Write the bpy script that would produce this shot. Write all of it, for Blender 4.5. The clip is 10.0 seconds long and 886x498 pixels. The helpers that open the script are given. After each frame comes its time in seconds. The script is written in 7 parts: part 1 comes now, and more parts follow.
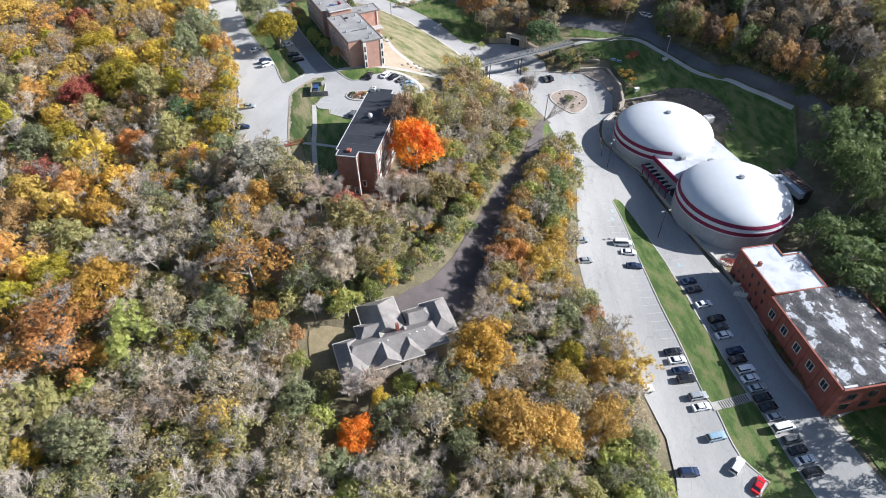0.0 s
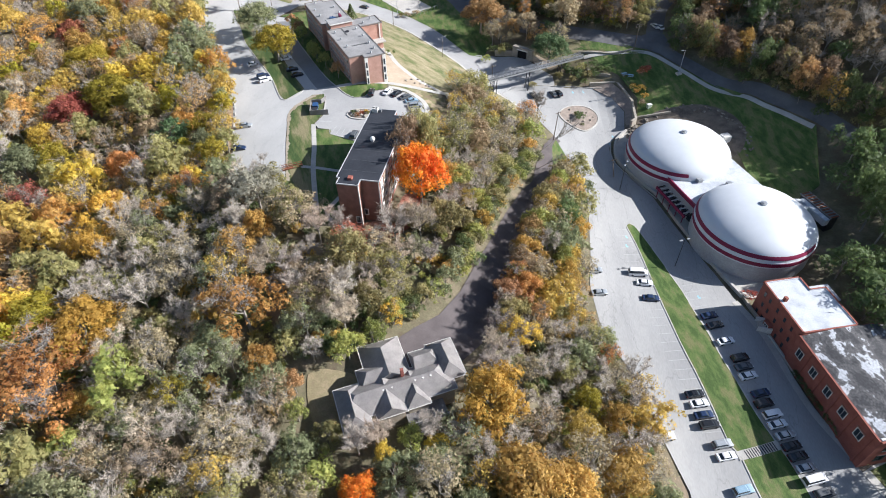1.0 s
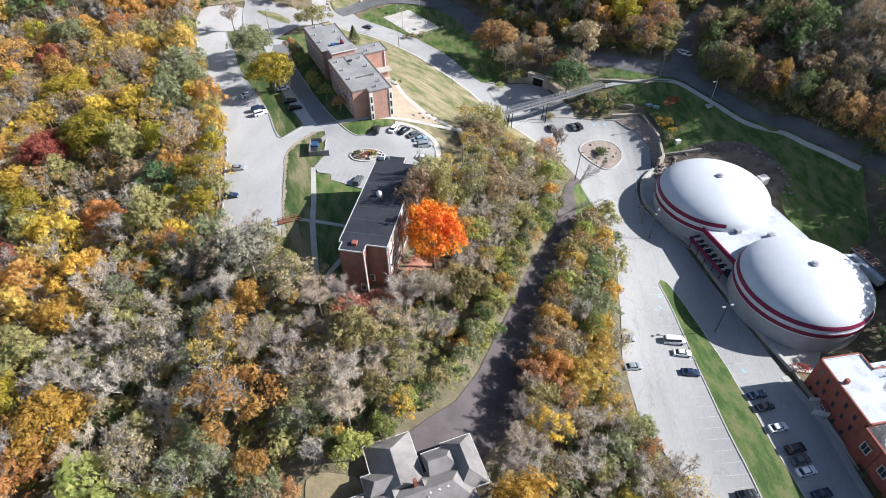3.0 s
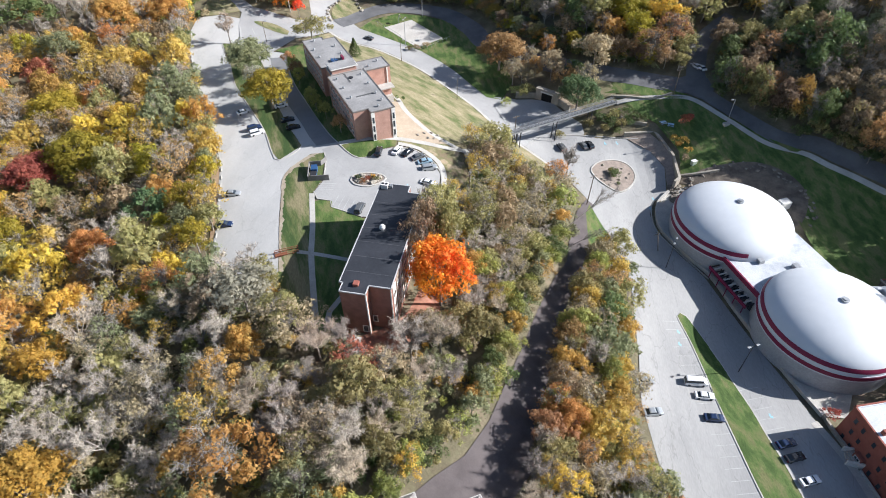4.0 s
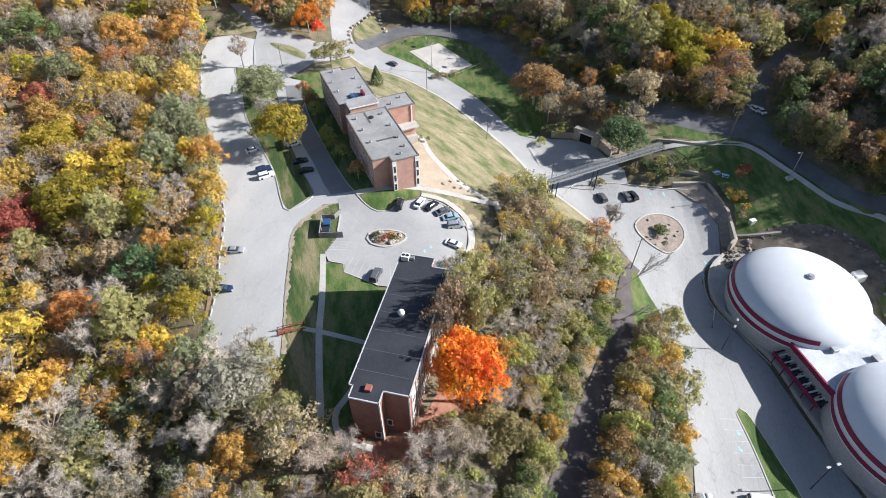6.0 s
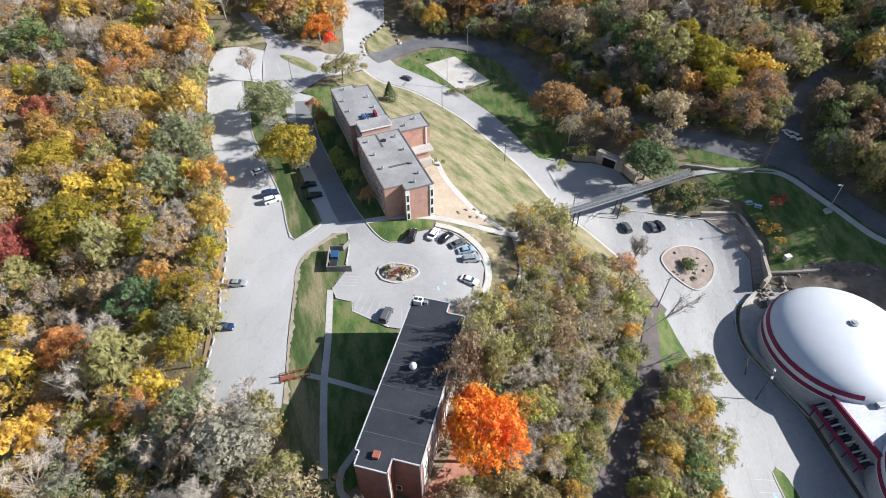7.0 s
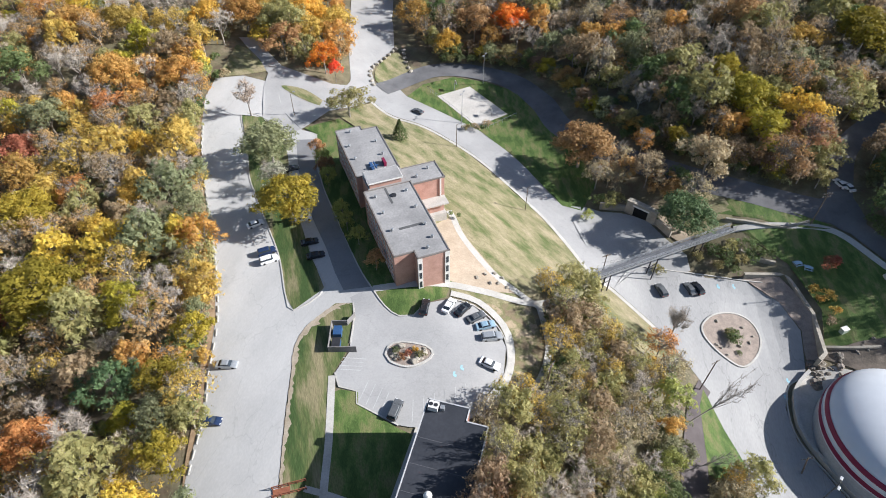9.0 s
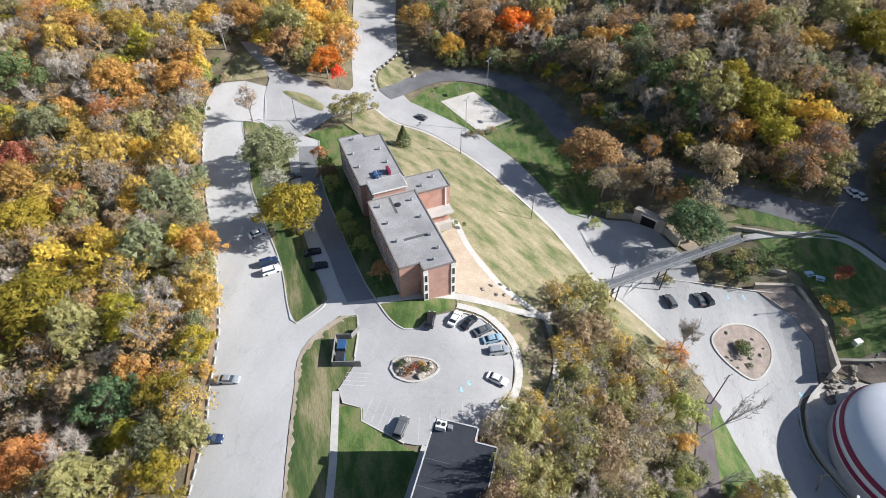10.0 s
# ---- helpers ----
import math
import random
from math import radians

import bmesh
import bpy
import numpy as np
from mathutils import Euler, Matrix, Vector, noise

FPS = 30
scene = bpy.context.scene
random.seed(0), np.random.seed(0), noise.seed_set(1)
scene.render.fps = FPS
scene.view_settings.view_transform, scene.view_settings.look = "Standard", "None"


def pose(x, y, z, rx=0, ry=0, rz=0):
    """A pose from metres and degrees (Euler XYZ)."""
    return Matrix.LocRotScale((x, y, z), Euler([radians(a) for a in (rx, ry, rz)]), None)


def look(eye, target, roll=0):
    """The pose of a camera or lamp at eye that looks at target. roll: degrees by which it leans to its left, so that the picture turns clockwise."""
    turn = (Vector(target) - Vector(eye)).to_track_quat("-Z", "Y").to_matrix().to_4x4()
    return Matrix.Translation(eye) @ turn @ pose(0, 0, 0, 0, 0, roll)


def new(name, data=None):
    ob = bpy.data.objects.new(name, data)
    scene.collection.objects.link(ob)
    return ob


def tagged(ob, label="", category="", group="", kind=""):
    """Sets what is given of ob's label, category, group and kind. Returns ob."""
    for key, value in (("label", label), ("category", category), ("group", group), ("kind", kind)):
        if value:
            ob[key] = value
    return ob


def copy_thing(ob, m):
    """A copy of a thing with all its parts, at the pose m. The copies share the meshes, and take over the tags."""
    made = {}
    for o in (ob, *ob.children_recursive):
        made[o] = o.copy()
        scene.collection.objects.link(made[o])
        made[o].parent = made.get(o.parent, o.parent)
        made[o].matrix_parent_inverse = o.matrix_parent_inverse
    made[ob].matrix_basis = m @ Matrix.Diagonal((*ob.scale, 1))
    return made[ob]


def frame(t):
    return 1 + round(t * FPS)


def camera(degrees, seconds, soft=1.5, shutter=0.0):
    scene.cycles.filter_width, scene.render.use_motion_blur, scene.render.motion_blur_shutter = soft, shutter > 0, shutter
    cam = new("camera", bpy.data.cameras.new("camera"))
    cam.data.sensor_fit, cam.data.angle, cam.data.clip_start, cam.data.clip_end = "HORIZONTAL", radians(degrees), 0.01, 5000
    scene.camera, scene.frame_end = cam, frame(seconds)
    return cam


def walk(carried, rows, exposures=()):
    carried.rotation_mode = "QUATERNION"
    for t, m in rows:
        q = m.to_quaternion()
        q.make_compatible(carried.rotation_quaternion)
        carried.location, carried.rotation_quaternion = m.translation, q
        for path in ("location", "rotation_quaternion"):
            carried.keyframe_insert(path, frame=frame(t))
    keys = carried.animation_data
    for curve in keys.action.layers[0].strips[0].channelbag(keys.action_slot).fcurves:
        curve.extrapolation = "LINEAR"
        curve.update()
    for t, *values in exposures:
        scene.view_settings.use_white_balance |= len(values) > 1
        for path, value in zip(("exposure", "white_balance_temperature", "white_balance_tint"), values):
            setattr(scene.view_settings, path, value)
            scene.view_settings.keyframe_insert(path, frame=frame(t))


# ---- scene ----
cam = camera(74.4, 10.0, soft=0.98)
EXPOSURE = 0.93
PATH = [        # seconds, place in metres, turn in degrees
    (0.0, -0.07, -0.04, 111.97, 46.10, 0.78, 2.06),
    (0.5, -1.14, 6.38, 111.95, 46.08, 0.76, 2.08),
    (1.0, -2.31, 12.73, 112.10, 46.05, 0.73, 2.11),
    (1.5, -3.52, 19.00, 112.23, 46.00, 0.69, 2.13),
    (2.0, -4.75, 25.23, 112.41, 45.94, 0.66, 2.15),
    (2.5, -6.06, 31.41, 112.44, 45.91, 0.60, 2.16),
    (4.0, -9.53, 50.72, 112.57, 45.73, 0.54, 2.17),
    (4.5, -10.57, 57.33, 112.55, 45.69, 0.47, 2.40),
    (5.0, -11.43, 64.12, 112.49, 45.66, 0.43, 3.06),
    (5.5, -12.45, 70.94, 112.40, 45.63, 0.36, 3.85),
    (7.0, -16.23, 90.78, 112.37, 45.50, 0.21, 5.94),
    (7.5, -17.69, 97.27, 112.45, 45.46, 0.18, 6.48),
    (8.0, -19.09, 103.80, 112.43, 45.46, 0.18, 6.70),
    (8.5, -20.33, 110.05, 112.65, 45.46, 0.14, 6.68),
    (9.0, -21.52, 114.60, 112.82, 45.47, 0.14, 6.71),
    (9.5, -22.63, 117.26, 112.77, 45.49, 0.12, 6.70),
    (10.0, -23.32, 118.19, 112.70, 45.51, 0.14, 6.71),
]
walk(cam, [(t, pose(x, y, z, rx, ry, rz)) for t, x, y, z, rx, ry, rz in PATH], exposures=[(0.0, EXPOSURE + 0.07, 5960, 11), (5.0, EXPOSURE + 0.03, 6010, 11), (10.0, EXPOSURE - 0.02, 6030, 11)])

# ---- light: low morning sun in a clear sky ----
SUN_ELEVATION, SUN_EAST = 30.5, 8.0      # degrees; SUN_EAST is the turn of the sun's bearing from +x towards +y
world = bpy.data.worlds.new("sky")
scene.world = world
world.use_nodes = True
sky = world.node_tree.nodes.new("ShaderNodeTexSky")
sky.sky_type, sky.sun_disc = "NISHITA", False
sky.sun_elevation, sky.sun_rotation = radians(SUN_ELEVATION), radians(90 - SUN_EAST)
background = world.node_tree.nodes["Background"]
background.inputs["Strength"].default_value = 0.061
world.node_tree.links.new(sky.outputs[0], background.inputs["Color"])
sun = new("sun", bpy.data.lights.new("sun", "SUN"))
sun.data.energy, sun.data.angle, sun.data.color = 4.9, radians(0.5), (1.0, 0.95, 0.885)
ce = math.cos(radians(SUN_ELEVATION))
sun.matrix_world = look((ce * math.cos(radians(SUN_EAST)) * 300, ce * math.sin(radians(SUN_EAST)) * 300, math.sin(radians(SUN_ELEVATION)) * 300), (0, 0, 0))


# ---- materials ----
def material(name, colour, other=None, scale=0.3, fine=None, rough=0.85, metal=0.0, bump=0.0, spec=0.3, stretch=(1, 1, 1), vary=0.0, sharp=False, third=None, coords="Object", grit=0.28, mow=0.0, cracks=0.0, turn=0.0, tight=False, span=None):
    """A surface with two scales of variation: patches between colour and other, and fine grain on top."""
    m = bpy.data.materials.new(name)
    m.use_nodes = True
    n, l = m.node_tree.nodes, m.node_tree.links
    b = n["Principled BSDF"]
    b.inputs["Roughness"].default_value, b.inputs["Metallic"].default_value = rough, metal
    b.inputs["Specular IOR Level"].default_value = spec
    if other is None:
        other = tuple(c * 0.8 for c in colour)
    tc, mp = n.new("ShaderNodeTexCoord"), n.new("ShaderNodeMapping")
    if turn:
        mp.vector_type, stretch = "TEXTURE", tuple(1 / k for k in stretch)
    mp.inputs["Scale"].default_value = stretch
    mp.inputs["Rotation"].default_value = (0, 0, radians(turn))
    l.new(tc.outputs[coords], mp.inputs["Vector"])
    big, small = n.new("ShaderNodeTexNoise"), n.new("ShaderNodeTexNoise")
    big.inputs["Scale"].default_value, big.inputs["Detail"].default_value, big.inputs["Roughness"].default_value = scale, 6, 0.62
    small.inputs["Scale"].default_value, small.inputs["Detail"].default_value = fine or scale * 14, 5
    ramp = n.new("ShaderNodeValToRGB")
    ramp.color_ramp.elements[0].position, ramp.color_ramp.elements[1].position = span if span else (0.45, 0.56) if sharp else (0.41, 0.60) if tight else (0.34, 0.68)
    ramp.color_ramp.elements[0].color, ramp.color_ramp.elements[1].color = (*colour, 1), (*other, 1)
    if third:
        e = ramp.color_ramp.elements.new(0.56 if span else 0.5)
        e.color = (*third, 1)
    grain = n.new("ShaderNodeMapRange")
    grain.inputs["To Min"].default_value, grain.inputs["To Max"].default_value = 1 - grit, 1 + grit
    mul = n.new("ShaderNodeMix")
    mul.data_type, mul.blend_type, mul.inputs["Factor"].default_value = "RGBA", "MULTIPLY", 1.0
    for t in (big, small):
        l.new(mp.outputs[0], t.inputs["Vector"])
    l.new(big.outputs["Fac"], ramp.inputs[0])
    l.new(small.outputs["Fac"], grain.inputs["Value"])
    l.new(ramp.outputs[0], mul.inputs["A"])
    l.new(grain.outputs[0], mul.inputs["B"])
    out = mul.outputs["Result"]
    if mow:
        wave, band, tint = n.new("ShaderNodeTexWave"), n.new("ShaderNodeMapRange"), n.new("ShaderNodeMix")
        wave.inputs["Scale"].default_value, wave.inputs["Distortion"].default_value, wave.inputs["Detail"].default_value = 0.24, 1.6, 2.0
        band.inputs["To Min"].default_value, band.inputs["To Max"].default_value = 1 - mow, 1 + mow
        tint.data_type, tint.blend_type, tint.inputs["Factor"].default_value = "RGBA", "MULTIPLY", 1.0
        l.new(mp.outputs[0], wave.inputs["Vector"])
        l.new(wave.outputs["Fac"], band.inputs["Value"])
        l.new(out, tint.inputs["A"])
        l.new(band.outputs[0], tint.inputs["B"])
        out = tint.outputs["Result"]
    if cracks:
        warp, vor, lim, tint = n.new("ShaderNodeMix"), n.new("ShaderNodeTexVoronoi"), n.new("ShaderNodeMapRange"), n.new("ShaderNodeMix")
        vor.feature, vor.inputs["Scale"].default_value = "DISTANCE_TO_EDGE", 0.085
        warp.data_type, warp.blend_type, warp.inputs["Factor"].default_value = "RGBA", "ADD", 1.0
        big2 = n.new("ShaderNodeTexNoise")
        big2.inputs["Scale"].default_value, big2.inputs["Detail"].default_value = 0.25, 4
        l.new(mp.outputs[0], big2.inputs["Vector"])
        bulk = n.new("ShaderNodeVectorMath")
        bulk.operation, bulk.inputs["Scale"].default_value = "SCALE", 7.0
        l.new(big2.outputs["Color"], bulk.inputs[0])
        l.new(mp.outputs[0], warp.inputs["A"])
        l.new(bulk.outputs[0], warp.inputs["B"])
        l.new(warp.outputs["Result"], vor.inputs["Vector"])
        lim.inputs["From Min"].default_value, lim.inputs["From Max"].default_value = 0.002, 0.012
        lim.inputs["To Min"].default_value, lim.inputs["To Max"].default_value = 1 - cracks, 1.0
        l.new(vor.outputs["Distance"], lim.inputs["Value"])
        tint.data_type, tint.blend_type, tint.inputs["Factor"].default_value = "RGBA", "MULTIPLY", 1.0
        l.new(out, tint.inputs["A"])
        l.new(lim.outputs[0], tint.inputs["B"])
        out = tint.outputs["Result"]
    if vary:
        info, hsv, r1, r2 = n.new("ShaderNodeObjectInfo"), n.new("ShaderNodeHueSaturation"), n.new("ShaderNodeMapRange"), n.new("ShaderNodeMapRange")
        r1.inputs["To Min"].default_value, r1.inputs["To Max"].default_value = 0.5 - 0.014 * vary, 0.5 + 0.014 * vary
        r2.inputs["To Min"].default_value, r2.inputs["To Max"].default_value = 1 - 0.25 * vary, 1 + 0.25 * vary
        wrap = n.new("ShaderNodeMath")
        wrap.operation = "FRACT"
        times = n.new("ShaderNodeMath")
        times.operation, times.inputs[1].default_value = "MULTIPLY", 7.3
        l.new(info.outputs["Random"], r1.inputs["Value"])
        l.new(info.outputs["Random"], times.inputs[0])
        l.new(times.outputs[0], wrap.inputs[0])
        l.new(wrap.outputs[0], r2.inputs["Value"])
        l.new(r1.outputs[0], hsv.inputs["Hue"])
        l.new(r2.outputs[0], hsv.inputs["Value"])
        l.new(out, hsv.inputs["Color"])
        out = hsv.outputs[0]
    l.new(out, b.inputs["Base Color"])
    if bump:
        bp = n.new("ShaderNodeBump")
        bp.inputs["Strength"].default_value, bp.inputs["Distance"].default_value = 0.6, bump
        l.new(small.outputs["Fac"], bp.inputs["Height"])
        l.new(bp.outputs[0], b.inputs["Normal"])
    return m


def leaves(name, colour, other, through_light=0.42, patch=0.35):
    """Foliage: each leaf clump its own shade, each tree its own tone, some light passing through."""
    m = material(name, colour, other, patch, 2.5, rough=0.6, spec=0.25, vary=1.0)
    n, l = m.node_tree.nodes, m.node_tree.links
    b, out = n["Principled BSDF"], n["Material Output"]
    src = b.inputs["Base Color"].links[0].from_socket
    geo, hsv, r = n.new("ShaderNodeNewGeometry"), n.new("ShaderNodeHueSaturation"), n.new("ShaderNodeMapRange")
    r.inputs["To Min"].default_value, r.inputs["To Max"].default_value = 0.8, 1.2
    l.new(geo.outputs["Random Per Island"], r.inputs["Value"])
    l.new(r.outputs[0], hsv.inputs["Value"])
    l.new(src, hsv.inputs["Color"])
    l.new(hsv.outputs[0], b.inputs["Base Color"])
    tr, mix = n.new("ShaderNodeBsdfTranslucent"), n.new("ShaderNodeMixShader")
    mix.inputs[0].default_value = through_light
    l.new(hsv.outputs[0], tr.inputs["Color"])
    l.new(b.outputs[0], mix.inputs[1])
    l.new(tr.outputs[0], mix.inputs[2])
    # gaps between the leaves of a clump
    gaps, cut, clear, tatter = n.new("ShaderNodeTexNoise"), n.new("ShaderNodeMath"), n.new("ShaderNodeBsdfTransparent"), n.new("ShaderNodeMixShader")
    gaps.inputs["Scale"].default_value, gaps.inputs["Detail"].default_value = 5.2, 2.0
    cut.operation, cut.inputs[1].default_value = "GREATER_THAN", 0.47
    where = n.new("ShaderNodeTexCoord")
    l.new(where.outputs["Object"], gaps.inputs["Vector"])
    l.new(gaps.outputs["Fac"], cut.inputs[0])
    l.new(cut.outputs[0], tatter.inputs[0])
    l.new(clear.outputs[0], tatter.inputs[1])
    l.new(mix.outputs[0], tatter.inputs[2])
    l.new(tatter.outputs[0], out.inputs["Surface"])
    return m


FLOOR = material("forest_floor", (0.115, 0.088, 0.06), (0.25, 0.195, 0.135), 0.14, 1.6, bump=0.2, third=(0.15, 0.135, 0.08))
ASPHALT_PALE = material("worn_asphalt", (0.392, 0.386, 0.372), (0.497, 0.488, 0.468), 0.06, 2.6, rough=0.9, grit=0.13, cracks=0.11, stretch=(1.3, 0.6, 1))
ASPHALT_VALLEY = material("valley_asphalt", (0.285, 0.283, 0.278), (0.375, 0.37, 0.358), 0.05, 2.2, rough=0.9, grit=0.16, cracks=0.17, stretch=(1.5, 0.45, 1))
ASPHALT_MID = material("grey_asphalt", (0.30, 0.297, 0.29), (0.385, 0.378, 0.368), 0.06, 2.6, rough=0.9, grit=0.14, cracks=0.08)
ASPHALT_DARK = material("dark_asphalt", (0.105, 0.105, 0.109), (0.17, 0.168, 0.17), 0.12, 3.5, rough=0.9, grit=0.15)
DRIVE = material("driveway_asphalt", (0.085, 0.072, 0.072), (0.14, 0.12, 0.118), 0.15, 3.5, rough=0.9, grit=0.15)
CONCRETE = material("concrete", (0.399, 0.380, 0.342), (0.494, 0.475, 0.437), 0.25, 3.0, rough=0.9)
GRASS = material("mown_grass", (0.055, 0.095, 0.022), (0.15, 0.155, 0.062), 0.3, 4.5, bump=0.08, third=(0.09, 0.138, 0.035), stretch=(0.5, 1.2, 1), turn=105, grit=0.6, tight=True)
GRASS_DRY = material("dry_grass", (0.10, 0.125, 0.042), (0.345, 0.29, 0.185), 0.26, 3.4, bump=0.07, third=(0.235, 0.212, 0.115), stretch=(0.4, 1.0, 1), turn=-40, grit=0.55)
GRASS_WORN = material("worn_lawn", (0.05, 0.085, 0.024), (0.23, 0.20, 0.11), 0.17, 3.4, bump=0.07, third=(0.10, 0.122, 0.042), stretch=(0.25, 1.3, 1), turn=112, grit=0.55, tight=True)
LEAF_LITTER = material("fallen_leaves", (0.30, 0.20, 0.12), (0.45, 0.33, 0.21), 0.5, 3.5, bump=0.05)
RED_LITTER = material("fallen_red_leaves", (0.26, 0.10, 0.07), (0.40, 0.20, 0.14), 0.4, 3.5, bump=0.05, third=(0.30, 0.15, 0.10))
BOWL_SOIL = material("dark_soil", (0.09, 0.075, 0.06), (0.20, 0.165, 0.13), 0.3, 2.5, bump=0.1)
DIRT = material("bare_soil", (0.355, 0.285, 0.205), (0.465, 0.38, 0.285), 0.2, 2.2, bump=0.05)
VERGE = material("leafy_verge", (0.20, 0.155, 0.095), (0.36, 0.285, 0.185), 0.3, 3.5, bump=0.06, third=(0.16, 0.16, 0.07), tight=True, grit=0.45)
YARD = material("brown_yard_soil", (0.21, 0.155, 0.10), (0.33, 0.255, 0.165), 0.3, 3.0, bump=0.06, third=(0.235, 0.20, 0.115))
SAND = material("court_sand", (0.425, 0.399, 0.357), (0.510, 0.484, 0.442), 0.2, 2.2)
GRAVEL = material("planter_gravel", (0.225, 0.185, 0.155), (0.335, 0.275, 0.23), 0.5, 4.0, bump=0.08)
STONE = material("limestone", (0.27, 0.245, 0.2), (0.40, 0.36, 0.30), 0.35, 3.0, bump=0.15)
MEMBRANE_DARK = material("dark_roof_membrane", (0.026, 0.029, 0.036), (0.04, 0.043, 0.052), 0.2, 2.0, rough=0.7)
MEMBRANE_GREY = material("grey_roof_membrane", (0.23, 0.225, 0.22), (0.345, 0.335, 0.325), 0.16, 2.0, rough=0.85)
# bluish grey patches paint leaf shade into the white coating
ROOF_WHITE = material("white_roof_coating", (0.36, 0.385, 0.42), (0.56, 0.58, 0.60), 0.2, 3.0, rough=0.6, third=(0.50, 0.52, 0.545))
ROOF_PATCHED = material("weathered_roof_coating", (0.05, 0.05, 0.054), (0.46, 0.475, 0.50), 0.3, 2.4, rough=0.8, third=(0.115, 0.112, 0.112), stretch=(1.1, 0.75, 1), span=(0.42, 0.60), grit=0.75)
BRICK_BROWN = material("brown_brick", (0.205, 0.10, 0.075), (0.285, 0.14, 0.105), 0.5, 6.0)
BRICK_PINK = material("pinkish_brick", (0.39, 0.225, 0.175), (0.49, 0.30, 0.24), 0.5, 6.0)
BRICK_RED = material("red_brick", (0.235, 0.075, 0.055), (0.32, 0.115, 0.085), 0.4, 6.0)
TRIM = material("pale_trim", (0.62, 0.60, 0.56), (0.72, 0.70, 0.66), 0.6, 5.0, rough=0.6)
GLASS = material("window_glass", (0.03, 0.04, 0.05), (0.05, 0.06, 0.07), 0.3, 1.0, rough=0.12, spec=0.6)
DOME = material("white_dome_shell", (0.565, 0.592, 0.622), (0.632, 0.652, 0.672), 0.05, 0.4, rough=0.5, spec=0.35, grit=0.05)
STEM = material("grey_stem_wall", (0.36, 0.37, 0.39), (0.44, 0.45, 0.46), 0.2, 2.0, rough=0.8)
MAROON = material("maroon_paint", (0.17, 0.012, 0.045), (0.21, 0.02, 0.06), 0.5, 3.0, rough=0.5)
SHINGLE = material("grey_shingles", (0.37, 0.345, 0.33), (0.49, 0.46, 0.44), 0.5, 7.0, rough=0.9, bump=0.03, grit=0.22)
SIDING = material("tan_siding", (0.33, 0.28, 0.22), (0.40, 0.35, 0.28), 0.5, 5.0)
RAIL = material("grey_rail_steel", (0.13, 0.13, 0.135), (0.2, 0.2, 0.205), 0.8, 5.0, rough=0.5, metal=0.4)
METAL = material("galvanised_metal", (0.34, 0.35, 0.36), (0.45, 0.46, 0.47), 0.8, 5.0, rough=0.45, metal=0.6)
POLE_WOOD = material("weathered_pole", (0.13, 0.10, 0.075), (0.19, 0.15, 0.115), 1.0, 6.0)
DECK = material("weathered_deck", (0.17, 0.16, 0.155), (0.25, 0.24, 0.23), 0.5, 5.0)
BRIDGE_DECK = material("dark_bridge_boards", (0.095, 0.10, 0.11), (0.15, 0.155, 0.165), 0.5, 5.0)
STEEL_DARK = material("dark_steel", (0.04, 0.04, 0.045), (0.07, 0.07, 0.075), 0.6, 4.0, rough=0.5, metal=0.5)
BARN_WOOD = material("red_stained_wood", (0.20, 0.07, 0.04), (0.27, 0.11, 0.06), 0.8, 5.0)
BLUE_STEEL = material("blue_steel", (0.025, 0.07, 0.17), (0.045, 0.10, 0.22), 0.8, 5.0, rough=0.5)
PAINT_WHITE = material("road_paint_white", (0.47, 0.47, 0.46), (0.36, 0.36, 0.355), 0.6, 4.0)
PAINT_BLUE = material("road_paint_blue", (0.27, 0.50, 0.57), (0.34, 0.46, 0.50), 0.6, 4.0)
# near-black colour that paints the darkness inside the tunnel
TUNNEL_DARK = material("painted_tunnel_dark", (0.008, 0.008, 0.009), (0.014, 0.014, 0.015), 0.5, 3.0)
TYRE = material("black_rubber", (0.02, 0.02, 0.02), (0.03, 0.03, 0.03), 2.0, 8.0)
BARK = material("grey_bark", (0.21, 0.185, 0.16), (0.36, 0.325, 0.285), 0.8, 5.0, vary=0.8)
TWIG = material("bare_twigs", (0.38, 0.33, 0.28), (0.51, 0.445, 0.38), 0.5, 3.0, vary=0.8)
TWIG_DARK = material("dark_bare_twigs", (0.315, 0.27, 0.23), (0.44, 0.38, 0.325), 0.5, 3.0, vary=0.8)
TWIG_BROWN = material("brown_bare_twigs", (0.40, 0.32, 0.245), (0.53, 0.435, 0.33), 0.5, 3.0, vary=0.8)
TWIGS = (TWIG, TWIG_DARK, TWIG_BROWN)
LAMP_RED = material("tail_light_red", (0.35, 0.02, 0.02), (0.40, 0.03, 0.03), 2.0, 8.0, rough=0.3)
LAMP_CLEAR = material("headlight_glass", (0.62, 0.63, 0.64), (0.70, 0.70, 0.70), 2.0, 8.0, rough=0.2)

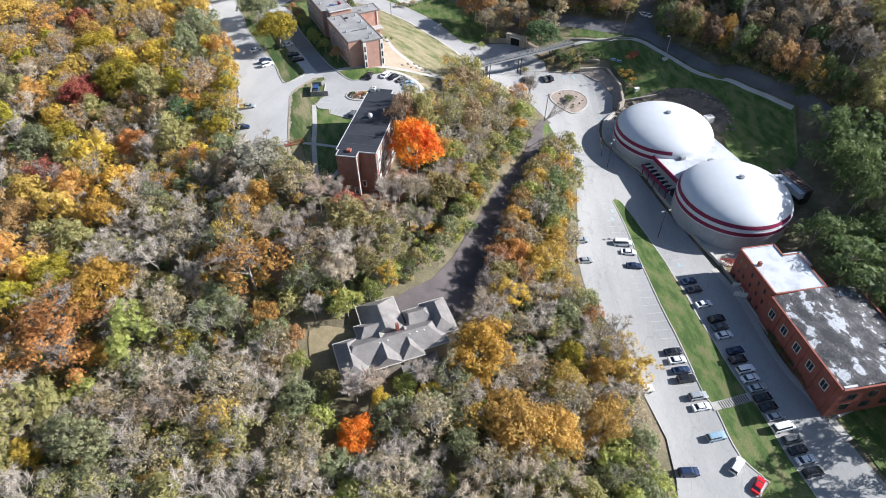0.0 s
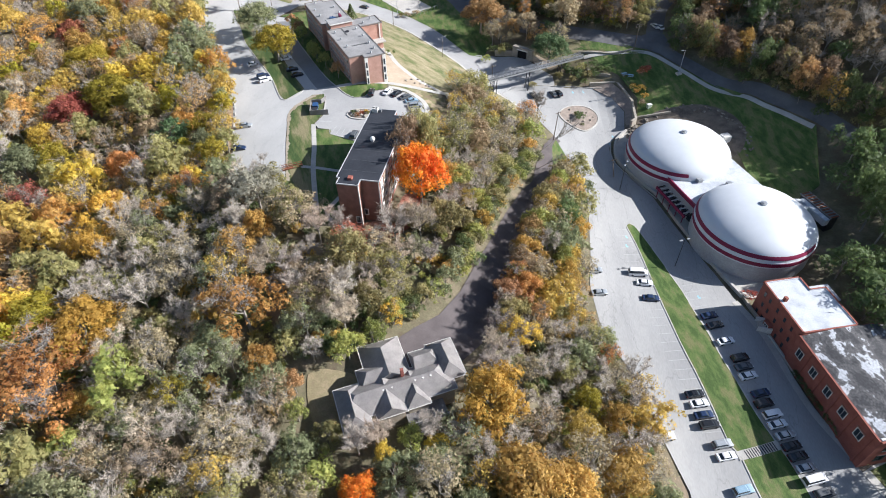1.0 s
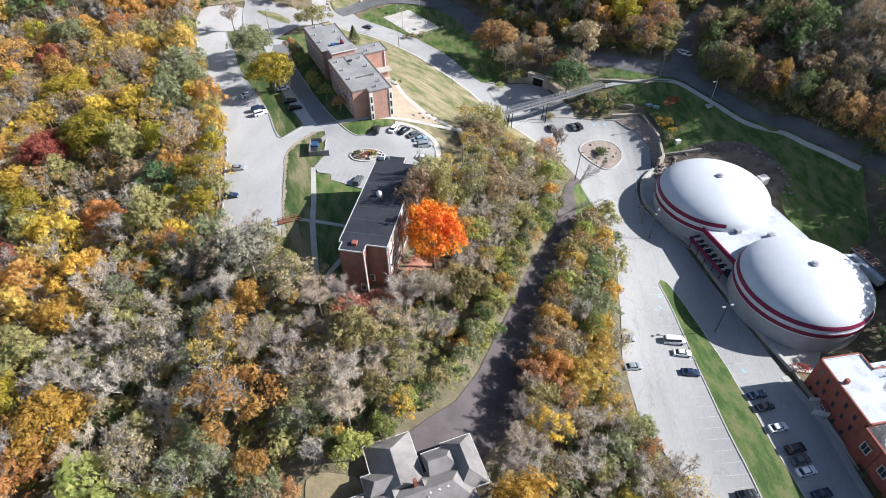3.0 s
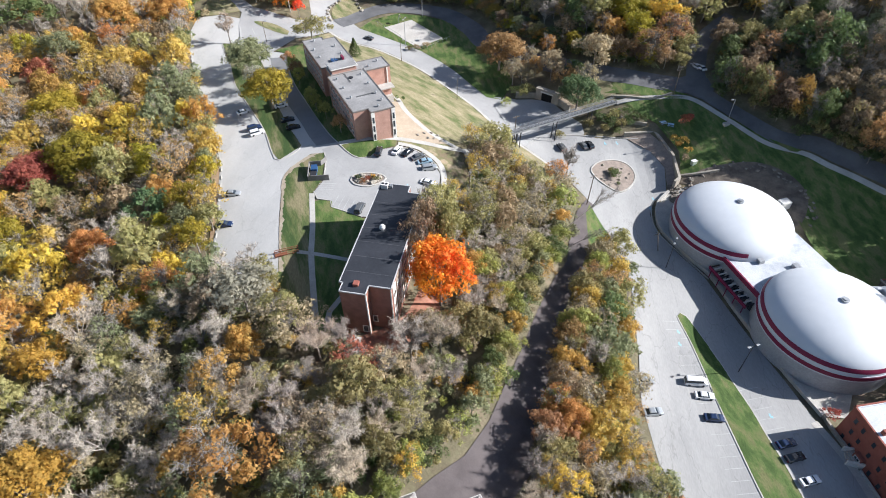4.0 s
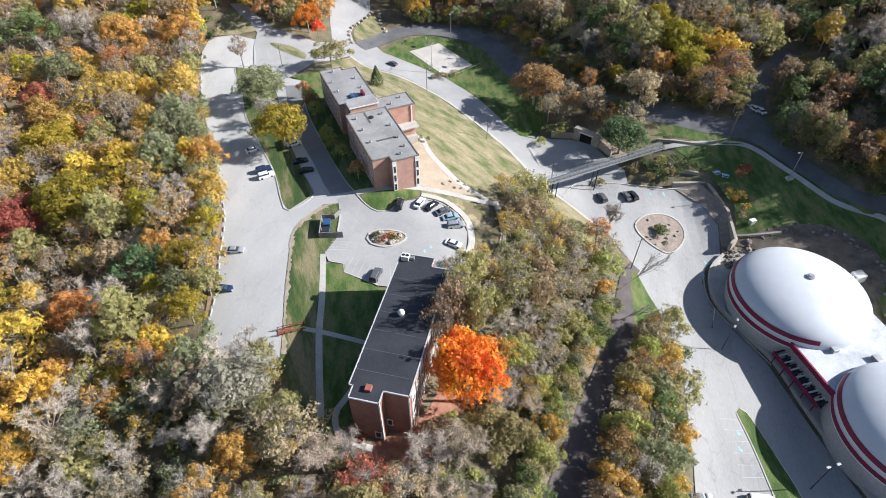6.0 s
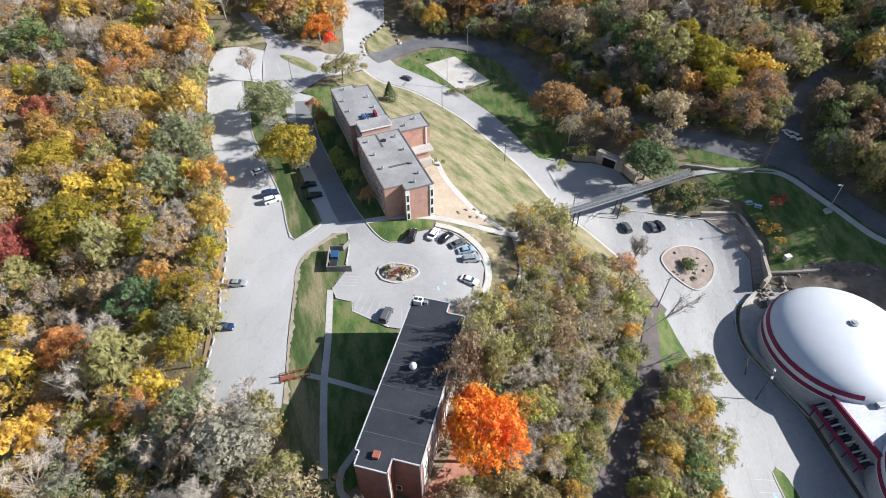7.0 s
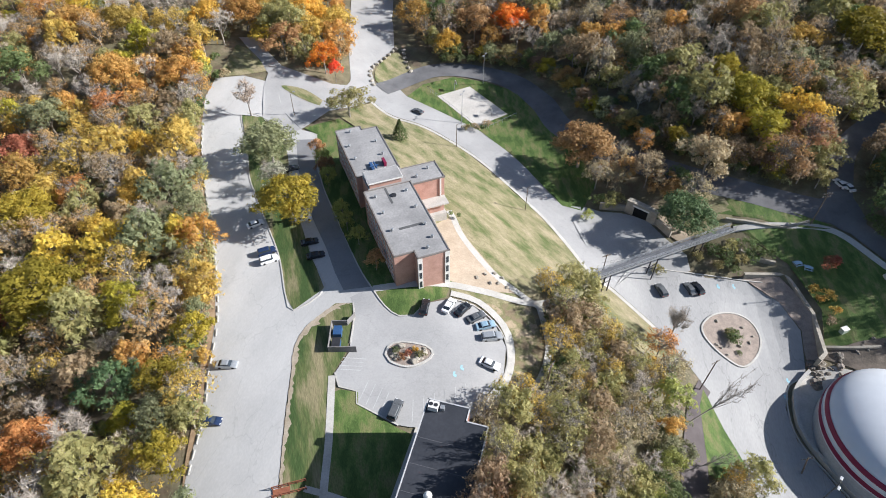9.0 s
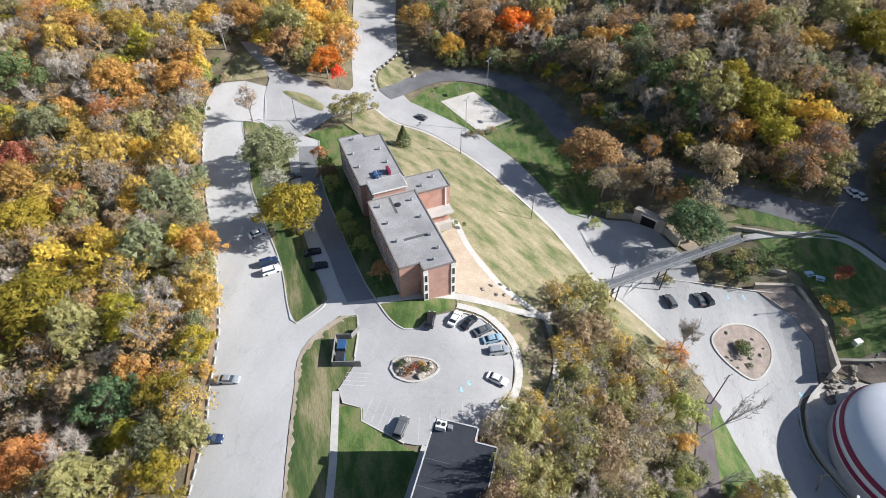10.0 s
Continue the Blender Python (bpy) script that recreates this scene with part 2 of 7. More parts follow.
LEAF = {
    "ygreen": leaves("yellow_green_mixed_leaves", (0.27, 0.24, 0.03), (0.46, 0.365, 0.05)),
    "gold": leaves("gold_leaves", (0.43, 0.265, 0.07), (0.60, 0.415, 0.115)),
    "yellow": leaves("yellow_leaves", (0.54, 0.36, 0.055), (0.70, 0.495, 0.10)),
    "orange": leaves("orange_leaves", (0.74, 0.17, 0.03), (0.88, 0.40, 0.05)),
    "maple": leaves("maple_leaves", (0.78, 0.105, 0.03), (0.90, 0.50, 0.05), patch=0.17),
    "copper": leaves("copper_leaves", (0.48, 0.225, 0.075), (0.63, 0.355, 0.115)),
    "rust": leaves("rust_leaves", (0.38, 0.215, 0.10), (0.52, 0.325, 0.15)),
    "brown": leaves("brown_leaves", (0.27, 0.185, 0.115), (0.39, 0.285, 0.18)),
    "tan": leaves("tan_leaves", (0.34, 0.27, 0.165), (0.47, 0.38, 0.245)),
    "olive": leaves("olive_leaves", (0.235, 0.225, 0.09), (0.44, 0.37, 0.165)),
    "sage": leaves("sage_green_leaves", (0.18, 0.20, 0.10), (0.32, 0.32, 0.175)),
    "lime": leaves("lime_green_leaves", (0.225, 0.265, 0.075), (0.46, 0.435, 0.13)),
    "green": leaves("green_leaves", (0.10, 0.145, 0.05), (0.20, 0.235, 0.095)),
    "pine": leaves("pine_needles", (0.12, 0.19, 0.085), (0.20, 0.28, 0.125)),
    "red": leaves("red_leaves", (0.37, 0.11, 0.075), (0.46, 0.175, 0.11)),
    "scarlet": leaves("scarlet_leaves", (0.68, 0.06, 0.045), (0.78, 0.13, 0.07)),
    "grey": leaves("greyish_leaves", (0.31, 0.30, 0.22), (0.43, 0.415, 0.315)),
}
CAR_PAINT = {
    "white": material("white_car_paint", (0.74, 0.75, 0.76), (0.78, 0.78, 0.79), 1.0, 4.0, rough=0.25, spec=0.5),
    "silver": material("silver_car_paint", (0.42, 0.44, 0.45), (0.47, 0.49, 0.50), 1.0, 4.0, rough=0.3, metal=0.5),
    "black": material("black_car_paint", (0.012, 0.013, 0.016), (0.02, 0.021, 0.024), 1.0, 4.0, rough=0.22, spec=0.5),
    "grey": material("grey_car_paint", (0.09, 0.095, 0.10), (0.12, 0.125, 0.13), 1.0, 4.0, rough=0.25, spec=0.5),
    "navy": material("navy_car_paint", (0.015, 0.03, 0.075), (0.025, 0.04, 0.09), 1.0, 4.0, rough=0.25, spec=0.5),
    "blue": material("pale_blue_car_paint", (0.22, 0.33, 0.42), (0.27, 0.38, 0.46), 1.0, 4.0, rough=0.3, spec=0.5),
    "red": material("red_car_paint", (0.45, 0.012, 0.02), (0.52, 0.02, 0.03), 1.0, 4.0, rough=0.25, spec=0.5),
}

# ---- the lie of the land: spot heights, smoothed ----
PLATEAU = [(-78.1, 181.8, 5.3), (-76.2, 165.4, 5.1), (-80.3, 145.0, 4.5), (-74.0, 216.6, 5.2), (-89.8, 228.1, 4.9), (-98.5, 280.5, 3.9), (-66.2, 198.0, 6.3), (-61.2, 210.2, 6.7),
 (-42.6, 189.1, 5.9), (-51.4, 177.6, 7.3), (-48.3, 155.1, 7.3), (-56.4, 172.1, 7.6), (-34.9, 129.9, 6.7), (-23.0, 154.4, 6.5), (-39.4, 206.7, 8.6), (-63.9, 252.0, 8.7),
 (-17.1, 175.0, 5.1), (-10.2, 208.9, 3.2), (-29.7, 241.8, 4.6)]
VALLEY = [(47.6, 133.3, -14.9), (50.7, 155.8, -14.5), (58.1, 82.2, -17.2), (65.8, 58.7, -18.4), (62.4, 138.3, -14.8), (67.3, 112.5, -13.7), (75.0, 90.0, -14.9), (57.0, 220.0, -11.6), (51.2, 228.1, -10.5), (43.0, 186.4, -12.4), (39.4, 216.9, -9.4), (55.0, 211.8, -11.6),
 (86.8, 99.2, -16.4), (77.3, 171.0, -15.2), (79.6, 53.4, -18.6), (6.2, 243.6, -6.3), (-11.4, 261.1, -5.2), (-30.9, 288.8, -3.3), (-66.1, 319.6, -0.3), (-15.0, 309.0, -2.2), (21.8, 229.2, -7.8)]
HILL = [(80.4, 230.9, -0.1), (69.2, 220.2, -4.8), (61.5, 237.6, -3.6), (49.9, 248.5, 0.9), (102.9, 220.5, -1.5), (93.7, 271.0, 7.1), (81.7, 305.8, 18.7), (39.0, 299.6, 13.7), (60.2, 271.5, 5.8), (117.3, 195.2, -5.8), (111.8, 139.6, -12.7), (103.6, 114.4, -15.8),
 (15.1, 303.5, 7.9), (24.4, 269.4, 0.0), (-21.5, 339.2, 3.3), (118.1, 219.6, 5.9), (165, 235, 27), (150, 275, 28), (185, 295, 37), (172, 200, 16), (122.0, 187.0, -6.4), (131.0, 176.0, -7.1), (140.0, 165.0, -7.7), (110.0, 204.0, -3.4), (97.8, 290.0, 13.1), (84.0, 272.0, 7.7), (112.0, 140.0, -12.8), (116.0, 160.0, -10.9)]
WOODS = [(-76.3, 57.9, -5.9), (-47.7, 67.9, -6.8), (-53.0, 98.9, 1.8), (-88.7, 91.4, -1.5), (-22.3, 58.6, -8.8), (-20.9, 85.8, -3.8), (3.5, 73.6, -7.4), (22.9, 91.4, -13.8), (5.9, 126.4, -3.5), (13.8, 152.0, -3.9),
 (25.6, 175.8, -7.3), (-104.2, 161.3, -2.5), (-122.0, 169.8, -3.5), (-121.4, 217.2, 4.5), (-105.7, 196.6, 3.3), (-134.6, 180.9, -0.5), (-166.7, 244.6, 1.3), (-151.5, 282.8, 7.4), (-177.8, 297.0, 11.1),
 (-98.0, 318.8, 10.2), (-99.4, 133.5, -1.2), (-54.7, 119.9, 6.4), (-5.6, 144.6, 1.0)]
SPOTS = np.array(PLATEAU + VALLEY + HILL + WOODS, float)
REACH = np.hypot(*(SPOTS[:, None, :2] - SPOTS[None, :, :2]).transpose(2, 0, 1))
LEVEL = np.ones((len(SPOTS) + 1, len(SPOTS) + 1))
LEVEL[:-1, :-1] = 1.0 * np.eye(len(SPOTS)) - REACH
LEVEL[-1, -1] = 0.0
WEIGHT = np.linalg.solve(LEVEL, np.append(SPOTS[:, 2], 0.0))


def heights(x, y):
    """The ground's level at places given as arrays."""
    x, y = np.clip(np.asarray(x, float), -205, 145), np.clip(np.asarray(y, float), 30, 360)
    d = np.sqrt((x[..., None] - SPOTS[:, 0]) ** 2 + (y[..., None] - SPOTS[:, 1]) ** 2 + 16.0)
    return WEIGHT[-1] - d @ WEIGHT[:-1]


def height(x, y):
    return float(heights(x, y))


# ---- mesh helpers ----
def mesh_from(name, verts, faces, mat):
    me = bpy.data.meshes.new(name)
    me.from_pydata([tuple(v) for v in verts], [], [tuple(f) for f in faces])
    for m in (mat if isinstance(mat, (list, tuple)) else [mat]):
        me.materials.append(m)
    me.update()
    return me


def part(name, bm, mat, parent=None, label=""):
    me = bpy.data.meshes.new(name)
    bmesh.ops.recalc_face_normals(bm, faces=bm.faces)
    bm.to_mesh(me)
    bm.free()
    for m in (mat if isinstance(mat, (list, tuple)) else [mat]):
        me.materials.append(m)
    ob = new(name, me)
    if parent:
        ob.parent = parent
    if label:
        ob["label"] = label
    return ob


def thing(name, m, label, category, group="", kind=""):
    ob = new(name)
    ob.empty_display_size = 0.5
    ob.matrix_basis = m
    return tagged(ob, label, category, group, kind)


def box(bm, x0, x1, y0, y1, z0, z1, bevel=0.0):
    r = bmesh.ops.create_cube(bm, size=1.0, matrix=Matrix.LocRotScale(((x0 + x1) / 2, (y0 + y1) / 2, (z0 + z1) / 2), None, (abs(x1 - x0), abs(y1 - y0), abs(z1 - z0))))
    if bevel:
        es = {e for v in r["verts"] for e in v.link_edges}
        bmesh.ops.bevel(bm, geom=list(es), offset=bevel, segments=2, affect="EDGES", profile=0.6)
    return bm


def boxed(*a, **k):
    return box(bmesh.new(), *a, **k)


def tube(bm, p, q, r0, r1=None, sides=8):
    """A tapered round bar from p to q."""
    p, q = Vector(p), Vector(q)
    d = q - p
    bmesh.ops.create_cone(bm, cap_ends=True, segments=sides, radius1=r0, radius2=r0 if r1 is None else r1, depth=d.length,
                          matrix=Matrix.Translation((p + q) / 2) @ d.to_track_quat("Z", "Y").to_matrix().to_4x4())
    return bm


def prism(outline, z0, z1, bm=None):
    """An upright prism over an outline of (x, y)."""
    bm = bm or bmesh.new()
    lo, hi = [bm.verts.new((x, y, z0)) for x, y in outline], [bm.verts.new((x, y, z1)) for x, y in outline]
    n = len(outline)
    bm.faces.new(lo[::-1])
    bm.faces.new(hi)
    for i in range(n):
        bm.faces.new((lo[i], lo[(i + 1) % n], hi[(i + 1) % n], hi[i]))
    return bm


def smooth(points, closed=False, step=2.0):
    """A rounded line through the points."""
    p = [Vector(q[:2]) for q in points]
    n, out = len(p), []
    for i in range(n if closed else n - 1):
        a, b = p[i], p[(i + 1) % n]
        z, c = (p[i - 1], p[(i + 2) % n]) if closed else (p[max(i - 1, 0)], p[min(i + 2, n - 1)])
        k = max(1, int((b - a).length / step))
        for j in range(k):
            t = j / k
            out.append(0.5 * (2 * a + (b - z) * t + (2 * z - 5 * a + 4 * b - c) * t * t + (3 * a - z - 3 * b + c) * t ** 3))
    if not closed:
        out.append(p[-1])
    return [(v.x, v.y) for v in out]


def inside(points, x, y):
    """Which of the places lie within the outline."""
    x, y = np.asarray(x, float), np.asarray(y, float)
    hit = np.zeros(x.shape, bool)
    n = len(points)
    for i in range(n):
        (x0, y0), (x1, y1) = points[i], points[(i + 1) % n]
        if y0 != y1:
            hit ^= ((y0 > y) != (y1 > y)) & (x < (x1 - x0) * (y - y0) / (y1 - y0) + x0)
    return hit


from mathutils.geometry import delaunay_2d_cdt


def draped(outline, lift, step=3.0):
    """Verts and faces of a sheet that follows the ground within the outline."""
    xs, ys = [p[0] for p in outline], [p[1] for p in outline]
    gx, gy = np.meshgrid(np.arange(min(xs), max(xs), step) + 0.37, np.arange(min(ys), max(ys), step) + 0.41)
    keep = inside(outline, gx, gy)
    pts = [Vector(p) for p in outline] + [Vector((a, b)) for a, b in zip(gx[keep], gy[keep])]
    n = len(outline)
    v, _, f, *_ = delaunay_2d_cdt(pts, [(i, (i + 1) % n) for i in range(n)], [], 1, 0.01)
    z = heights(np.array([p.x for p in v]), np.array([p.y for p in v])) + lift
    return [(p.x, p.y, h) for p, h in zip(v, z)], f


CLEAR = []          # outlines that trees keep out of


def widened(outline, by):
    """The outline moved outwards all round."""
    n = len(outline)
    area = sum(outline[i - 1][0] * outline[i][1] - outline[i][0] * outline[i - 1][1] for i in range(n))
    out = []
    for i in range(n):
        d0 = (Vector(outline[i]) - Vector(outline[i - 1])).normalized()
        d1 = (Vector(outline[(i + 1) % n]) - Vector(outline[i])).normalized()
        d = (d0 + d1).normalized() if (d0 + d1).length > 0.1 else d1
        side = Vector((d.y, -d.x)) * (by if area > 0 else -by)
        out.append((outline[i][0] + side.x, outline[i][1] + side.y))
    return out


def sheet(name, outline, lift, mat, label, category, clear=True, step=3.0, wider=0.0):
    outline = widened(outline, wider) if wider else outline
    v, f = draped(outline, lift, step)
    if clear:
        CLEAR.append(outline)
    ob = new(name, mesh_from(name, v, f, mat))
    return tagged(ob, label, category, kind="structure")


def ribbon(points, half):
    """The outline of a band along a line."""
    left, right = [], []
    for i, p in enumerate(points):
        a, b = Vector(points[max(i - 1, 0)]), Vector(points[min(i + 1, len(points) - 1)])
        d = (b - a).normalized()
        s = Vector((-d.y, d.x)) * half
        left.append(tuple(Vector(p) + s))
        right.append(tuple(Vector(p) - s))
    return left + right[::-1]


def upright_band(points, low, high, thick, closed=False, flat=None):
    """A wall or kerb along a line: from low to high above the ground, or up to the level flat."""
    bm = bmesh.new()
    n = len(points)
    rows = []
    for i, p in enumerate(points):
        a = Vector(points[i - 1] if closed or i else points[0])
        b = Vector(points[(i + 1) % n] if closed or i < n - 1 else points[-1])
        d = (b - a).normalized()
        s = Vector((-d.y, d.x)) * thick / 2
        h = height(*p)
        top = h + high if flat is None else (flat if not callable(flat) else flat(*p))
        rows.append([bm.verts.new((p[0] + s.x, p[1] + s.y, h + low)), bm.verts.new((p[0] + s.x, p[1] + s.y, top)),
                     bm.verts.new((p[0] - s.x, p[1] - s.y, top)), bm.verts.new((p[0] - s.x, p[1] - s.y, h + low))])
    for i in range(n if closed else n - 1):
        a, b = rows[i], rows[(i + 1) % n]
        for k in range(4):
            bm.faces.new((a[k], a[(k + 1) % 4], b[(k + 1) % 4], b[k]))
    if not closed:
        bm.faces.new(rows[0][::-1])
        bm.faces.new(rows[-1])
    return bm


def kerb(points, closed=False, mat=None, wide=0.3, high=0.22):
    return tagged(part("kerb", upright_band(points, -0.3, high, wide, closed), mat or CONCRETE), "pale concrete kerb along the edge of the pavement", "kerb", kind="structure")


# ---- ground: one sheet to the horizon ----
gx = np.concatenate([[-3000, -1500, -800, -500, -380, -310, -270, -245], np.arange(-235, 206, 2.5), [225, 250, 290, 350, 500, 800, 1500, 3000]])
gy = np.concatenate([[-3000, -1500, -700, -300, -120, -50, -15], np.arange(15, 411, 2.5), [425, 450, 480, 550, 700, 1000, 1800, 3000]])
GX, GY = np.meshgrid(gx, gy)
GZ = heights(GX, GY) + 0.25 * np.sin(GX * 0.21 + 1.3 * np.sin(GY * 0.13)) * 0.4
nx, ny = len(gx), len(gy)
idx = np.arange(nx * ny).reshape(ny, nx)
quads = np.stack([idx[:-1, :-1], idx[:-1, 1:], idx[1:, 1:], idx[1:, :-1]], -1).reshape(-1, 4)
ground = new("ground", mesh_from("ground", np.stack([GX, GY, GZ - 0.12], -1).reshape(-1, 3).tolist(), quads.tolist(), FLOOR))
for poly in ground.data.polygons:
    poly.use_smooth = True
tagged(ground, "brown leaf-littered woodland ground on rolling slopes", "ground", kind="structure")

# ---- paved areas ----
WEST_LOT = [(-73.3, 147.8), (-75.9, 158.2), (-78.2, 170.5), (-81.3, 179.9), (-85.1, 194.3), (-93.3, 212.8), (-101.5, 228.9), (-114.0, 253.4), (-122.1, 273.3), (-126.5, 288.3),
            (-126.8, 298.7), (-117.5, 301.8), (-104.5, 299.5), (-98.0, 285.5), (-88.0, 275.0), (-82.0, 273.2), (-78.1, 258.5), (-72.4, 244.0), (-65.0, 230.6), (-54.8, 212.8), (-49.9, 205.8),
            (-50.5, 197.7), (-57.5, 200.3), (-62.6, 193.4), (-63.7, 187.3), (-61.9, 178.8), (-60.4, 171.1), (-57.4, 158.0), (-55.3, 148.5)]
sheet("parking_lot_west", WEST_LOT, 0.06, ASPHALT_PALE, "pale worn asphalt parking lot beside the woods", "parking lot")
CIRCLE_LOT = [(-49.9, 205.8), (-45.5, 200.4), (-41.9, 198.1), (-38.6, 198.6), (-36.6, 202.2), (-30.8, 204.8), (-24.9, 204.0), (-19.5, 199.6), (-16.8, 194.2), (-17.0, 186.8), (-20.9, 179.9), (-23.0, 176.9),
              (-28.9, 171.9), (-34.8, 170.9), (-37.4, 171.0), (-46.5, 174.6), (-47.2, 177.5), (-51.1, 178.1), (-52.8, 181.4), (-51.1, 187.1), (-51.9, 194.4), (-52.8, 199.8), (-54.4, 202.4)]
sheet("parking_lot_circle", CIRCLE_LOT, 0.075, ASPHALT_MID, "grey asphalt turning circle with parking bays", "parking lot")
ROAD_W = smooth([(-98.0, 395.5), (-91.9, 365.0), (-84.5, 328.9), (-79.9, 310.0), (-81.9, 304.8)]) + smooth([(-69.8, 300.5), (-60.9, 293.0), (-48.5, 289.4), (-33.8, 279.4), (-20.1, 265.6), (-9.3, 252.9), (-1.3, 240.8), (5.9, 228.6), (11.6, 224.0)])
ROAD_E = smooth([(19.9, 234.4), (23.9, 241.5), (21.1, 251.6), (12.8, 254.7), (6.1, 250.3), (-0.6, 256.4), (-9.2, 268.4), (-20.6, 282.6), (-28.9, 292.0), (-41.7, 299.7), (-58.5, 308.8)]) + [(-64.5, 316.7), (-71.3, 313.4), (-73.7, 319.5), (-73.9, 323.5), (-68.2, 338.3), (-74.4, 371.2), (-78.1, 395.1)]
sheet("road_main", ROAD_W + ROAD_E, 0.065, ASPHALT_MID, "grey asphalt road winding down past the lawn", "road")
sheet("road_north_west", [(-127.9, 326.8), (-121.4, 327.7), (-105.4, 309.6), (-85.8, 305.2), (-80.0, 306.9), (-68.3, 302.1), (-74.2, 294.9), (-82.5, 288.6), (-87.9, 276.4), (-93.8, 268.1), (-103.6, 280.6), (-108.3, 296.6), (-109.1, 304.6)], 0.15, ASPHALT_MID, "grey asphalt road joining the parking lot", "road")
NE_ROAD = smooth([(-68.4, 310.4), (-58.6, 321.9), (-48.7, 328.3), (-34.8, 328.6), (-19.1, 322.3), (-8.2, 308.9), (-1.4, 293.3), (12.5, 279.7), (29.3, 270.3), (45.1, 262.7), (62.1, 256.6), (76.0, 252.4)])
sheet("road_north_east", ribbon(NE_ROAD, 4.0), 0.15, ASPHALT_DARK, "dark asphalt lane curving round the sand court", "road")
EAST_ROAD = smooth([(76.0, 252.4), (84.9, 238.7), (96.6, 225.2), (106.4, 219.8), (112.2, 212.9), (119.1, 206.4), (125.1, 200.6), (134.1, 187.6)])
sheet("road_east", ribbon(EAST_ROAD, 2.8), 0.17, ASPHALT_DARK, "dark asphalt lane along the hillside", "road")
sheet("road_spur", ribbon(smooth([(76.0, 252.4), (78.6, 263.4), (84.1, 278.1), (97.8, 290.2)]), 3.4), 0.19, ASPHALT_DARK, "dark asphalt lane running into the trees", "road")
BIG_LOT = [(11.6, 224.0), (23.3, 212.0), (30.9, 199.3), (33.6, 187.2), (37.7, 178.1), (38.6, 165.9), (38.1, 159.8), (36.0, 140.3), (33.9, 126.8), (35.1, 112.3), (37.0, 107.6), (42.1, 97.7), (44.9, 83.5), (48.5, 70.2), (48.4, 60.1), (46.5, 49.0), (44.0, 28.1), (101.1, 27.7),
           (94.8, 60.6), (90.9, 71.0), (86.7, 81.0), (82.2, 91.8), (78.6, 112.5), (75.7, 123.6), (72.4, 136.1), (69.2, 146.3), (65.7, 158.9), (62.1, 171.1), (56.9, 179.0), (51.4, 188.4), (50.9, 196.4), (53.0, 202.6), (58.1, 205.5), (59.4, 213.5), (60.1, 218.7),
           (56.7, 227.2), (49.1, 232.7), (28.2, 233.9), (17.5, 234.3)]
sheet("parking_lot_east", BIG_LOT, 0.078, ASPHALT_VALLEY, "long pale asphalt parking lot in the valley", "parking lot")
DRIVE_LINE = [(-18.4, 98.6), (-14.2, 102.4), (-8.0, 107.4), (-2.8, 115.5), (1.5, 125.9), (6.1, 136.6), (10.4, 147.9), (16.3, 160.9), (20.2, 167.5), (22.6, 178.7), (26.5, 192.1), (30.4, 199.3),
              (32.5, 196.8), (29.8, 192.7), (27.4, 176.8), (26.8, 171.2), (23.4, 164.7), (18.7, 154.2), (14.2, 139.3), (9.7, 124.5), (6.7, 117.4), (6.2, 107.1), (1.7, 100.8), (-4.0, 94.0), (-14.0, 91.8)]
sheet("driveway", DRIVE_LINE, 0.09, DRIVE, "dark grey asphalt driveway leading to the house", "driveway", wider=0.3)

sheet("road_joint", smooth([(73, 249), (69, 256), (75, 259), (80, 260), (82, 250), (79, 245)], True), 0.05, ASPHALT_DARK, "dark asphalt where the lanes join", "road")

# grey lane asphalt, darkened further: the hall's shade is painted into the colour
LANE_SHADED = material("shade_darkened_lane", (0.19, 0.192, 0.197), (0.25, 0.25, 0.252), 0.08, 2.8, rough=0.9, grit=0.14, cracks=0.08)
LANE_LINE = [(-88.0, 268.5), (-82.0, 251.3), (-77.1, 240.4), (-71.7, 230.2), (-64.5, 218.5), (-60.0, 210.0), (-56.5, 204.5), (-50.2, 205.9), (-54.9, 212.8), (-65.1, 230.6), (-72.5, 244.0), (-78.2, 258.5), (-81.5, 269.5)]
sheet("lane", LANE_LINE, 0.1, LANE_SHADED, "greyer asphalt lane with the brick hall shade painted into its colour", "road")

# ---- lawns and bare ground ----
LAWN_WALK = [(-57.5, 200.3), (-62.4, 193.4), (-63.5, 187.3), (-61.7, 178.8), (-60.2, 171.1), (-57.2, 158.0), (-55.1, 147.5), (-49.6, 136.1), (-44.2, 137.1), (-48.1, 155.1), (-50.0, 165.9), (-53.2, 180.9), (-51.7, 187.1), (-52.3, 194.4), (-53.3, 200.8)]
sheet("lawn_west", LAWN_WALK, 0.12, GRASS_WORN, "mown grass strip with worn bare edges", "lawn")
sheet("lawn_court", [(-44.2, 137.1), (-48.1, 155.1), (-50.0, 165.9), (-51.7, 176.7), (-50.6, 177.5), (-46.8, 177.3), (-46.2, 174.3), (-37.7, 170.5), (-32.8, 168.8), (-36.8, 135.0), (-39.8, 130.9), (-44.7, 131.9)], 0.125, GRASS, "green mown lawn beside the dark-roofed building", "lawn")
ISLAND_W = [(-110.7, 280.2), (-102.6, 263.0), (-95.6, 246.5), (-85.6, 230.1), (-76.8, 216.1), (-70.4, 202.2), (-67.0, 197.7), (-61.4, 204.9), (-66.9, 214.4), (-72.6, 225.1), (-81.1, 241.6), (-87.5, 258.6), (-95.8, 274.4), (-103.6, 280.6)]
sheet("grass_island", ISLAND_W, 0.14, GRASS_WORN, "long grass island with trees between parking rows", "lawn", clear=True)
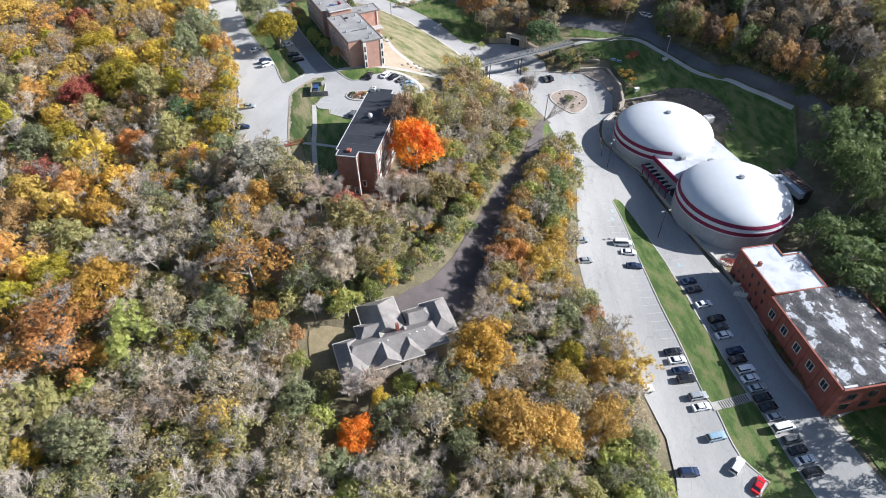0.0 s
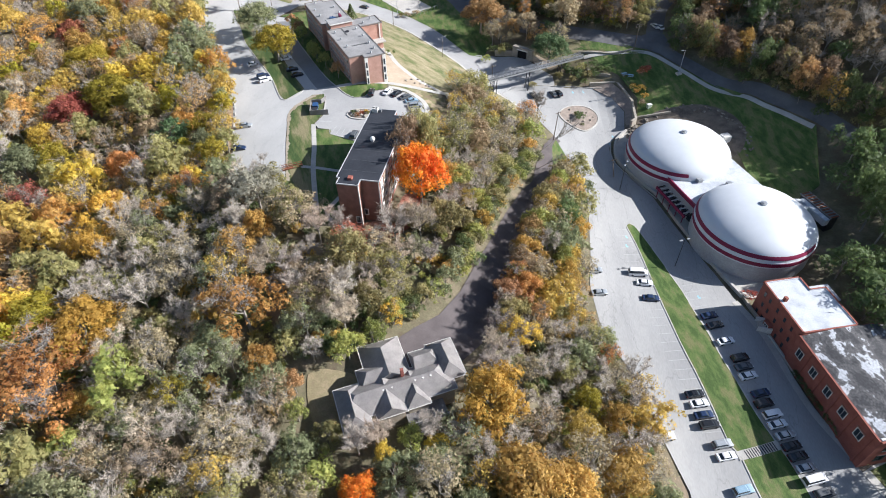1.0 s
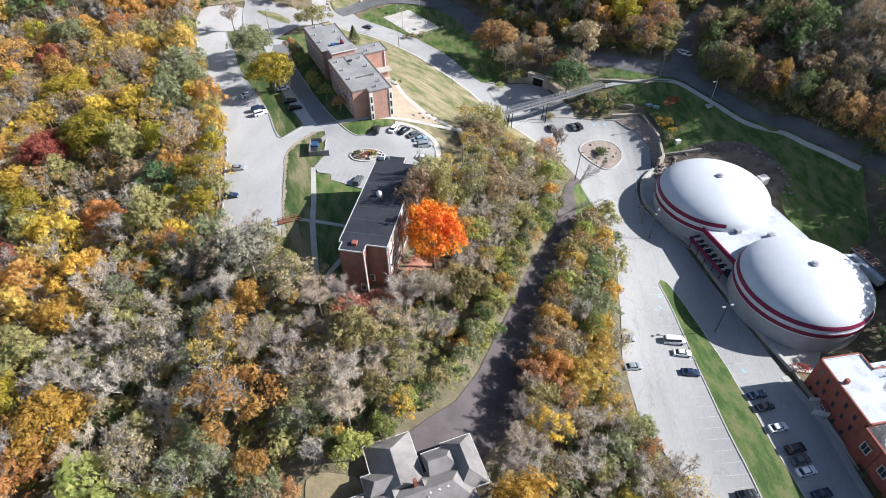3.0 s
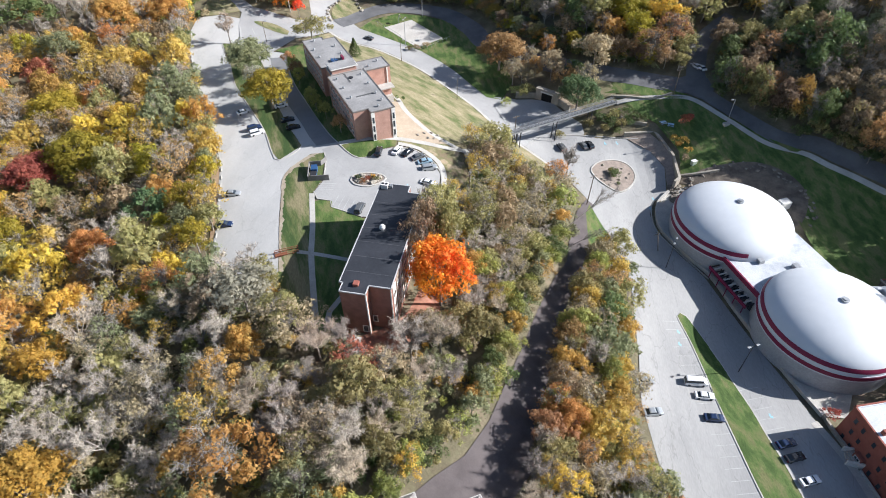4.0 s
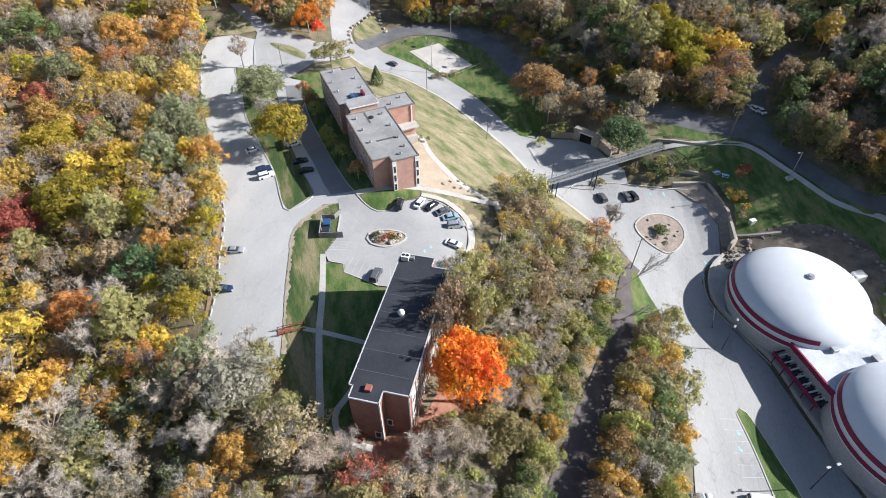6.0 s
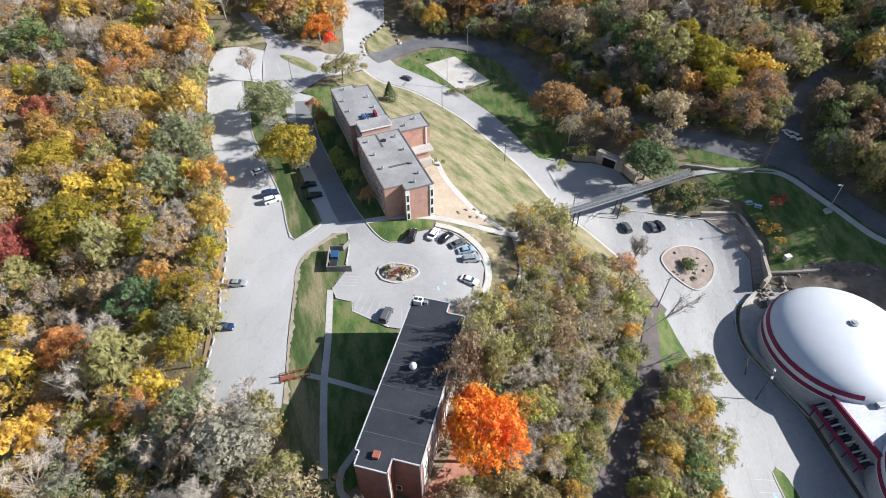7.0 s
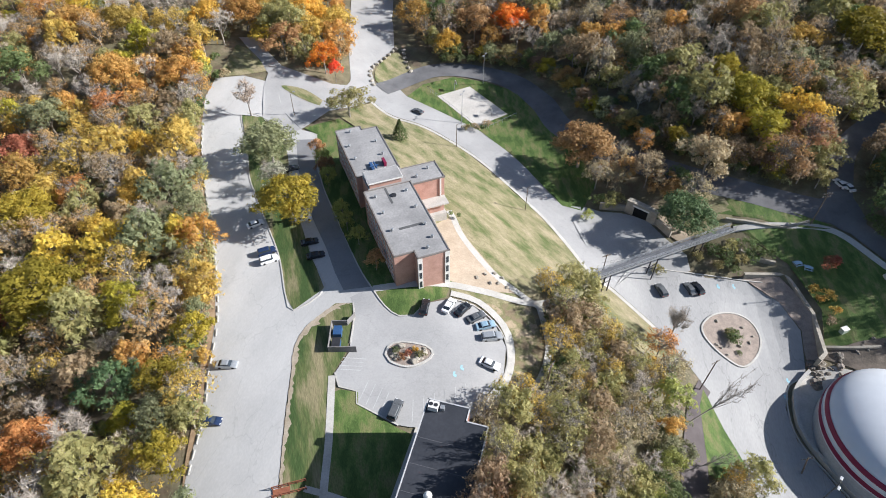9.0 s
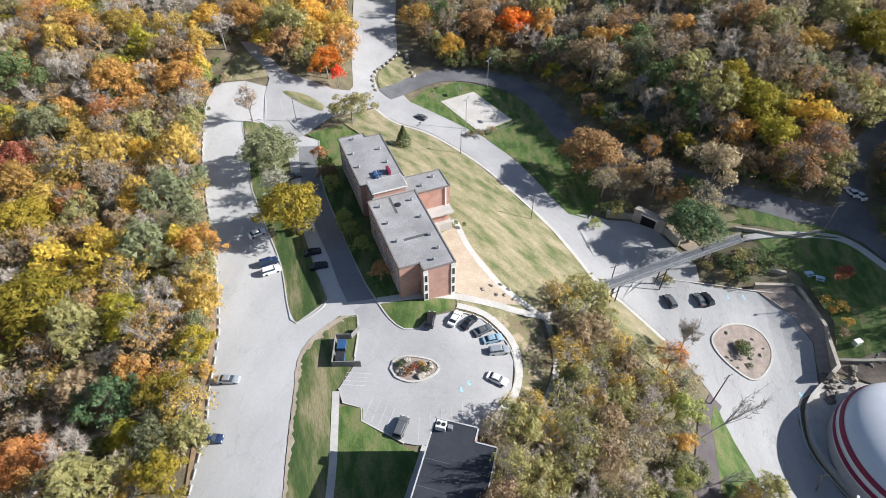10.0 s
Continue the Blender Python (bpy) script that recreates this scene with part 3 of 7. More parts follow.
sheet("grass_median", smooth([(-102.4, 298.6), (-94.4, 298.8), (-86.2, 294.2), (-86.4, 291.0), (-95.4, 294.2)], True), 0.24, GRASS_DRY, "small grass traffic island", "lawn")
sheet("grass_triangle", [(-126.8, 299.7), (-117.5, 302.3), (-110.1, 305.6), (-115.9, 316.8), (-126.8, 321.1)], 0.1, GRASS_DRY, "patchy grass by the road junction", "lawn")
sheet("lawn_hall", [(-87.9, 276.4), (-82.4, 272.7), (-78.1, 258.5), (-72.4, 244.0), (-65.0, 230.6), (-54.8, 212.8), (-49.9, 205.8), (-45.5, 200.4), (-41.9, 198.1), (-38.6, 198.6), (-36.6, 202.2), (-31.7, 205.2), (-30.7, 211.7), (-52.3, 248.7), (-66.3, 276.3), (-78.1, 284.6)], 0.12, GRASS, "green lawn round the long brick hall", "lawn")
HILL_LAWN = [(-80.1, 287.6), (-69.3, 299.5), (-60.9, 291.5), (-48.5, 287.9), (-33.8, 278.0), (-20.1, 264.1), (-9.3, 251.4), (-1.2, 239.3), (2.2, 229.9), (-3.6, 220.4), (-10.3, 211.9), (-19.1, 205.6), (-30.7, 206.6), (-34.7, 226.1), (-54.3, 252.8), (-66.3, 276.3)]
sheet("lawn_slope", HILL_LAWN, 0.1, GRASS_DRY, "sloping lawn with dry and green patches", "lawn")
sheet("bare_bank", [(-32.2, 210.7), (-22.5, 209.7), (-14.7, 211.0), (-21.0, 218.0), (-28.8, 228.2), (-33.2, 236.4), (-37.6, 231.3)], 0.16, DIRT, "bare tan soil bank beside the hall", "soil")
sheet("grass_bank", [(-1.2, 238.3), (5.1, 227.4), (10.9, 222.7), (22.6, 211.0), (27.5, 202.3), (23.6, 200.2), (10.0, 208.1), (-1.7, 220.4), (2.2, 229.9)], 0.11, GRASS_DRY, "brownish grass bank above the road", "lawn", wider=0.6)
sheet("grass_drive", [(31.0, 196.4), (33.3, 187.2), (37.2, 178.1), (33.3, 173.9), (28.4, 175.8), (30.0, 192.2)], 0.12, GRASS, "green grass verge beside the driveway", "lawn", wider=0.8)
sheet("dry_verge", [(-23.5, 176.0), (-19.8, 179.1), (-16.3, 186.3), (-16.0, 194.5), (-19.1, 200.6), (-24.4, 205.1), (-19.1, 206.7), (-11.3, 207.8), (-7.9, 196.6), (-9.8, 187.4), (-13.2, 182.7)], 0.1, VERGE, "dry leaf-strewn verge", "soil")
STRIP_W = [(50.1, 155.6), (51.6, 147.2), (53.0, 135.4), (53.8, 125.7), (55.2, 112.8), (56.3, 106.0), (57.6, 99.8), (59.3, 90.5), (61.0, 81.5), (62.6, 78.9), (63.2, 75.0), (63.6, 72.0), (65.0, 66.4), (68.1, 62.6), (69.6, 60.7), (66.5, 57.5), (65.7, 33.2)]
STRIP_E = [(79.4, 33.1), (78.8, 57.6), (78.0, 60.4), (75.9, 66.8), (74.3, 73.6), (72.7, 79.3), (71.0, 83.7), (68.9, 90.0), (66.9, 98.6), (64.9, 106.2), (63.6, 113.8), (62.2, 120.5), (61.2, 127.0), (59.4, 134.2), (56.7, 144.4), (52.8, 156.0), (51.3, 157.0)]
sheet("grass_strip", STRIP_W + STRIP_E, 0.2, GRASS, "long green grass strip dividing the parking lot", "lawn")
DOME_LAWN = [(64.6, 213.5), (66.1, 223.7), (60.5, 237.7), (47.0, 248.3), (60.1, 248.9), (74.0, 246.5), (83.2, 234.6), (93.0, 224.5), (103.4, 217.1), (109.2, 210.2), (116.1, 203.7), (122.1, 197.9), (116.0, 173.1), (104.1, 163.3), (97.3, 175.6), (95.5, 193.6), (88.6, 207.6), (76.7, 214.5)]
sheet("lawn_domes", DOME_LAWN, 0.1, GRASS, "green lawn rising behind the domes", "lawn", wider=0.6)
sheet("lawn_path", [(44.0, 252.8), (60.1, 250.0), (72.1, 248.6), (62.1, 252.7), (48.0, 258.6)], 0.11, GRASS, "grass between the path and the lane", "lawn", wider=1.0)
sheet("lawn_bend", [(-57.1, 309.0), (-52.7, 317.7), (-42.0, 323.7), (-30.0, 321.5), (-19.1, 316.3), (-12.3, 306.0), (-5.4, 293.4), (3.5, 280.0), (8.3, 265.9), (4.2, 255.9), (-0.6, 257.4), (-9.2, 269.8), (-20.6, 284.2), (-28.9, 293.5), (-41.6, 300.9)], 0.1, GRASS, "green grass inside the road bend", "lawn", wider=1.1)
sheet("lawn_south_east", [(90.1, 76.8), (93.1, 82.8), (103, 88.5), (104.5, 72), (103, 47), (98.0, 52.6), (94.1, 67.8)], 0.1, GRASS, "shaded grass beside the red-brick building", "lawn")
COURT = [(-47.2, 311.5), (-35.5, 319.3), (-20.2, 303.7), (-31.1, 294.7)]
sheet("sand_court", COURT, 0.2, SAND, "pale sand sports court", "court")
sheet("house_yard", smooth([(-37.7, 88.4), (-30.9, 89.8), (-25.6, 88), (-25, 82), (-25.9, 77.2), (-34.1, 76.8)], True), 0.04, YARD, "dry brown grass yard beside the house", "yard")

# fallen leaves and worn soil along the edges
sheet("leaf_edge", ribbon(smooth([(-72, 150), (-75.6, 160), (-79, 172), (-84.5, 189), (-90, 202), (-97, 216), (-106, 234), (-114, 250), (-122, 270), (-126, 286)]), 1.5), 0.03, LEAF_LITTER, "strip of fallen leaves beside the parking lot", "soil", clear=False)
worn_rng = random.Random(21)
EDGE_SOIL = material("pale_edge_soil", (0.30, 0.245, 0.175), (0.42, 0.36, 0.28), 0.4, 3.0, bump=0.05)
soil_line = smooth([(-54.2, 200.6), (-57.6, 199.6), (-62.2, 193.4), (-63.4, 187.3), (-61.6, 178.8), (-60.1, 171.1), (-58.5, 163.6), (-57.1, 158.0), (-55.3, 149.5)], step=0.7)
soil_in, soil_out = [], []
for k, (x, y) in enumerate(soil_line):
    wide = 1.5 if y > 190 else 0.6 + 0.6 * max(0.0, math.sin(y * 0.55) * math.sin(y * 0.21 + 1.0))
    soil_in.append((x + wide * worn_rng.uniform(0.5, 1.5), y - 0.4 * wide * worn_rng.uniform(0, 1)))
    soil_out.append((x - worn_rng.uniform(0.0, 0.25), y))
sheet("worn_edge", soil_out + soil_in[::-1], 0.15, EDGE_SOIL, "ragged strip of worn bare soil along the lawn's edge", "soil", clear=False, step=0.8)
TUNNEL_APRON = [(-0.5, 256.4), (5.5, 256.6), (10.4, 254.9), (16.4, 254.4), (19.4, 253.4), (23.8, 251.2), (28.6, 244.6), (33.6, 239.6), (34.1, 234.6), (28.9, 231.9), (19.4, 230.9), (11.5, 231.0), (5.6, 239.0)]
sheet("tunnel_apron", TUNNEL_APRON, 0.085, ASPHALT_MID, "grey asphalt before the tunnel and under the footbridge", "road")
sheet("bank_grass", smooth([(34.5, 246.0), (40.5, 244.5), (46.5, 248.5), (45.5, 258.0), (38.0, 262.0), (31.0, 258.5)], True), 0.1, GRASS_DRY, "patchy brown grass bank above the footbridge", "lawn", clear=False)
sheet("cut_bank", [(24.4, 250.6), (33.1, 242.5), (36.6, 243.9), (27.8, 253.2)], 0.3, DIRT, "bare tan soil bank beside the tunnel", "soil")
sheet("red_leaf_ground", smooth([(-33.5, 130.1), (-31, 131.8), (-25.7, 135.2), (-22.0, 140), (-19.5, 147), (-15, 146), (-15.5, 137.3), (-20, 131), (-24.3, 127.5), (-29.7, 126.5)], True), 0.06, RED_LITTER, "ground covered in fallen red leaves", "soil")
sheet("soil_bowl", smooth([(62.3, 211.0), (68, 213.2), (74.7, 214.8), (87.6, 215.2), (95.9, 210.6), (99.9, 203.4), (99.5, 196.9), (95, 190), (88, 190), (80, 200), (70, 207)], True), 0.16, BOWL_SOIL, "dark bare soil bowl behind the dome", "soil")

# ---- walks and kerbs ----
def walkway(name, pts, wide, label="pale concrete footpath across the lawn", lift=0.17):
    sheet(name, ribbon(smooth(pts), wide / 2), lift, CONCRETE, label, "footpath", step=2.5)

walkway("footpath", [(-53.2, 180.6), (-50.1, 166.4), (-48.4, 156.1), (-46.1, 146.3), (-43.2, 135.0)], 1.5)
walkway("footpath", [(-52.1, 156.4), (-48.4, 155.9), (-36.5, 153.4)], 1.2)
walkway("footpath", [(-33.2, 171.0), (-36.2, 152.5), (-38.0, 142.0), (-40.3, 137.0), (-39.6, 133.0), (-36.5, 130.6), (-32.0, 129.9)], 1.3, "pale concrete footpath round the dark-roofed building")
walkway("footpath", [(-49.4, 205.2), (-42.7, 206.9), (-32.2, 209.2), (-22.6, 209.3), (-10.2, 209.1), (0.3, 216.3)], 2.0, "pale concrete footpath past the hall")
walkway("footpath", [(-34.7, 238.4), (-33.4, 236.1), (-29.6, 227.8), (-21.6, 217.2), (-14.4, 211.5), (-9.5, 208.4)], 1.7, "curved pale concrete footpath beside the bare bank")
walkway("footpath", [(-30.7, 206.6), (-23.9, 205.6), (-17.7, 200.1), (-15.6, 193.4), (-16.3, 185.8), (-19.8, 179.5), (-23.5, 175.5), (-28.4, 172.7)], 1.7, "pale concrete footpath round the turning circle")
walkway("footpath", [(-22.5, 175.9), (-19.6, 177.9), (-12.7, 182.4), (-9.0, 187.5), (-7.0, 196.9), (-9.3, 208.8)], 1.5, "pale concrete footpath between the trees")
walkway("footpath", [(46.7, 247.0), (60.1, 248.5), (73.0, 246.5), (83.0, 233.8), (92.6, 223.0), (103.1, 216.9), (108.9, 210.0), (115.8, 203.5), (121.8, 197.7)], 1.8, "pale concrete footpath beside the dark lane")
walkway("footpath", [(61.8, 79.0), (65.5, 79.9), (72.0, 81.8)], 2.2, "pale concrete crossing through the grass strip", lift=0.27)
walkway("footpath", [(74.8, 124.6), (79.1, 112.5), (82.7, 91.9), (87.3, 81.0), (91.4, 71.0)], 2.0, "concrete pavement before the red-brick building")
walkway("footpath", [(89.6, 77.3), (98.1, 80.9), (103.5, 84.0)], 2.2, "pale concrete footpath beside the red-brick building")
walkway("footpath_edge", [(-70.1, 299.8), (-60.9, 291.9), (-48.5, 288.3), (-33.8, 278.3), (-20.1, 264.6), (-9.3, 251.8), (-1.2, 239.7), (5.6, 227.9), (11.6, 222.8), (23.0, 211.1)], 1.1, "pale concrete gutter along the road")
kerb(smooth([(-82.4, 272.7), (-78.1, 258.5), (-72.4, 244.0), (-65.0, 230.6), (-54.8, 212.8), (-49.9, 205.8), (-45.5, 200.4), (-41.9, 198.1), (-38.6, 198.6), (-36.6, 202.2)]))
kerb(smooth([(-30.8, 204.9), (-24.9, 204.2), (-19.3, 199.8), (-16.6, 194.2), (-16.8, 186.8), (-20.7, 179.7), (-23.0, 176.6)]))
kerb([(-52.8, 181.4), (-51.1, 178.1), (-47.2, 177.5), (-46.5, 174.6), (-37.4, 171.0)])
kerb(smooth([(-53.3, 200.8), (-52.1, 196.7), (-51.4, 189.6)]))
kerb(smooth(ISLAND_W, True))
kerb(smooth(STRIP_W + STRIP_E[1:], True))
kerb(smooth([(63.1, 170.6), (57.5, 179.2), (51.9, 188.3), (51.4, 196.4), (53.4, 202.6), (58.7, 205.5)]))
kerb(smooth([(53.2, 232.7), (49.1, 233.0), (28.2, 234.2), (17.9, 234.9)]))

# small concrete blocks along the lot's woodland edge
bm_block = boxed(-1.05, 1.05, -0.12, 0.12, -0.2, 0.28, 0.04)
block = part("wheel_stop", bm_block, CONCRETE)
tagged(block, "weathered concrete wheel stop at the lot's edge", "wheel stop", "wheel stops along the lot")
edge = smooth(WEST_LOT[0:9], step=3.1)
for i, p in enumerate(edge[:-1]):
    q = edge[i + 1]
    a = math.degrees(math.atan2(q[1] - p[1], q[0] - p[0]))
    m = pose(p[0] + 0.5, p[1], height(*p) + 0.1, 0, 0, a)
    if i == 0:
        block.matrix_basis = m
    else:
        copy_thing(block, m)

# ---- building helpers ----
def turned(o, along):
    """The turn, in degrees, that lays local x square to the building's long line."""
    return math.degrees(math.atan2(along[1], along[0])) - 90


def coping(outline, z, wide=0.4, high=0.35):
    bm = bmesh.new()
    n = len(outline)
    for i in range(n):
        a, b = Vector(outline[i]), Vector(outline[(i + 1) % n])
        d = b - a
        ang = math.atan2(d.y, d.x)
        m = Matrix.Translation(((a.x + b.x) / 2, (a.y + b.y) / 2, z + high / 2)) @ Matrix.Rotation(ang, 4, "Z")
        bmesh.ops.create_cube(bm, size=1.0, matrix=m @ Matrix.Diagonal((d.length + wide * 0.98, wide, high, 1)))
    return bm


WINDOWS = {}


def window(parent, x, y, z, facing, w, h, frame_mat=None, mullions=1, name="window"):
    """A framed window on a wall; facing is the wall's outward turn in degrees from local +x."""
    key = (w, h, mullions, (frame_mat or TRIM).name)
    if key not in WINDOWS:
        bm = bmesh.new()
        t = 0.09
        for s in (-1, 1):
            box(bm, -0.05, 0.07, s * w / 2 - t, s * w / 2 + t, -t, h + t)
            box(bm, -0.05, 0.07, -w / 2 + t, w / 2 - t, (h if s > 0 else 0) - t, (h if s > 0 else 0) + t)
        for k in range(mullions):
            c = -w / 2 + w * (k + 1) / (mullions + 1)
            box(bm, -0.05, 0.055, c - 0.04, c + 0.04, t, h - t)
        fr = bpy.data.meshes.new("window_frame")
        bm.to_mesh(fr)
        bm.free()
        fr.materials.append(frame_mat or TRIM)
        bm = boxed(-0.05, 0.02, -w / 2 + t, w / 2 - t, t, h - t)
        pn = bpy.data.meshes.new("pane")
        bm.to_mesh(pn)
        bm.free()
        pn.materials.append(GLASS)
        WINDOWS[key] = (fr, pn)
    fr, pn = WINDOWS[key]
    f = new(name, fr)
    f.parent = parent
    f.matrix_basis = pose(x, y, z, 0, 0, facing)
    p = new("pane", pn)
    p.parent = f
    return f


def lump(r, sx=1.0, sy=1.0, sz=0.8, seed=0, sub=2, rough=0.25):
    """An uneven stone or shrub-like lump."""
    bm = bmesh.new()
    bmesh.ops.create_icosphere(bm, subdivisions=sub, radius=1.0)
    for v in bm.verts:
        k = 1 + rough * noise.noise(v.co * 1.7 + Vector((seed * 3.1, seed * 1.7, 0)))
        v.co = Vector((v.co.x * sx * r * k, v.co.y * sy * r * k, v.co.z * sz * r * k))
    return bm


def roof_vent(parent, x, y, z):
    bm = tube(bmesh.new(), (0, 0, 0), (0, 0, 0.5), 0.22)
    tube(bm, (0, 0, 0.5), (0, 0, 0.8), 0.42, 0.3)
    v = part("roof_vent", bm, METAL, parent, "small metal roof vent")
    v.location = (x, y, z)
    return v


# ---- dark-roofed dormitory beside the orange tree ----
def dark_roofed_hall():
    base, top = 6.2, 19.4
    o, along = (-36.15, 135.42), (0.1480, 0.9890)
    b = thing("dormitory", pose(o[0], o[1], base, 0, 0, turned(o, along)), "three-storey brown brick dormitory with flat dark roof", "building")
    H = top - base
    out = [(0, 0), (0.8, 0), (0.8, -2.6), (6.6, -2.6), (6.6, 0), (11.6, 0), (11.6, 32.5), (7.7, 32.5), (7.7, 35.2), (0, 35.2)]
    CLEAR.append([(o[0] + u * 0.989 + v * 0.149, o[1] - u * 0.149 + v * 0.989) for u, v in [(-2, -4), (13.5, -3), (13.5, 36), (-2, 36)]])
    part("wall", prism(out, -2, H - 0.35), BRICK_BROWN, b)
    part("roof", prism([(u * 0.995 + 0.02, v * 0.998) for u, v in out], H - 0.34, H), MEMBRANE_DARK, b, "dark grey membrane roof")
    part("coping", coping(out, H - 0.2, 0.22, 0.3), material("roof_edge_metal", (0.40, 0.40, 0.40), (0.5, 0.5, 0.5), 0.6, 5.0, rough=0.5), b, "pale metal roof edge")
    for v in (3.6, 8.4, 13.2, 18.0, 22.8, 27.6):
        part("roof_seam", boxed(0.3, 11.3, v - 0.05, v + 0.05, H, H + 0.03), material("roof_seam", (0.075, 0.078, 0.086), (0.10, 0.10, 0.11), 0.5), b)
    for x in (6.6, 11.45):
        part("corner_pillar", boxed(x - 0.12, x + 0.14, -0.14 if x > 7 else -2.72, 0.2 if x > 7 else -2.4, -2, H - 0.3), TRIM, b, "pale corner pillar")
    # window bays
    for k in range(10):
        v = 2.0 + k * 3.05
        part("bay_panel", boxed(11.5, 11.72, v - 1.15, v + 1.15, 0.6, H - 0.8), TRIM if k % 2 == 0 else material("tan_panel", (0.40, 0.33, 0.26), None, 0.5), b, "pale facade panel")
        for f in range(3):
            window(b, 11.74, v, 1.4 + f * 3.7, 0, 1.9, 1.7)
            window(b, 0.0, v + 0.6, 1.4 + f * 3.7, 180, 1.7, 1.5)
    window(b, 7.2, -0.02, 1.3, -90, 1.0, 2.0, mullions=0)
    window(b, 5.6, -2.62, 0.4, -90, 1.2, 2.1, mullions=0, name="door")
    dome = bmesh.new()
    bmesh.ops.create_uvsphere(dome, u_segments=16, v_segments=8, radius=0.75)
    tube(dome, (0, 0, -0.9), (0, 0, 0), 0.5)
    d = part("roof_vent", dome, TRIM, b, "white domed roof ventilator")
    d.location = (4.9, 18.0, H + 0.7)
    part("roof_hatch", boxed(3.3, 4.5, -0.8, 0.5, H, H + 0.7, 0.05), BRICK_RED, b, "small reddish roof box")
    ac = part("air_conditioner", boxed(0.5, 2.3, 32.9, 34.4, H, H + 1.2, 0.06), TRIM, b, "white rooftop air-conditioning unit")
    for k in (0.95, 1.85):
        fan = part("fan_grille", tube(bmesh.new(), (k, 33.65, H + 1.2), (k, 33.65, H + 1.27), 0.36, sides=16), STEEL_DARK, ac)
    part("duct", boxed(2.6, 3.4, 33.4, 34.2, H, H + 0.8, 0.05), METAL, b)
    return b


dark_roofed_hall()


# ---- long pink-brick hall with grey roofs ----
def long_hall():
    base, top = 7.8, 18.2
    o, along = (-44.10, 206.86), (-0.4715, 0.8819)
    b = thing("brick_hall", pose(o[0], o[1], base, 0, 0, turned(o, along)), "three-storey pinkish brick hall with flat grey roofs", "building")
    H = top - base

    def at(u, v):
        return (o[0] + u * 0.8819 - v * 0.4715, o[1] + u * 0.4715 + v * 0.8819)
    CLEAR.append([at(*p) for p in ((-3, -4), (14, -4), (14, 20), (24, 22), (24, 33), (13, 34), (13, 56), (-3, 56))])
    south = [(0, -0.6), (4.9, -0.6), (4.9, -3.1), (12.6, -3.1), (12.6, 24.4), (0, 24.4)]
    middle = [(1.4, 24.4), (12.0, 24.4), (12.0, 31.2), (1.4, 31.2)]
    north = [(0, 31.2), (11.9, 31.2), (11.9, 52.6), (7.4, 52.6), (7.4, 54.6), (0, 54.6)]
    wing = [(12.6, 23.6), (21.9, 23.6), (21.9, 31.0), (12.0, 31.0), (12.0, 24.4), (12.6, 24.4)]
    for k, (out, h) in enumerate(((south, H), (middle, H + 0.1), (north, H), (wing, H - 0.5))):
        part("wall", prism(out, -4, h - 0.32), BRICK_PINK, b)
        part("roof", prism(out, h - 0.31, h), MEMBRANE_GREY, b, "grey membrane roof")
        if k != 1:
            part("coping", coping(out, h - 0.22, 0.3, 0.36), material("dark_coping", (0.16, 0.14, 0.13), (0.22, 0.2, 0.18), 0.5), b, "dark roof edge")
    pent = [(1.8, 25.0), (10.4, 25.0), (10.4, 29.6), (1.8, 29.6)]
    part("penthouse_wall", prism(pent, H, H + 1.7), BRICK_PINK, b)
    part("penthouse_roof", prism([(1.5, 24.7), (10.7, 24.7), (10.7, 29.9), (1.5, 29.9)], H + 1.7, H + 2.0), MEMBRANE_GREY, b)
    part("penthouse_trim", coping([(1.5, 24.7), (10.7, 24.7), (10.7, 29.9), (1.5, 29.9)], H + 1.6, 0.25, 0.35), TRIM, b)
    part("roof_stair_box", prism([(8.2, 33.0), (8.9, 33.0), (8.9, 35.4), (8.2, 35.4)], H, H + 1.3), MAROON, b, "maroon roof access box")
    pp = part("pipework", tube(tube(boxed(4.6, 5.4, 32.6, 35.4, H, H + 0.7, 0.05), (5.9, 32.6, H + 0.5), (5.9, 35.4, H + 0.5), 0.25), (4.2, 33.2, H + 0.9), (6.6, 33.2, H + 0.9), 0.2), BLUE_STEEL, b, "blue rooftop pipes")
    for u, v in ((3.9, 52.4), (1.8, 45.5), (1.8, 39.1), (9.5, 45.2), (9.5, 38.6), (2.2, 21.2), (2.2, 14.6), (2.3, 7.8), (10.4, 20.9), (10.5, 14.0), (10.4, 7.1), (10.5, 2.3), (8.2, -0.8), (15, 26), (19, 28.5)):
        roof_vent(b, u, v, H - (0.5 if u > 13 else 0))
    part("roof_hatch", tube(bmesh.new(), (6.7, 20.4, H), (6.7, 20.4, H + 0.25), 0.75, sides=20), STEEL_DARK, b, "round dark roof hatch")
    part("roof_patch", boxed(4.0, 10.0, 7.4, 8.2, H, H + 0.03), material("dark_patch", (0.11, 0.11, 0.11), None, 0.5), b, "dark repaired strip")
    part("roof_patch", boxed(5.2, 5.8, 17.5, 24, H, H + 0.03), bpy.data.materials["dark_patch"], b, "dark repaired strip")
    for u, v0, h in ((21.9, 23.4, H - 0.4),):
        part("corner_pillar", boxed(u - 1.4, u - 1.0, v0 - 0.1, v0 + 0.4, -3, h - 0.4), TRIM, b)
    # pale framed glass bays at the south end
    for u in (5.35, 12.05):
        part("glass_bay_frame", boxed(u - 0.55, u + 0.6, -3.25, -2.9, -2, H - 0.2), TRIM, b, "pale vertical window frame")
        for f in range(3):
            window(b, u, -3.27, 0.4 + f * 3.0, -90, 0.85, 2.3, mullions=0)
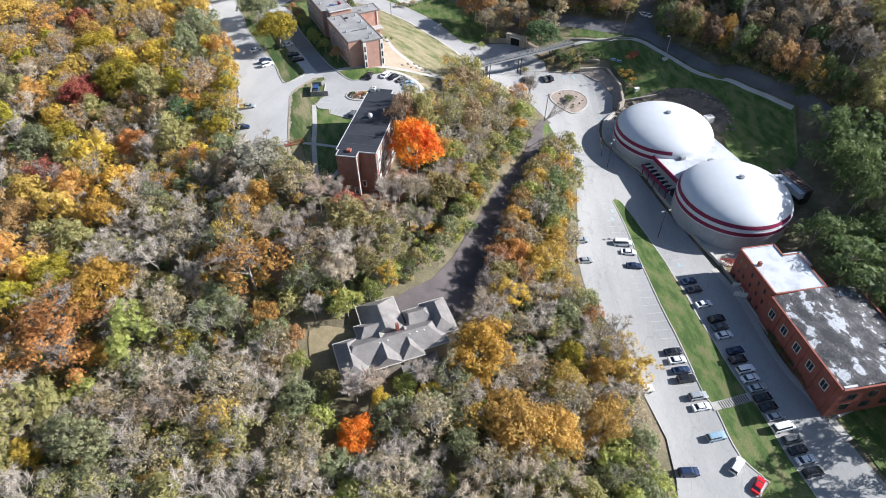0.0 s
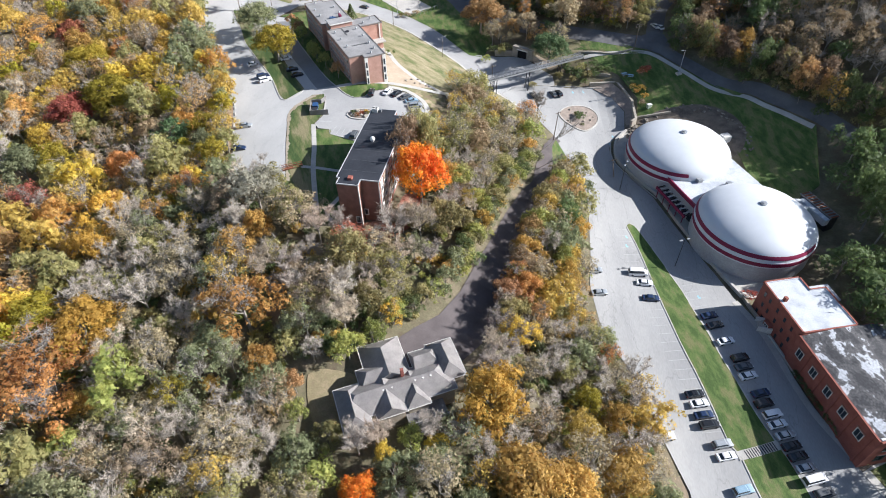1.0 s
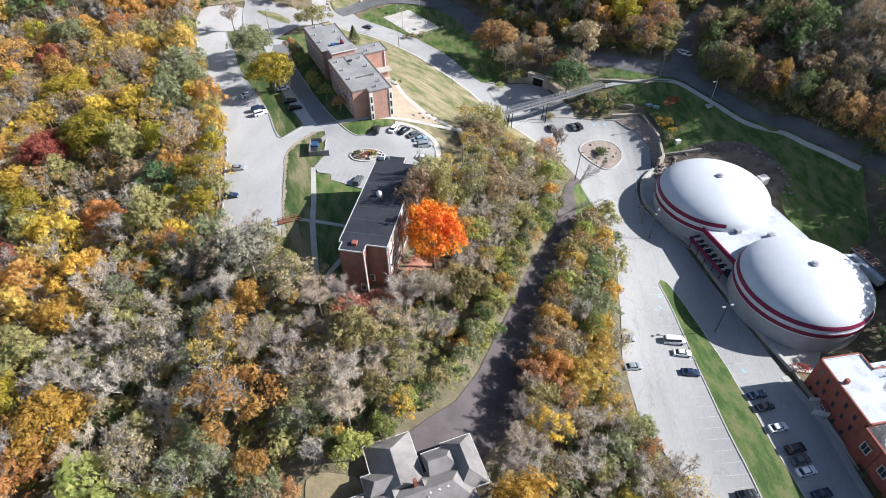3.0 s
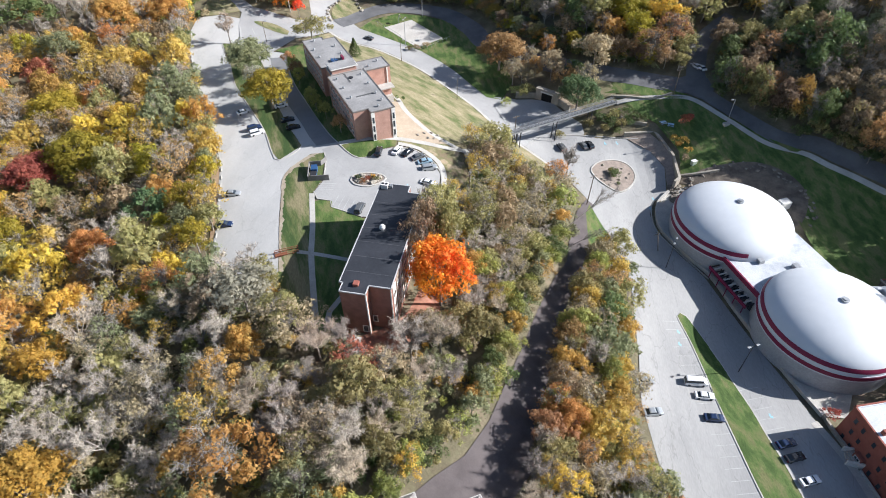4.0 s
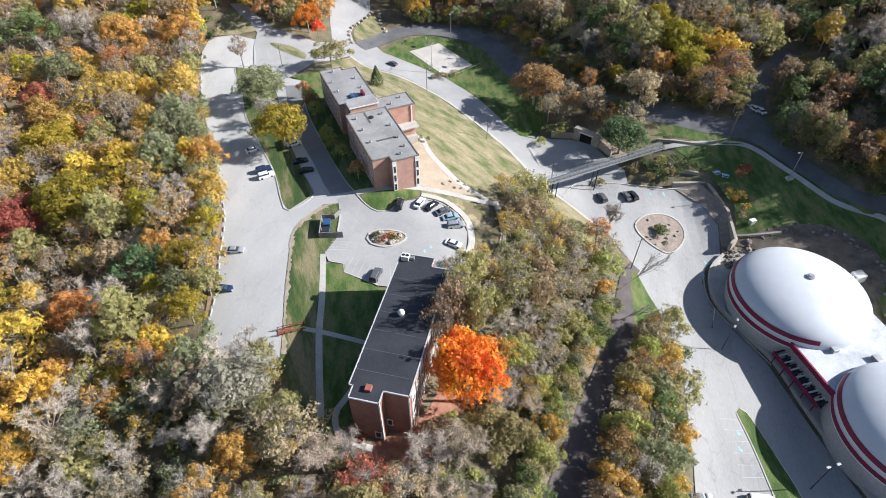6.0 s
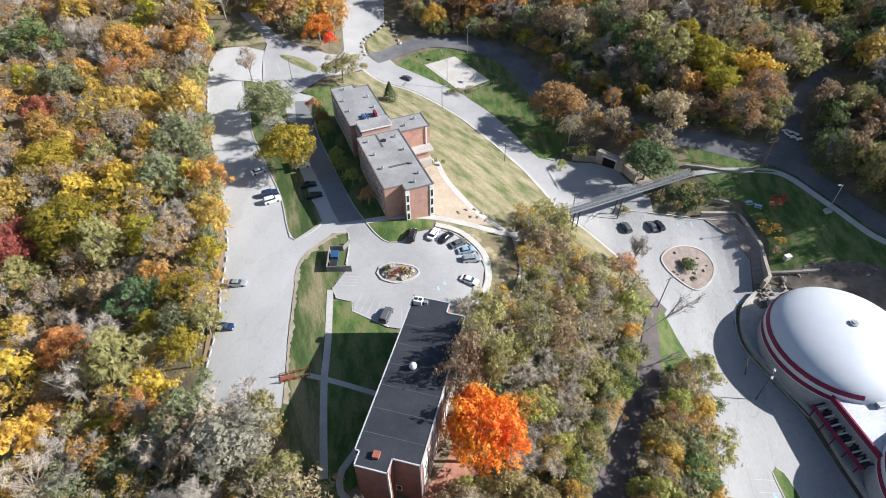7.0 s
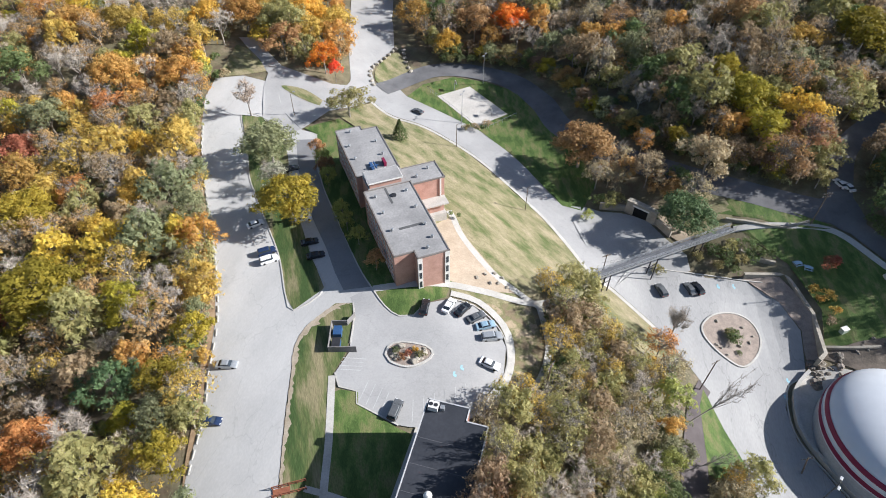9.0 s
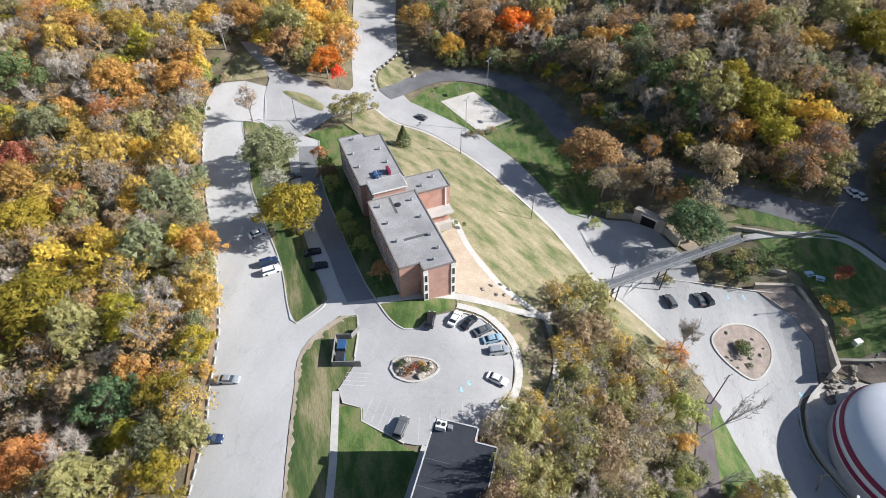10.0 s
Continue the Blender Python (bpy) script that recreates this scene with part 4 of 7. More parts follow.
    part("glass_bay_frame", boxed(12.4, 12.75, -3.2, -1.2, -2, H - 0.2), TRIM, b, "pale vertical window frame")
    for f in range(3):
        window(b, 12.77, -2.1, 0.4 + f * 3.0, 0, 1.4, 2.3)
    for k in range(8):
        for f in range(3):
            window(b, 0, 2.0 + k * 2.8, 0.9 + f * 3.0, 180, 1.5, 1.6)
            window(b, 0, 33.2 + k * 2.7, 0.9 + f * 3.0, 180, 1.5, 1.6)
            if k < 7:
                window(b, 12.6, 2.0 + k * 2.8, 0.9 + f * 3.0, 0, 1.5, 1.6)
                window(b, 11.9, 34.0 + k * 2.6, 0.9 + f * 3.0, 0, 1.5, 1.6)
    # east entrance: lower terrace, canopy and steps below the wing
    part("terrace", boxed(12.6, 21.0, 19.6, 23.5, -6, 0.8), CONCRETE, b, "pale concrete terrace")
    part("terrace_wall", boxed(12.9, 20.6, 20.8, 23.58, 0.8, 3.4), BRICK_PINK, b)
    part("canopy", boxed(12.7, 21.8, 19.9, 23.55, 3.4, 3.8), CONCRETE, b, "flat concrete entrance canopy")
    for u in (16.5, 18.3, 20.1):
        s = lump(0.7, 1, 1, 0.9, seed=u)
        sh = part("planter_shrub", s, LEAF["green"], b)
        sh.location = (u + 4.4, 22.5 - (u - 16.5) * 0.9, -1.0)
    st = bmesh.new()
    for k in range(8):
        box(st, 14.0, 17.2, 19.6 - (k + 1) * 0.42, 19.6 - k * 0.42, -6, 0.6 - k * 0.3)
    part("steps", st, CONCRETE, b)
    return b


long_hall()


# ---- red-brick building by the parking lane ----
def red_building():
    base = -15.8
    o, along = (78.98, 123.01), (-0.1979, 0.9802)
    b = thing("red_brick_building", pose(o[0], o[1], base, 0, 0, turned(o, along)), "red brick building with white and weathered flat roofs", "building")
    H = -4.5 - base

    def at(u, v):
        return (o[0] + u * 0.9802 - v * 0.1979, o[1] + u * 0.1979 + v * 0.9802)
    CLEAR.append([at(*p) for p in ((-3, 2), (20, 2), (25, -17), (25, -48), (-3, -48))])
    north = [(0, 0), (0, -17.5), (14.8, -17.5), (14.8, -4.6), (10.2, -4.6), (10.2, 0)]
    south = [(-0.8, -17.5), (-0.8, -46.8), (23.4, -46.8), (23.4, -17.5)]
    part("wall", prism(north, -3, H - 0.6), BRICK_RED, b)
    part("roof", prism([(u * 0.97 + 0.2, v * 0.97 - 0.25) for u, v in north], H - 0.8, H - 0.3), ROOF_WHITE, b, "white coated flat roof")
    part("coping", coping(north, H - 0.62, 0.4, 0.62), BRICK_RED, b, "red brick parapet")
    part("parapet_flashing", coping([(u * 0.965 + 0.25, v * 0.965 - 0.3) for u, v in north], H - 0.3, 0.3, 0.2), ROOF_WHITE, b)
    part("chimney", boxed(1.2, 2.0, -7.4, -6.5, H - 0.4, H + 1.0), BRICK_RED, b, "short red brick chimney")
    part("lean_to", boxed(10.4, 18.5, -7.2, -1.8, -3, H - 3.2), BRICK_RED, b)
    part("lean_to_roof", boxed(10.3, 18.7, -7.4, -1.6, H - 3.2, H - 2.8), ROOF_WHITE, b, "low pale side roof")
    rf = bmesh.new()
    hs = H - 0.7
    part("wall", prism(south, -5, hs - 0.5), BRICK_RED, b)
    rows = []
    for i in range(13):
        u = -0.5 + 23.6 * i / 12
        z = hs - 0.45 + 1.1 * math.sin(math.pi * i / 12)
        rows.append([rf.verts.new((u, -17.6, z)), rf.verts.new((u, -46.6, z))])
    for r0, r1 in zip(rows, rows[1:]):
        rf.faces.new((r0[0], r0[1], r1[1], r1[0]))
    rf.faces.new([r[0] for r in rows] + [rf.verts.new((23.1, -17.6, hs - 1.2)), rf.verts.new((-0.5, -17.6, hs - 1.2))])
    rf.faces.new([r[1] for r in rows] + [rf.verts.new((23.1, -46.6, hs - 1.2)), rf.verts.new((-0.5, -46.6, hs - 1.2))])
    part("roof", rf, ROOF_PATCHED, b, "low curved roof with flaking white coating")
    part("coping", coping(south, hs - 0.52, 0.45, 0.45), BRICK_RED, b, "red brick parapet")
    part("parapet_flashing", boxed(-0.3, 23.0, -46.4, -45.9, hs - 0.3, hs + 0.05), ROOF_WHITE, b)
    for f in range(3):
        for v in (-2.2, -4.6, -8.0, -11.2, -14.2):
            if f == 0 and v in (-8.0,):
                continue
            window(b, 0, v - (0.7 if f == 1 else 0.0), 1.0 + f * 3.3, 180, 1.0, 1.7, frame_mat=BRICK_RED, mullions=0)
    part("porch", boxed(-1.0, 0.1, -9.2, -6.8, -1, 3.6), BRICK_RED, b, "small brick entrance porch")
    window(b, -1.0, -8.0, 0.6, 180, 1.5, 2.4, name="door")
    for k in range(5):
        v = -20.4 - k * 5.5
        window(b, -0.8, v, 5.0, 180, 2.1, 2.6, mullions=1)
        part("lintel", boxed(-0.95, -0.7, v - 1.3, v + 1.3, 7.75, 8.1), BRICK_BROWN, b, "brick window arch")
        part("pilaster", boxed(-1.05, -0.7, v - 2.85, v - 2.35, -3, hs - 0.6), BRICK_RED, b)
    for k in range(4):
        for f in range(2):
            window(b, 3.0 + k * 5.4, -46.8, 1.4 + f * 4.2, -90, 2.3, 2.3, frame_mat=STEEL_DARK, mullions=1)
    return b


red_building()
es = thing("entrance_steps", pose(80.0, 115.6, height(80.0, 115.6), 0, 0, -12), "pale concrete entrance steps with side walls by the red-brick building", "steps")
part("landing", boxed(-0.6, 2.4, -1.8, 1.8, -1, 1.5), CONCRETE, es)
for k in range(4):
    part("step", boxed(-0.6 - 0.4 * (k + 1), -0.6 - 0.4 * k, -1.4, 1.4, -1, 1.2 - 0.3 * k), CONCRETE, es)
for s in (-1, 1):
    part("side_wall", boxed(-2.3, 2.4, s * 1.75 - 0.2, s * 1.75 + 0.2, -1, 1.9, 0.03), TRIM, es, "pale side wall")
tagged(part("planter_wall", upright_band(smooth([(77.4, 127.5), (78.2, 122.5), (79.4, 118.2)]), -0.4, 1.0, 0.5), STONE), "tan stone planter wall before the red-brick building", "wall", kind="structure")
tagged(part("planter_wall", upright_band(smooth([(80.2, 113.0), (81.9, 105.5), (83.2, 99.2)]), -0.4, 0.6, 0.5), CONCRETE), "low concrete planter wall before the red-brick building", "wall", kind="structure")
sheet("planting_bed", [(87.6, 77.9), (91.8, 79.9), (96.6, 81.7), (102.0, 84.2), (102.6, 81.9), (96.9, 79.5), (92.0, 77.8), (88.4, 75.9)], 0.2, BOWL_SOIL, "dark planting bed along the red-brick wall", "soil")

# ---- twin domes with the link between them ----
DOMES = ((73.0, 188.5, 0.9), (86.4, 150.1, 1.0))
RIM, RADIUS = -7.2, 17.5


def shell(bm, r, z0, z1, a0=0.0, a1=360.0, n=96, u0=0.0, u1=1.0, rings=14, out=0.0):
    """Part of a round shell that rises from z0 at the rim to z1 at the crown."""
    grid = []
    for i in range(rings + 1):
        u = u0 + (u1 - u0) * i / rings
        e = u * math.pi / 2
        row = []
        for k in range(n + 1):
            a = radians(a0 + (a1 - a0) * k / n)
            rr = (r + out) * math.cos(e) ** 1.1 if u < 1 else 0.0
            row.append(bm.verts.new((rr * math.cos(a), rr * math.sin(a), z0 + (z1 - z0 + out) * math.sin(e))))
        grid.append(row)
    for g0, g1 in zip(grid, grid[1:]):
        for k in range(n):
            bm.faces.new((g0[k], g0[k + 1], g1[k + 1], g1[k]))
    bmesh.ops.remove_doubles(bm, verts=bm.verts, dist=0.001)
    return bm


def drum(bm, r, z0, z1, a0=0.0, a1=360.0, thick=0.3, n=96):
    for k in range(n):
        a, c = radians(a0 + (a1 - a0) * k / n), radians(a0 + (a1 - a0) * (k + 1) / n)
        v = [bm.verts.new((q * math.cos(t), q * math.sin(t), z)) for q, t, z in
             ((r, a, z0), (r, c, z0), (r, c, z1), (r, a, z1), (r - thick, a, z0), (r - thick, c, z0), (r - thick, c, z1), (r - thick, a, z1))]
        bm.faces.new(v[:4])
        bm.faces.new((v[3], v[2], v[6], v[7]))
        bm.faces.new((v[1], v[0], v[4], v[5]))
        bm.faces.new((v[5], v[4], v[7], v[6]))
    bmesh.ops.remove_doubles(bm, verts=bm.verts, dist=0.001)
    return bm


for k, (cx, cy, cz) in enumerate(DOMES):
    base = -15.2
    d = thing("dome_building", pose(cx, cy, base), "white domed building with twin maroon stripes above a grey wall", "dome", "twin domes")
    rim = RIM - base
    top = cz - base - 0.6
    part("stem_wall", drum(bmesh.new(), RADIUS, -2, rim, thick=0.6), STEM, d, "grey curved stem wall")
    part("stem_band", drum(bmesh.new(), RADIUS + 0.12, rim - 2.1, rim + 0.02, thick=0.6), DOME, d)
    sh = part("shell", shell(bmesh.new(), RADIUS, rim, top), DOME, d, "smooth white dome shell")
    for p in sh.data.polygons:
        p.use_smooth = True
    a0, a1 = ((112, 268), (128, 322))[k]
    part("stripe", drum(bmesh.new(), RADIUS + 0.2, rim - 1.6, rim - 0.3, a0, a1, thick=0.5), MAROON, d, "maroon painted stripe")
    st = part("stripe", shell(bmesh.new(), RADIUS, rim, top, a0 + 2, a1 - 2, u0=0.075, u1=0.17, rings=3, out=0.06), MAROON, d, "maroon painted stripe")
    part("crown_vent", tube(tube(bmesh.new(), (0, 0, top - 0.3), (0, 0, top + 0.4), 1.0, sides=20), (0, 0, top + 0.4), (0, 0, top + 0.6), 0.55, sides=20), METAL, d, "low metal vent at the crown")
    CLEAR.append([(cx + 23 * math.cos(t / 8 * math.pi), cy + 23 * math.sin(t / 8 * math.pi)) for t in range(16)])

link = thing("dome_link", pose(79.7, 169.3, -15.2, 0, 0, -70.7), "white flat-roofed link with maroon fascia between the domes", "building")
part("wall", prism([(-11, -11.5), (11, -11.5), (11, 14), (-11, 14)], -2, 7.2), STEM, link)
part("roof", prism([(-9.5, -11.8), (9.5, -11.8), (12, 15), (-12, 15)], 7.2, 7.7), ROOF_WHITE, link, "white flat roof")
part("fascia", boxed(-9.2, 9.2, -12.2, -11.75, 6.6, 8.1), MAROON, link, "maroon fascia")
for k in range(15):
    part("canopy_beam", boxed(-7.95 + k * 1.1, -7.6 + k * 1.1, -15.2, -12.2, 4.35, 4.65), TRIM if k % 2 else STEEL_DARK, link, "crosswise entrance beam")
part("canopy_edge", boxed(-8.1, 8.1, -15.5, -15.15, 3.9, 4.9), MAROON, link, "maroon canopy edge")
for k in range(5):
    window(link, -6.4 + k * 3.2, -11.52, 0.4, -90, 2.2, 2.8, frame_mat=STEEL_DARK)
    part("canopy_post", tube(bmesh.new(), (-7.2 + k * 3.6, -15.0, -1), (-7.2 + k * 3.6, -15.0, 4.2), 0.15), MAROON, link)
for x, y in ((-3.2, -3.5), (2.2, 4.5)):
    part("roof_unit", boxed(x - 1.1, x + 1.1, y - 0.9, y + 0.9, 7.7, 8.9, 0.08), METAL, link, "grey rooftop air unit")

# low wall and walk round the domes' west side
ring = smooth([(58.9, 206.6), (54.4, 201.5), (52.7, 194.4), (53.3, 188.8), (58.2, 179.8), (63.8, 171.5), (67.3, 159.1), (70.8, 146.5), (73.8, 136.4), (77.4, 126.3)])
CLEAR.append(ribbon(ring, 3.0))
tagged(part("low_wall", upright_band(ring, -0.4, 1.1, 0.8), CONCRETE), "low pale concrete wall curving round the domes", "wall", kind="structure")
sheet("dome_apron", ring + [(83.4, 126.0), (91.8, 139.8), (92.2, 165.6), (87.4, 190.8), (80.5, 203.7), (64.8, 208.3)], 0.14, CONCRETE, "pale concrete apron at the foot of the domes", "pavement")
# plant beside the domes
hvac = thing("air_handler", pose(92.0, 197.1, height(92.0, 197.1), 0, 0, 20), "white outdoor air-handling unit beside the dome", "air handler")
part("casing", boxed(-1.6, 1.6, -1.3, 1.3, -0.5, 2.6, 0.1), TRIM, hvac)
part("duct", tube(bmesh.new(), (-1.4, 0, 1.6), (-4.4, -0.6, 1.6), 0.7), METAL, hvac)
sh = thing("side_annex", pose(109.4, 158.8, height(109.4, 158.8), 0, 0, -71), "low annex with ribbed brown roof and pale duct", "annex")
part("wall", boxed(-6.3, 6.3, -1.3, 1.5, -2, 5.0), STEEL_DARK, sh)
for k in range(21):
    part("roof_rib", boxed(-6.4 + k * 0.62, -6.08 + k * 0.62, -1.5, 1.7, 5.0, 5.25), DECK if k % 2 else BARN_WOOD, sh, "brown roof rib")
for y in (-1.55, 1.75):
    part("roof_edge", boxed(-6.6, 6.6, y - 0.12, y + 0.12, 4.85, 5.3), DECK, sh)
part("duct", boxed(-4.6, 6.6, -3.6, -1.75, 2.6, 4.9, 0.25), ROOF_WHITE, sh, "pale blue-white duct casing")
for x in (-4.0, -0.6):
    part("duct_arm", tube(bmesh.new(), (x, -2.6, 4.0), (x - 1.4, -7.4, 4.3), 0.85, sides=12), ROOF_WHITE, sh, "pale round duct arm")

# ---- the house in the woods ----
def house():
    base = -12.0
    b = thing("house", pose(-17.7, 84.9, -5.4, 0, 0, 22), "large house with many grey shingle gables", "house")

    def block(a0, a1, b0, b1, eave, ridge, along_a=True, hip0=0.0, hip1=0.0, o=0.5):
        """Walls and a gabled or hipped roof over a rectangle; the ridge runs along a or b."""
        e = eave - base + 0.4
        r = e + 0.68 * (ridge - eave)
        part("wall", boxed(a0, a1, b0, b1, -3, e), SIDING, b)
        bm = bmesh.new()
        A0, A1, B0, B1 = a0 - o, a1 + o, b0 - o, b1 + o
        if along_a:
            c = (B0 + B1) / 2
            p = [(A0, B0, e), (A1, B0, e), (A1, B1, e), (A0, B1, e), (A0 + hip0, c, r), (A1 - hip1, c, r)]
        else:
            c = (A0 + A1) / 2
            p = [(A1, B0, e), (A1, B1, e), (A0, B1, e), (A0, B0, e), (c, B0 + hip0, r), (c, B1 - hip1, r)]
        v = [bm.verts.new(q) for q in p]
        for f in ((0, 1, 5, 4), (2, 3, 4, 5), (0, 4, 3), (1, 2, 5), (3, 2, 1, 0)):
            bm.faces.new([v[i] for i in f])
        bmesh.ops.solidify(bm, geom=bm.faces, thickness=-0.12)
        part("roof", bm, SHINGLE, b, "grey shingle roof")
        g = bmesh.new()
        for i, j in ((0, 1), (1, 2), (2, 3), (3, 0)):
            tube(g, p[i], p[j], 0.09, sides=6)
        part("gutter", g, TRIM, b, "pale gutter")

    block(-12.0, 13.0, -5.2, 2.6, -7.2, -3.0, True, 4.0, 4.0)
    block(-4.6, 4.4, 1.5, 12.2, -7.0, -2.6, False, 0.0, 4.0)
    block(6.2, 12.2, 1.0, 6.6, -7.0, -3.2, True, 0.5, 2.6)
    block(10.6, 16.2, -2.6, 7.4, -7.0, -2.9, False, 2.8, 2.8)
    block(-12.4, -7.0, -8.2, 2.8, -7.2, -3.6, False, 2.7, 2.7)
    block(-4.9, 1.0, -6.8, 0.5, -7.2, -3.4, False, 0.3, 0.0)
    block(1.8, 6.4, -6.6, 0.5, -7.3, -3.7, False, 2.3, 0.0)
    block(-6.5, -1.6, 1.0, 6.0, -6.9, -3.2, True, 2.3, 0.0)
    part("chimney", boxed(2.2, 2.9, 0.2, 0.9, 4, 9.5, 0.04), BRICK_RED, b, "red brick chimney")
    for x in (-2.5, -0.5, 4.8, 6.6, 8.4):
        vt = part("roof_vent", tube(bmesh.new(), (0, 0, 0), (0, 0, 0.45), 0.22), TRIM, b)
        vt.location = (x, -2.0, 7.3)
    for k in range(20):
        part("deck_board", boxed(1.0 + k * 0.45, 1.41 + k * 0.45, -9.8, -5.3, 2.6, 2.72), DECK, b, "weathered wooden deck board")
    rl = bmesh.new()
    for k in range(10):
        box(rl, 1.0 + k, 1.08 + k, -9.8, -9.72, 2.7, 3.7)
    box(rl, 0.95, 10.1, -9.84, -9.7, 3.7, 3.8)
    part("railing", rl, TRIM, b, "pale deck railing")
    for x, z in ((-10.8, 2.2), (-8.4, 2.2)):
        window(b, x, -8.2, z, -90, 1.4, 1.6)
    for k in range(4):
        window(b, -12.4, -7 + k * 2.6, 2.0, 180, 1.2, 1.5)
    for x in (-2.4, 2.2):
        part("garage_door", boxed(x - 1.4, x + 1.4, 12.18, 12.3, -0.5, 2.6), TRIM, b, "pale garage door")
    return b


CLEAR.append([(-30, 76), (-24, 90), (-14, 97), (2, 97), (3, 84), (-8, 77), (-20, 72), (-28, 71)])
house()

# ---- footbridge on bents, over the road ----
p0, p1 = Vector((4.6, 220.6, 2.2)), Vector((45.6, 245.8, 0.5))
L = (p1 - p0).length
fb = thing("footbridge", pose(p0.x, p0.y, p0.z, 0, 2.0, math.degrees(math.atan2(p1.y - p0.y, p1.x - p0.x))), "long grey steel footbridge with plank deck and railings", "footbridge")
dk = bmesh.new()
for k in range(int(L / 0.5)):
    box(dk, k * 0.5, k * 0.5 + 0.46, -0.95, 0.95, -0.12, 0.0)
part("deck", dk, BRIDGE_DECK, fb, "weathered plank deck")
for s in (-1, 1):
    part("girder", boxed(0, L, s * 0.9 - 0.12, s * 0.9 + 0.12, -0.75, -0.14), METAL, fb)
    rl = bmesh.new()
    n = int(L / 2)
    for k in range(n + 1):
        box(rl, k * L / n - 0.04, k * L / n + 0.04, s * 1.02 - 0.04, s * 1.02 + 0.04, -0.3, 1.1)
    for z in (0.35, 0.72, 1.1):
        box(rl, 0, L, s * 1.02 - 0.05, s * 1.02 + 0.05, z - 0.05, z + 0.05)
    part("railing", rl, METAL, fb, "grey metal railing")
for x in (3.6, 5.4, 21.0, 37.0):
    bt = bmesh.new()
    for s in (-1, 1):
        tube(bt, (x, s * 0.85, -0.7), (x, s * 1.1, -10.5), 0.16)
    box(bt, x - 0.15, x + 0.15, -1.2, 1.2, -1.0, -0.7)
    tube(bt, (x, -1.25, -2), (x, 1.4, -7), 0.08)
    part("bent", bt, STEEL_DARK, fb, "dark braced steel support")

# ---- tunnel portal in the hillside ----
tp = thing("tunnel_portal", pose(21.6, 252.9, height(20.5, 251) + 0.1, 0, 0, -33) @ Matrix.Diagonal((0.88, 0.88, 0.85, 1)), "stone tunnel portal set in the hillside", "tunnel portal")
CLEAR.append([(8.1, 241.5), (28.0, 247.5), (24.2, 263.5), (8.2, 259.9)])
bm = bmesh.new()
box(bm, -5.4, -2.5, -0.5, 1.6, -1.5, 5.6)
box(bm, 2.5, 5.6, -0.5, 1.6, -1.5, 5.4)
box(bm, -2.5, 2.5, -0.5, 1.6, 4.2, 5.6)
part("headwall", bm, STONE, tp, "pale stone head wall")
# solid slab, no hole: the tunnel's inner shade is put into its colour
part("opening", boxed(-2.5, 2.5, -0.3, 0.6, -1, 4.2), TUNNEL_DARK, tp, "near-black slab painted as the unlit tunnel mouth")
part("lintel", boxed(-2.9, 2.9, -0.7, -0.5, 4.2, 4.7), TRIM, tp)
wl = part("wing_wall", boxed(-9, 0, -0.35, 0.35, -1.5, 2.6), STONE, tp)
wl.matrix_basis = pose(-5.3, 0.2, 0, 0, 0, 28)
wl = part("wing_wall", boxed(0, 7, -0.35, 0.35, -1.5, 3.2), STONE, tp)
wl.matrix_basis = pose(5.5, 0.3, 0, 0, 0, -20)

# ---- retaining wall behind the turning loop ----
rw = [(48.2, 233.9), (59.2, 235.0), (63.6, 223.0), (62.6, 210.2), (60.5, 208.1)]
tagged(part("retaining_wall", upright_band([p for q0, q1 in zip(rw, rw[1:]) for p in [(q0[0] + (q1[0] - q0[0]) * k / 6, q0[1] + (q1[1] - q0[1]) * k / 6) for k in range(6)]] + [rw[-1]], -2.5, 1.0, 0.9, flat=lambda x, y: -7.3 + 1.9 * min(1.0, max(0.0, (y - 222) / 10))), STONE), "tall pale concrete retaining wall", "wall", kind="structure")
sheet("loop_gravel", [(46.5, 233.5), (52.6, 234.9), (57.6, 233.8), (60.9, 229.0), (63.6, 222.7), (63.6, 216.8), (62.8, 211.1), (59.1, 206.5), (59.6, 213.5), (60.3, 218.7), (56.7, 227.2), (49.7, 232.7)], 0.1, GRAVEL, "bare gravelly strip under the wall", "soil")
rubble_rng = random.Random(31)
RUBBLE = material("dark_rubble", (0.13, 0.115, 0.095), (0.27, 0.24, 0.20), 0.6, 4.0, bump=0.12, vary=1.0)
rubble_meshes = []
for k in range(6):
    r = part("rock", lump(1.0, 1.3, 0.9, 0.75, k + 3, 2, 0.6), RUBBLE)
    rubble_meshes.append(r.data)
    bpy.data.objects.remove(r)
for k in range(90):
    if k < 38:
        x, y, size = rubble_rng.uniform(58.8, 67.0), rubble_rng.uniform(202.5, 211.0), rubble_rng.uniform(0.35, 0.95)
    else:
        q = (k - 38) / 52
        a = radians(128 - 150 * q)
        x, y, size = 80.5 + 19.5 * math.cos(a) + rubble_rng.uniform(-1.4, 1.4), 196.5 + 18.0 * math.sin(a) + rubble_rng.uniform(-1.4, 1.4), rubble_rng.uniform(0.25, 0.6)
    if math.hypot(x - 73.0, y - 188.5) < 18.4:
        continue
    r = new("rock", rubble_meshes[k % 6])
    r.matrix_basis = pose(x, y, height(x, y) + 0.2 * size, 0, 0, rubble_rng.uniform(0, 360)) @ Matrix.Scale(size, 4)
    tagged(r, "rough dark rock in the rubble bank beside the dome", "rock", "rubble by the dome")

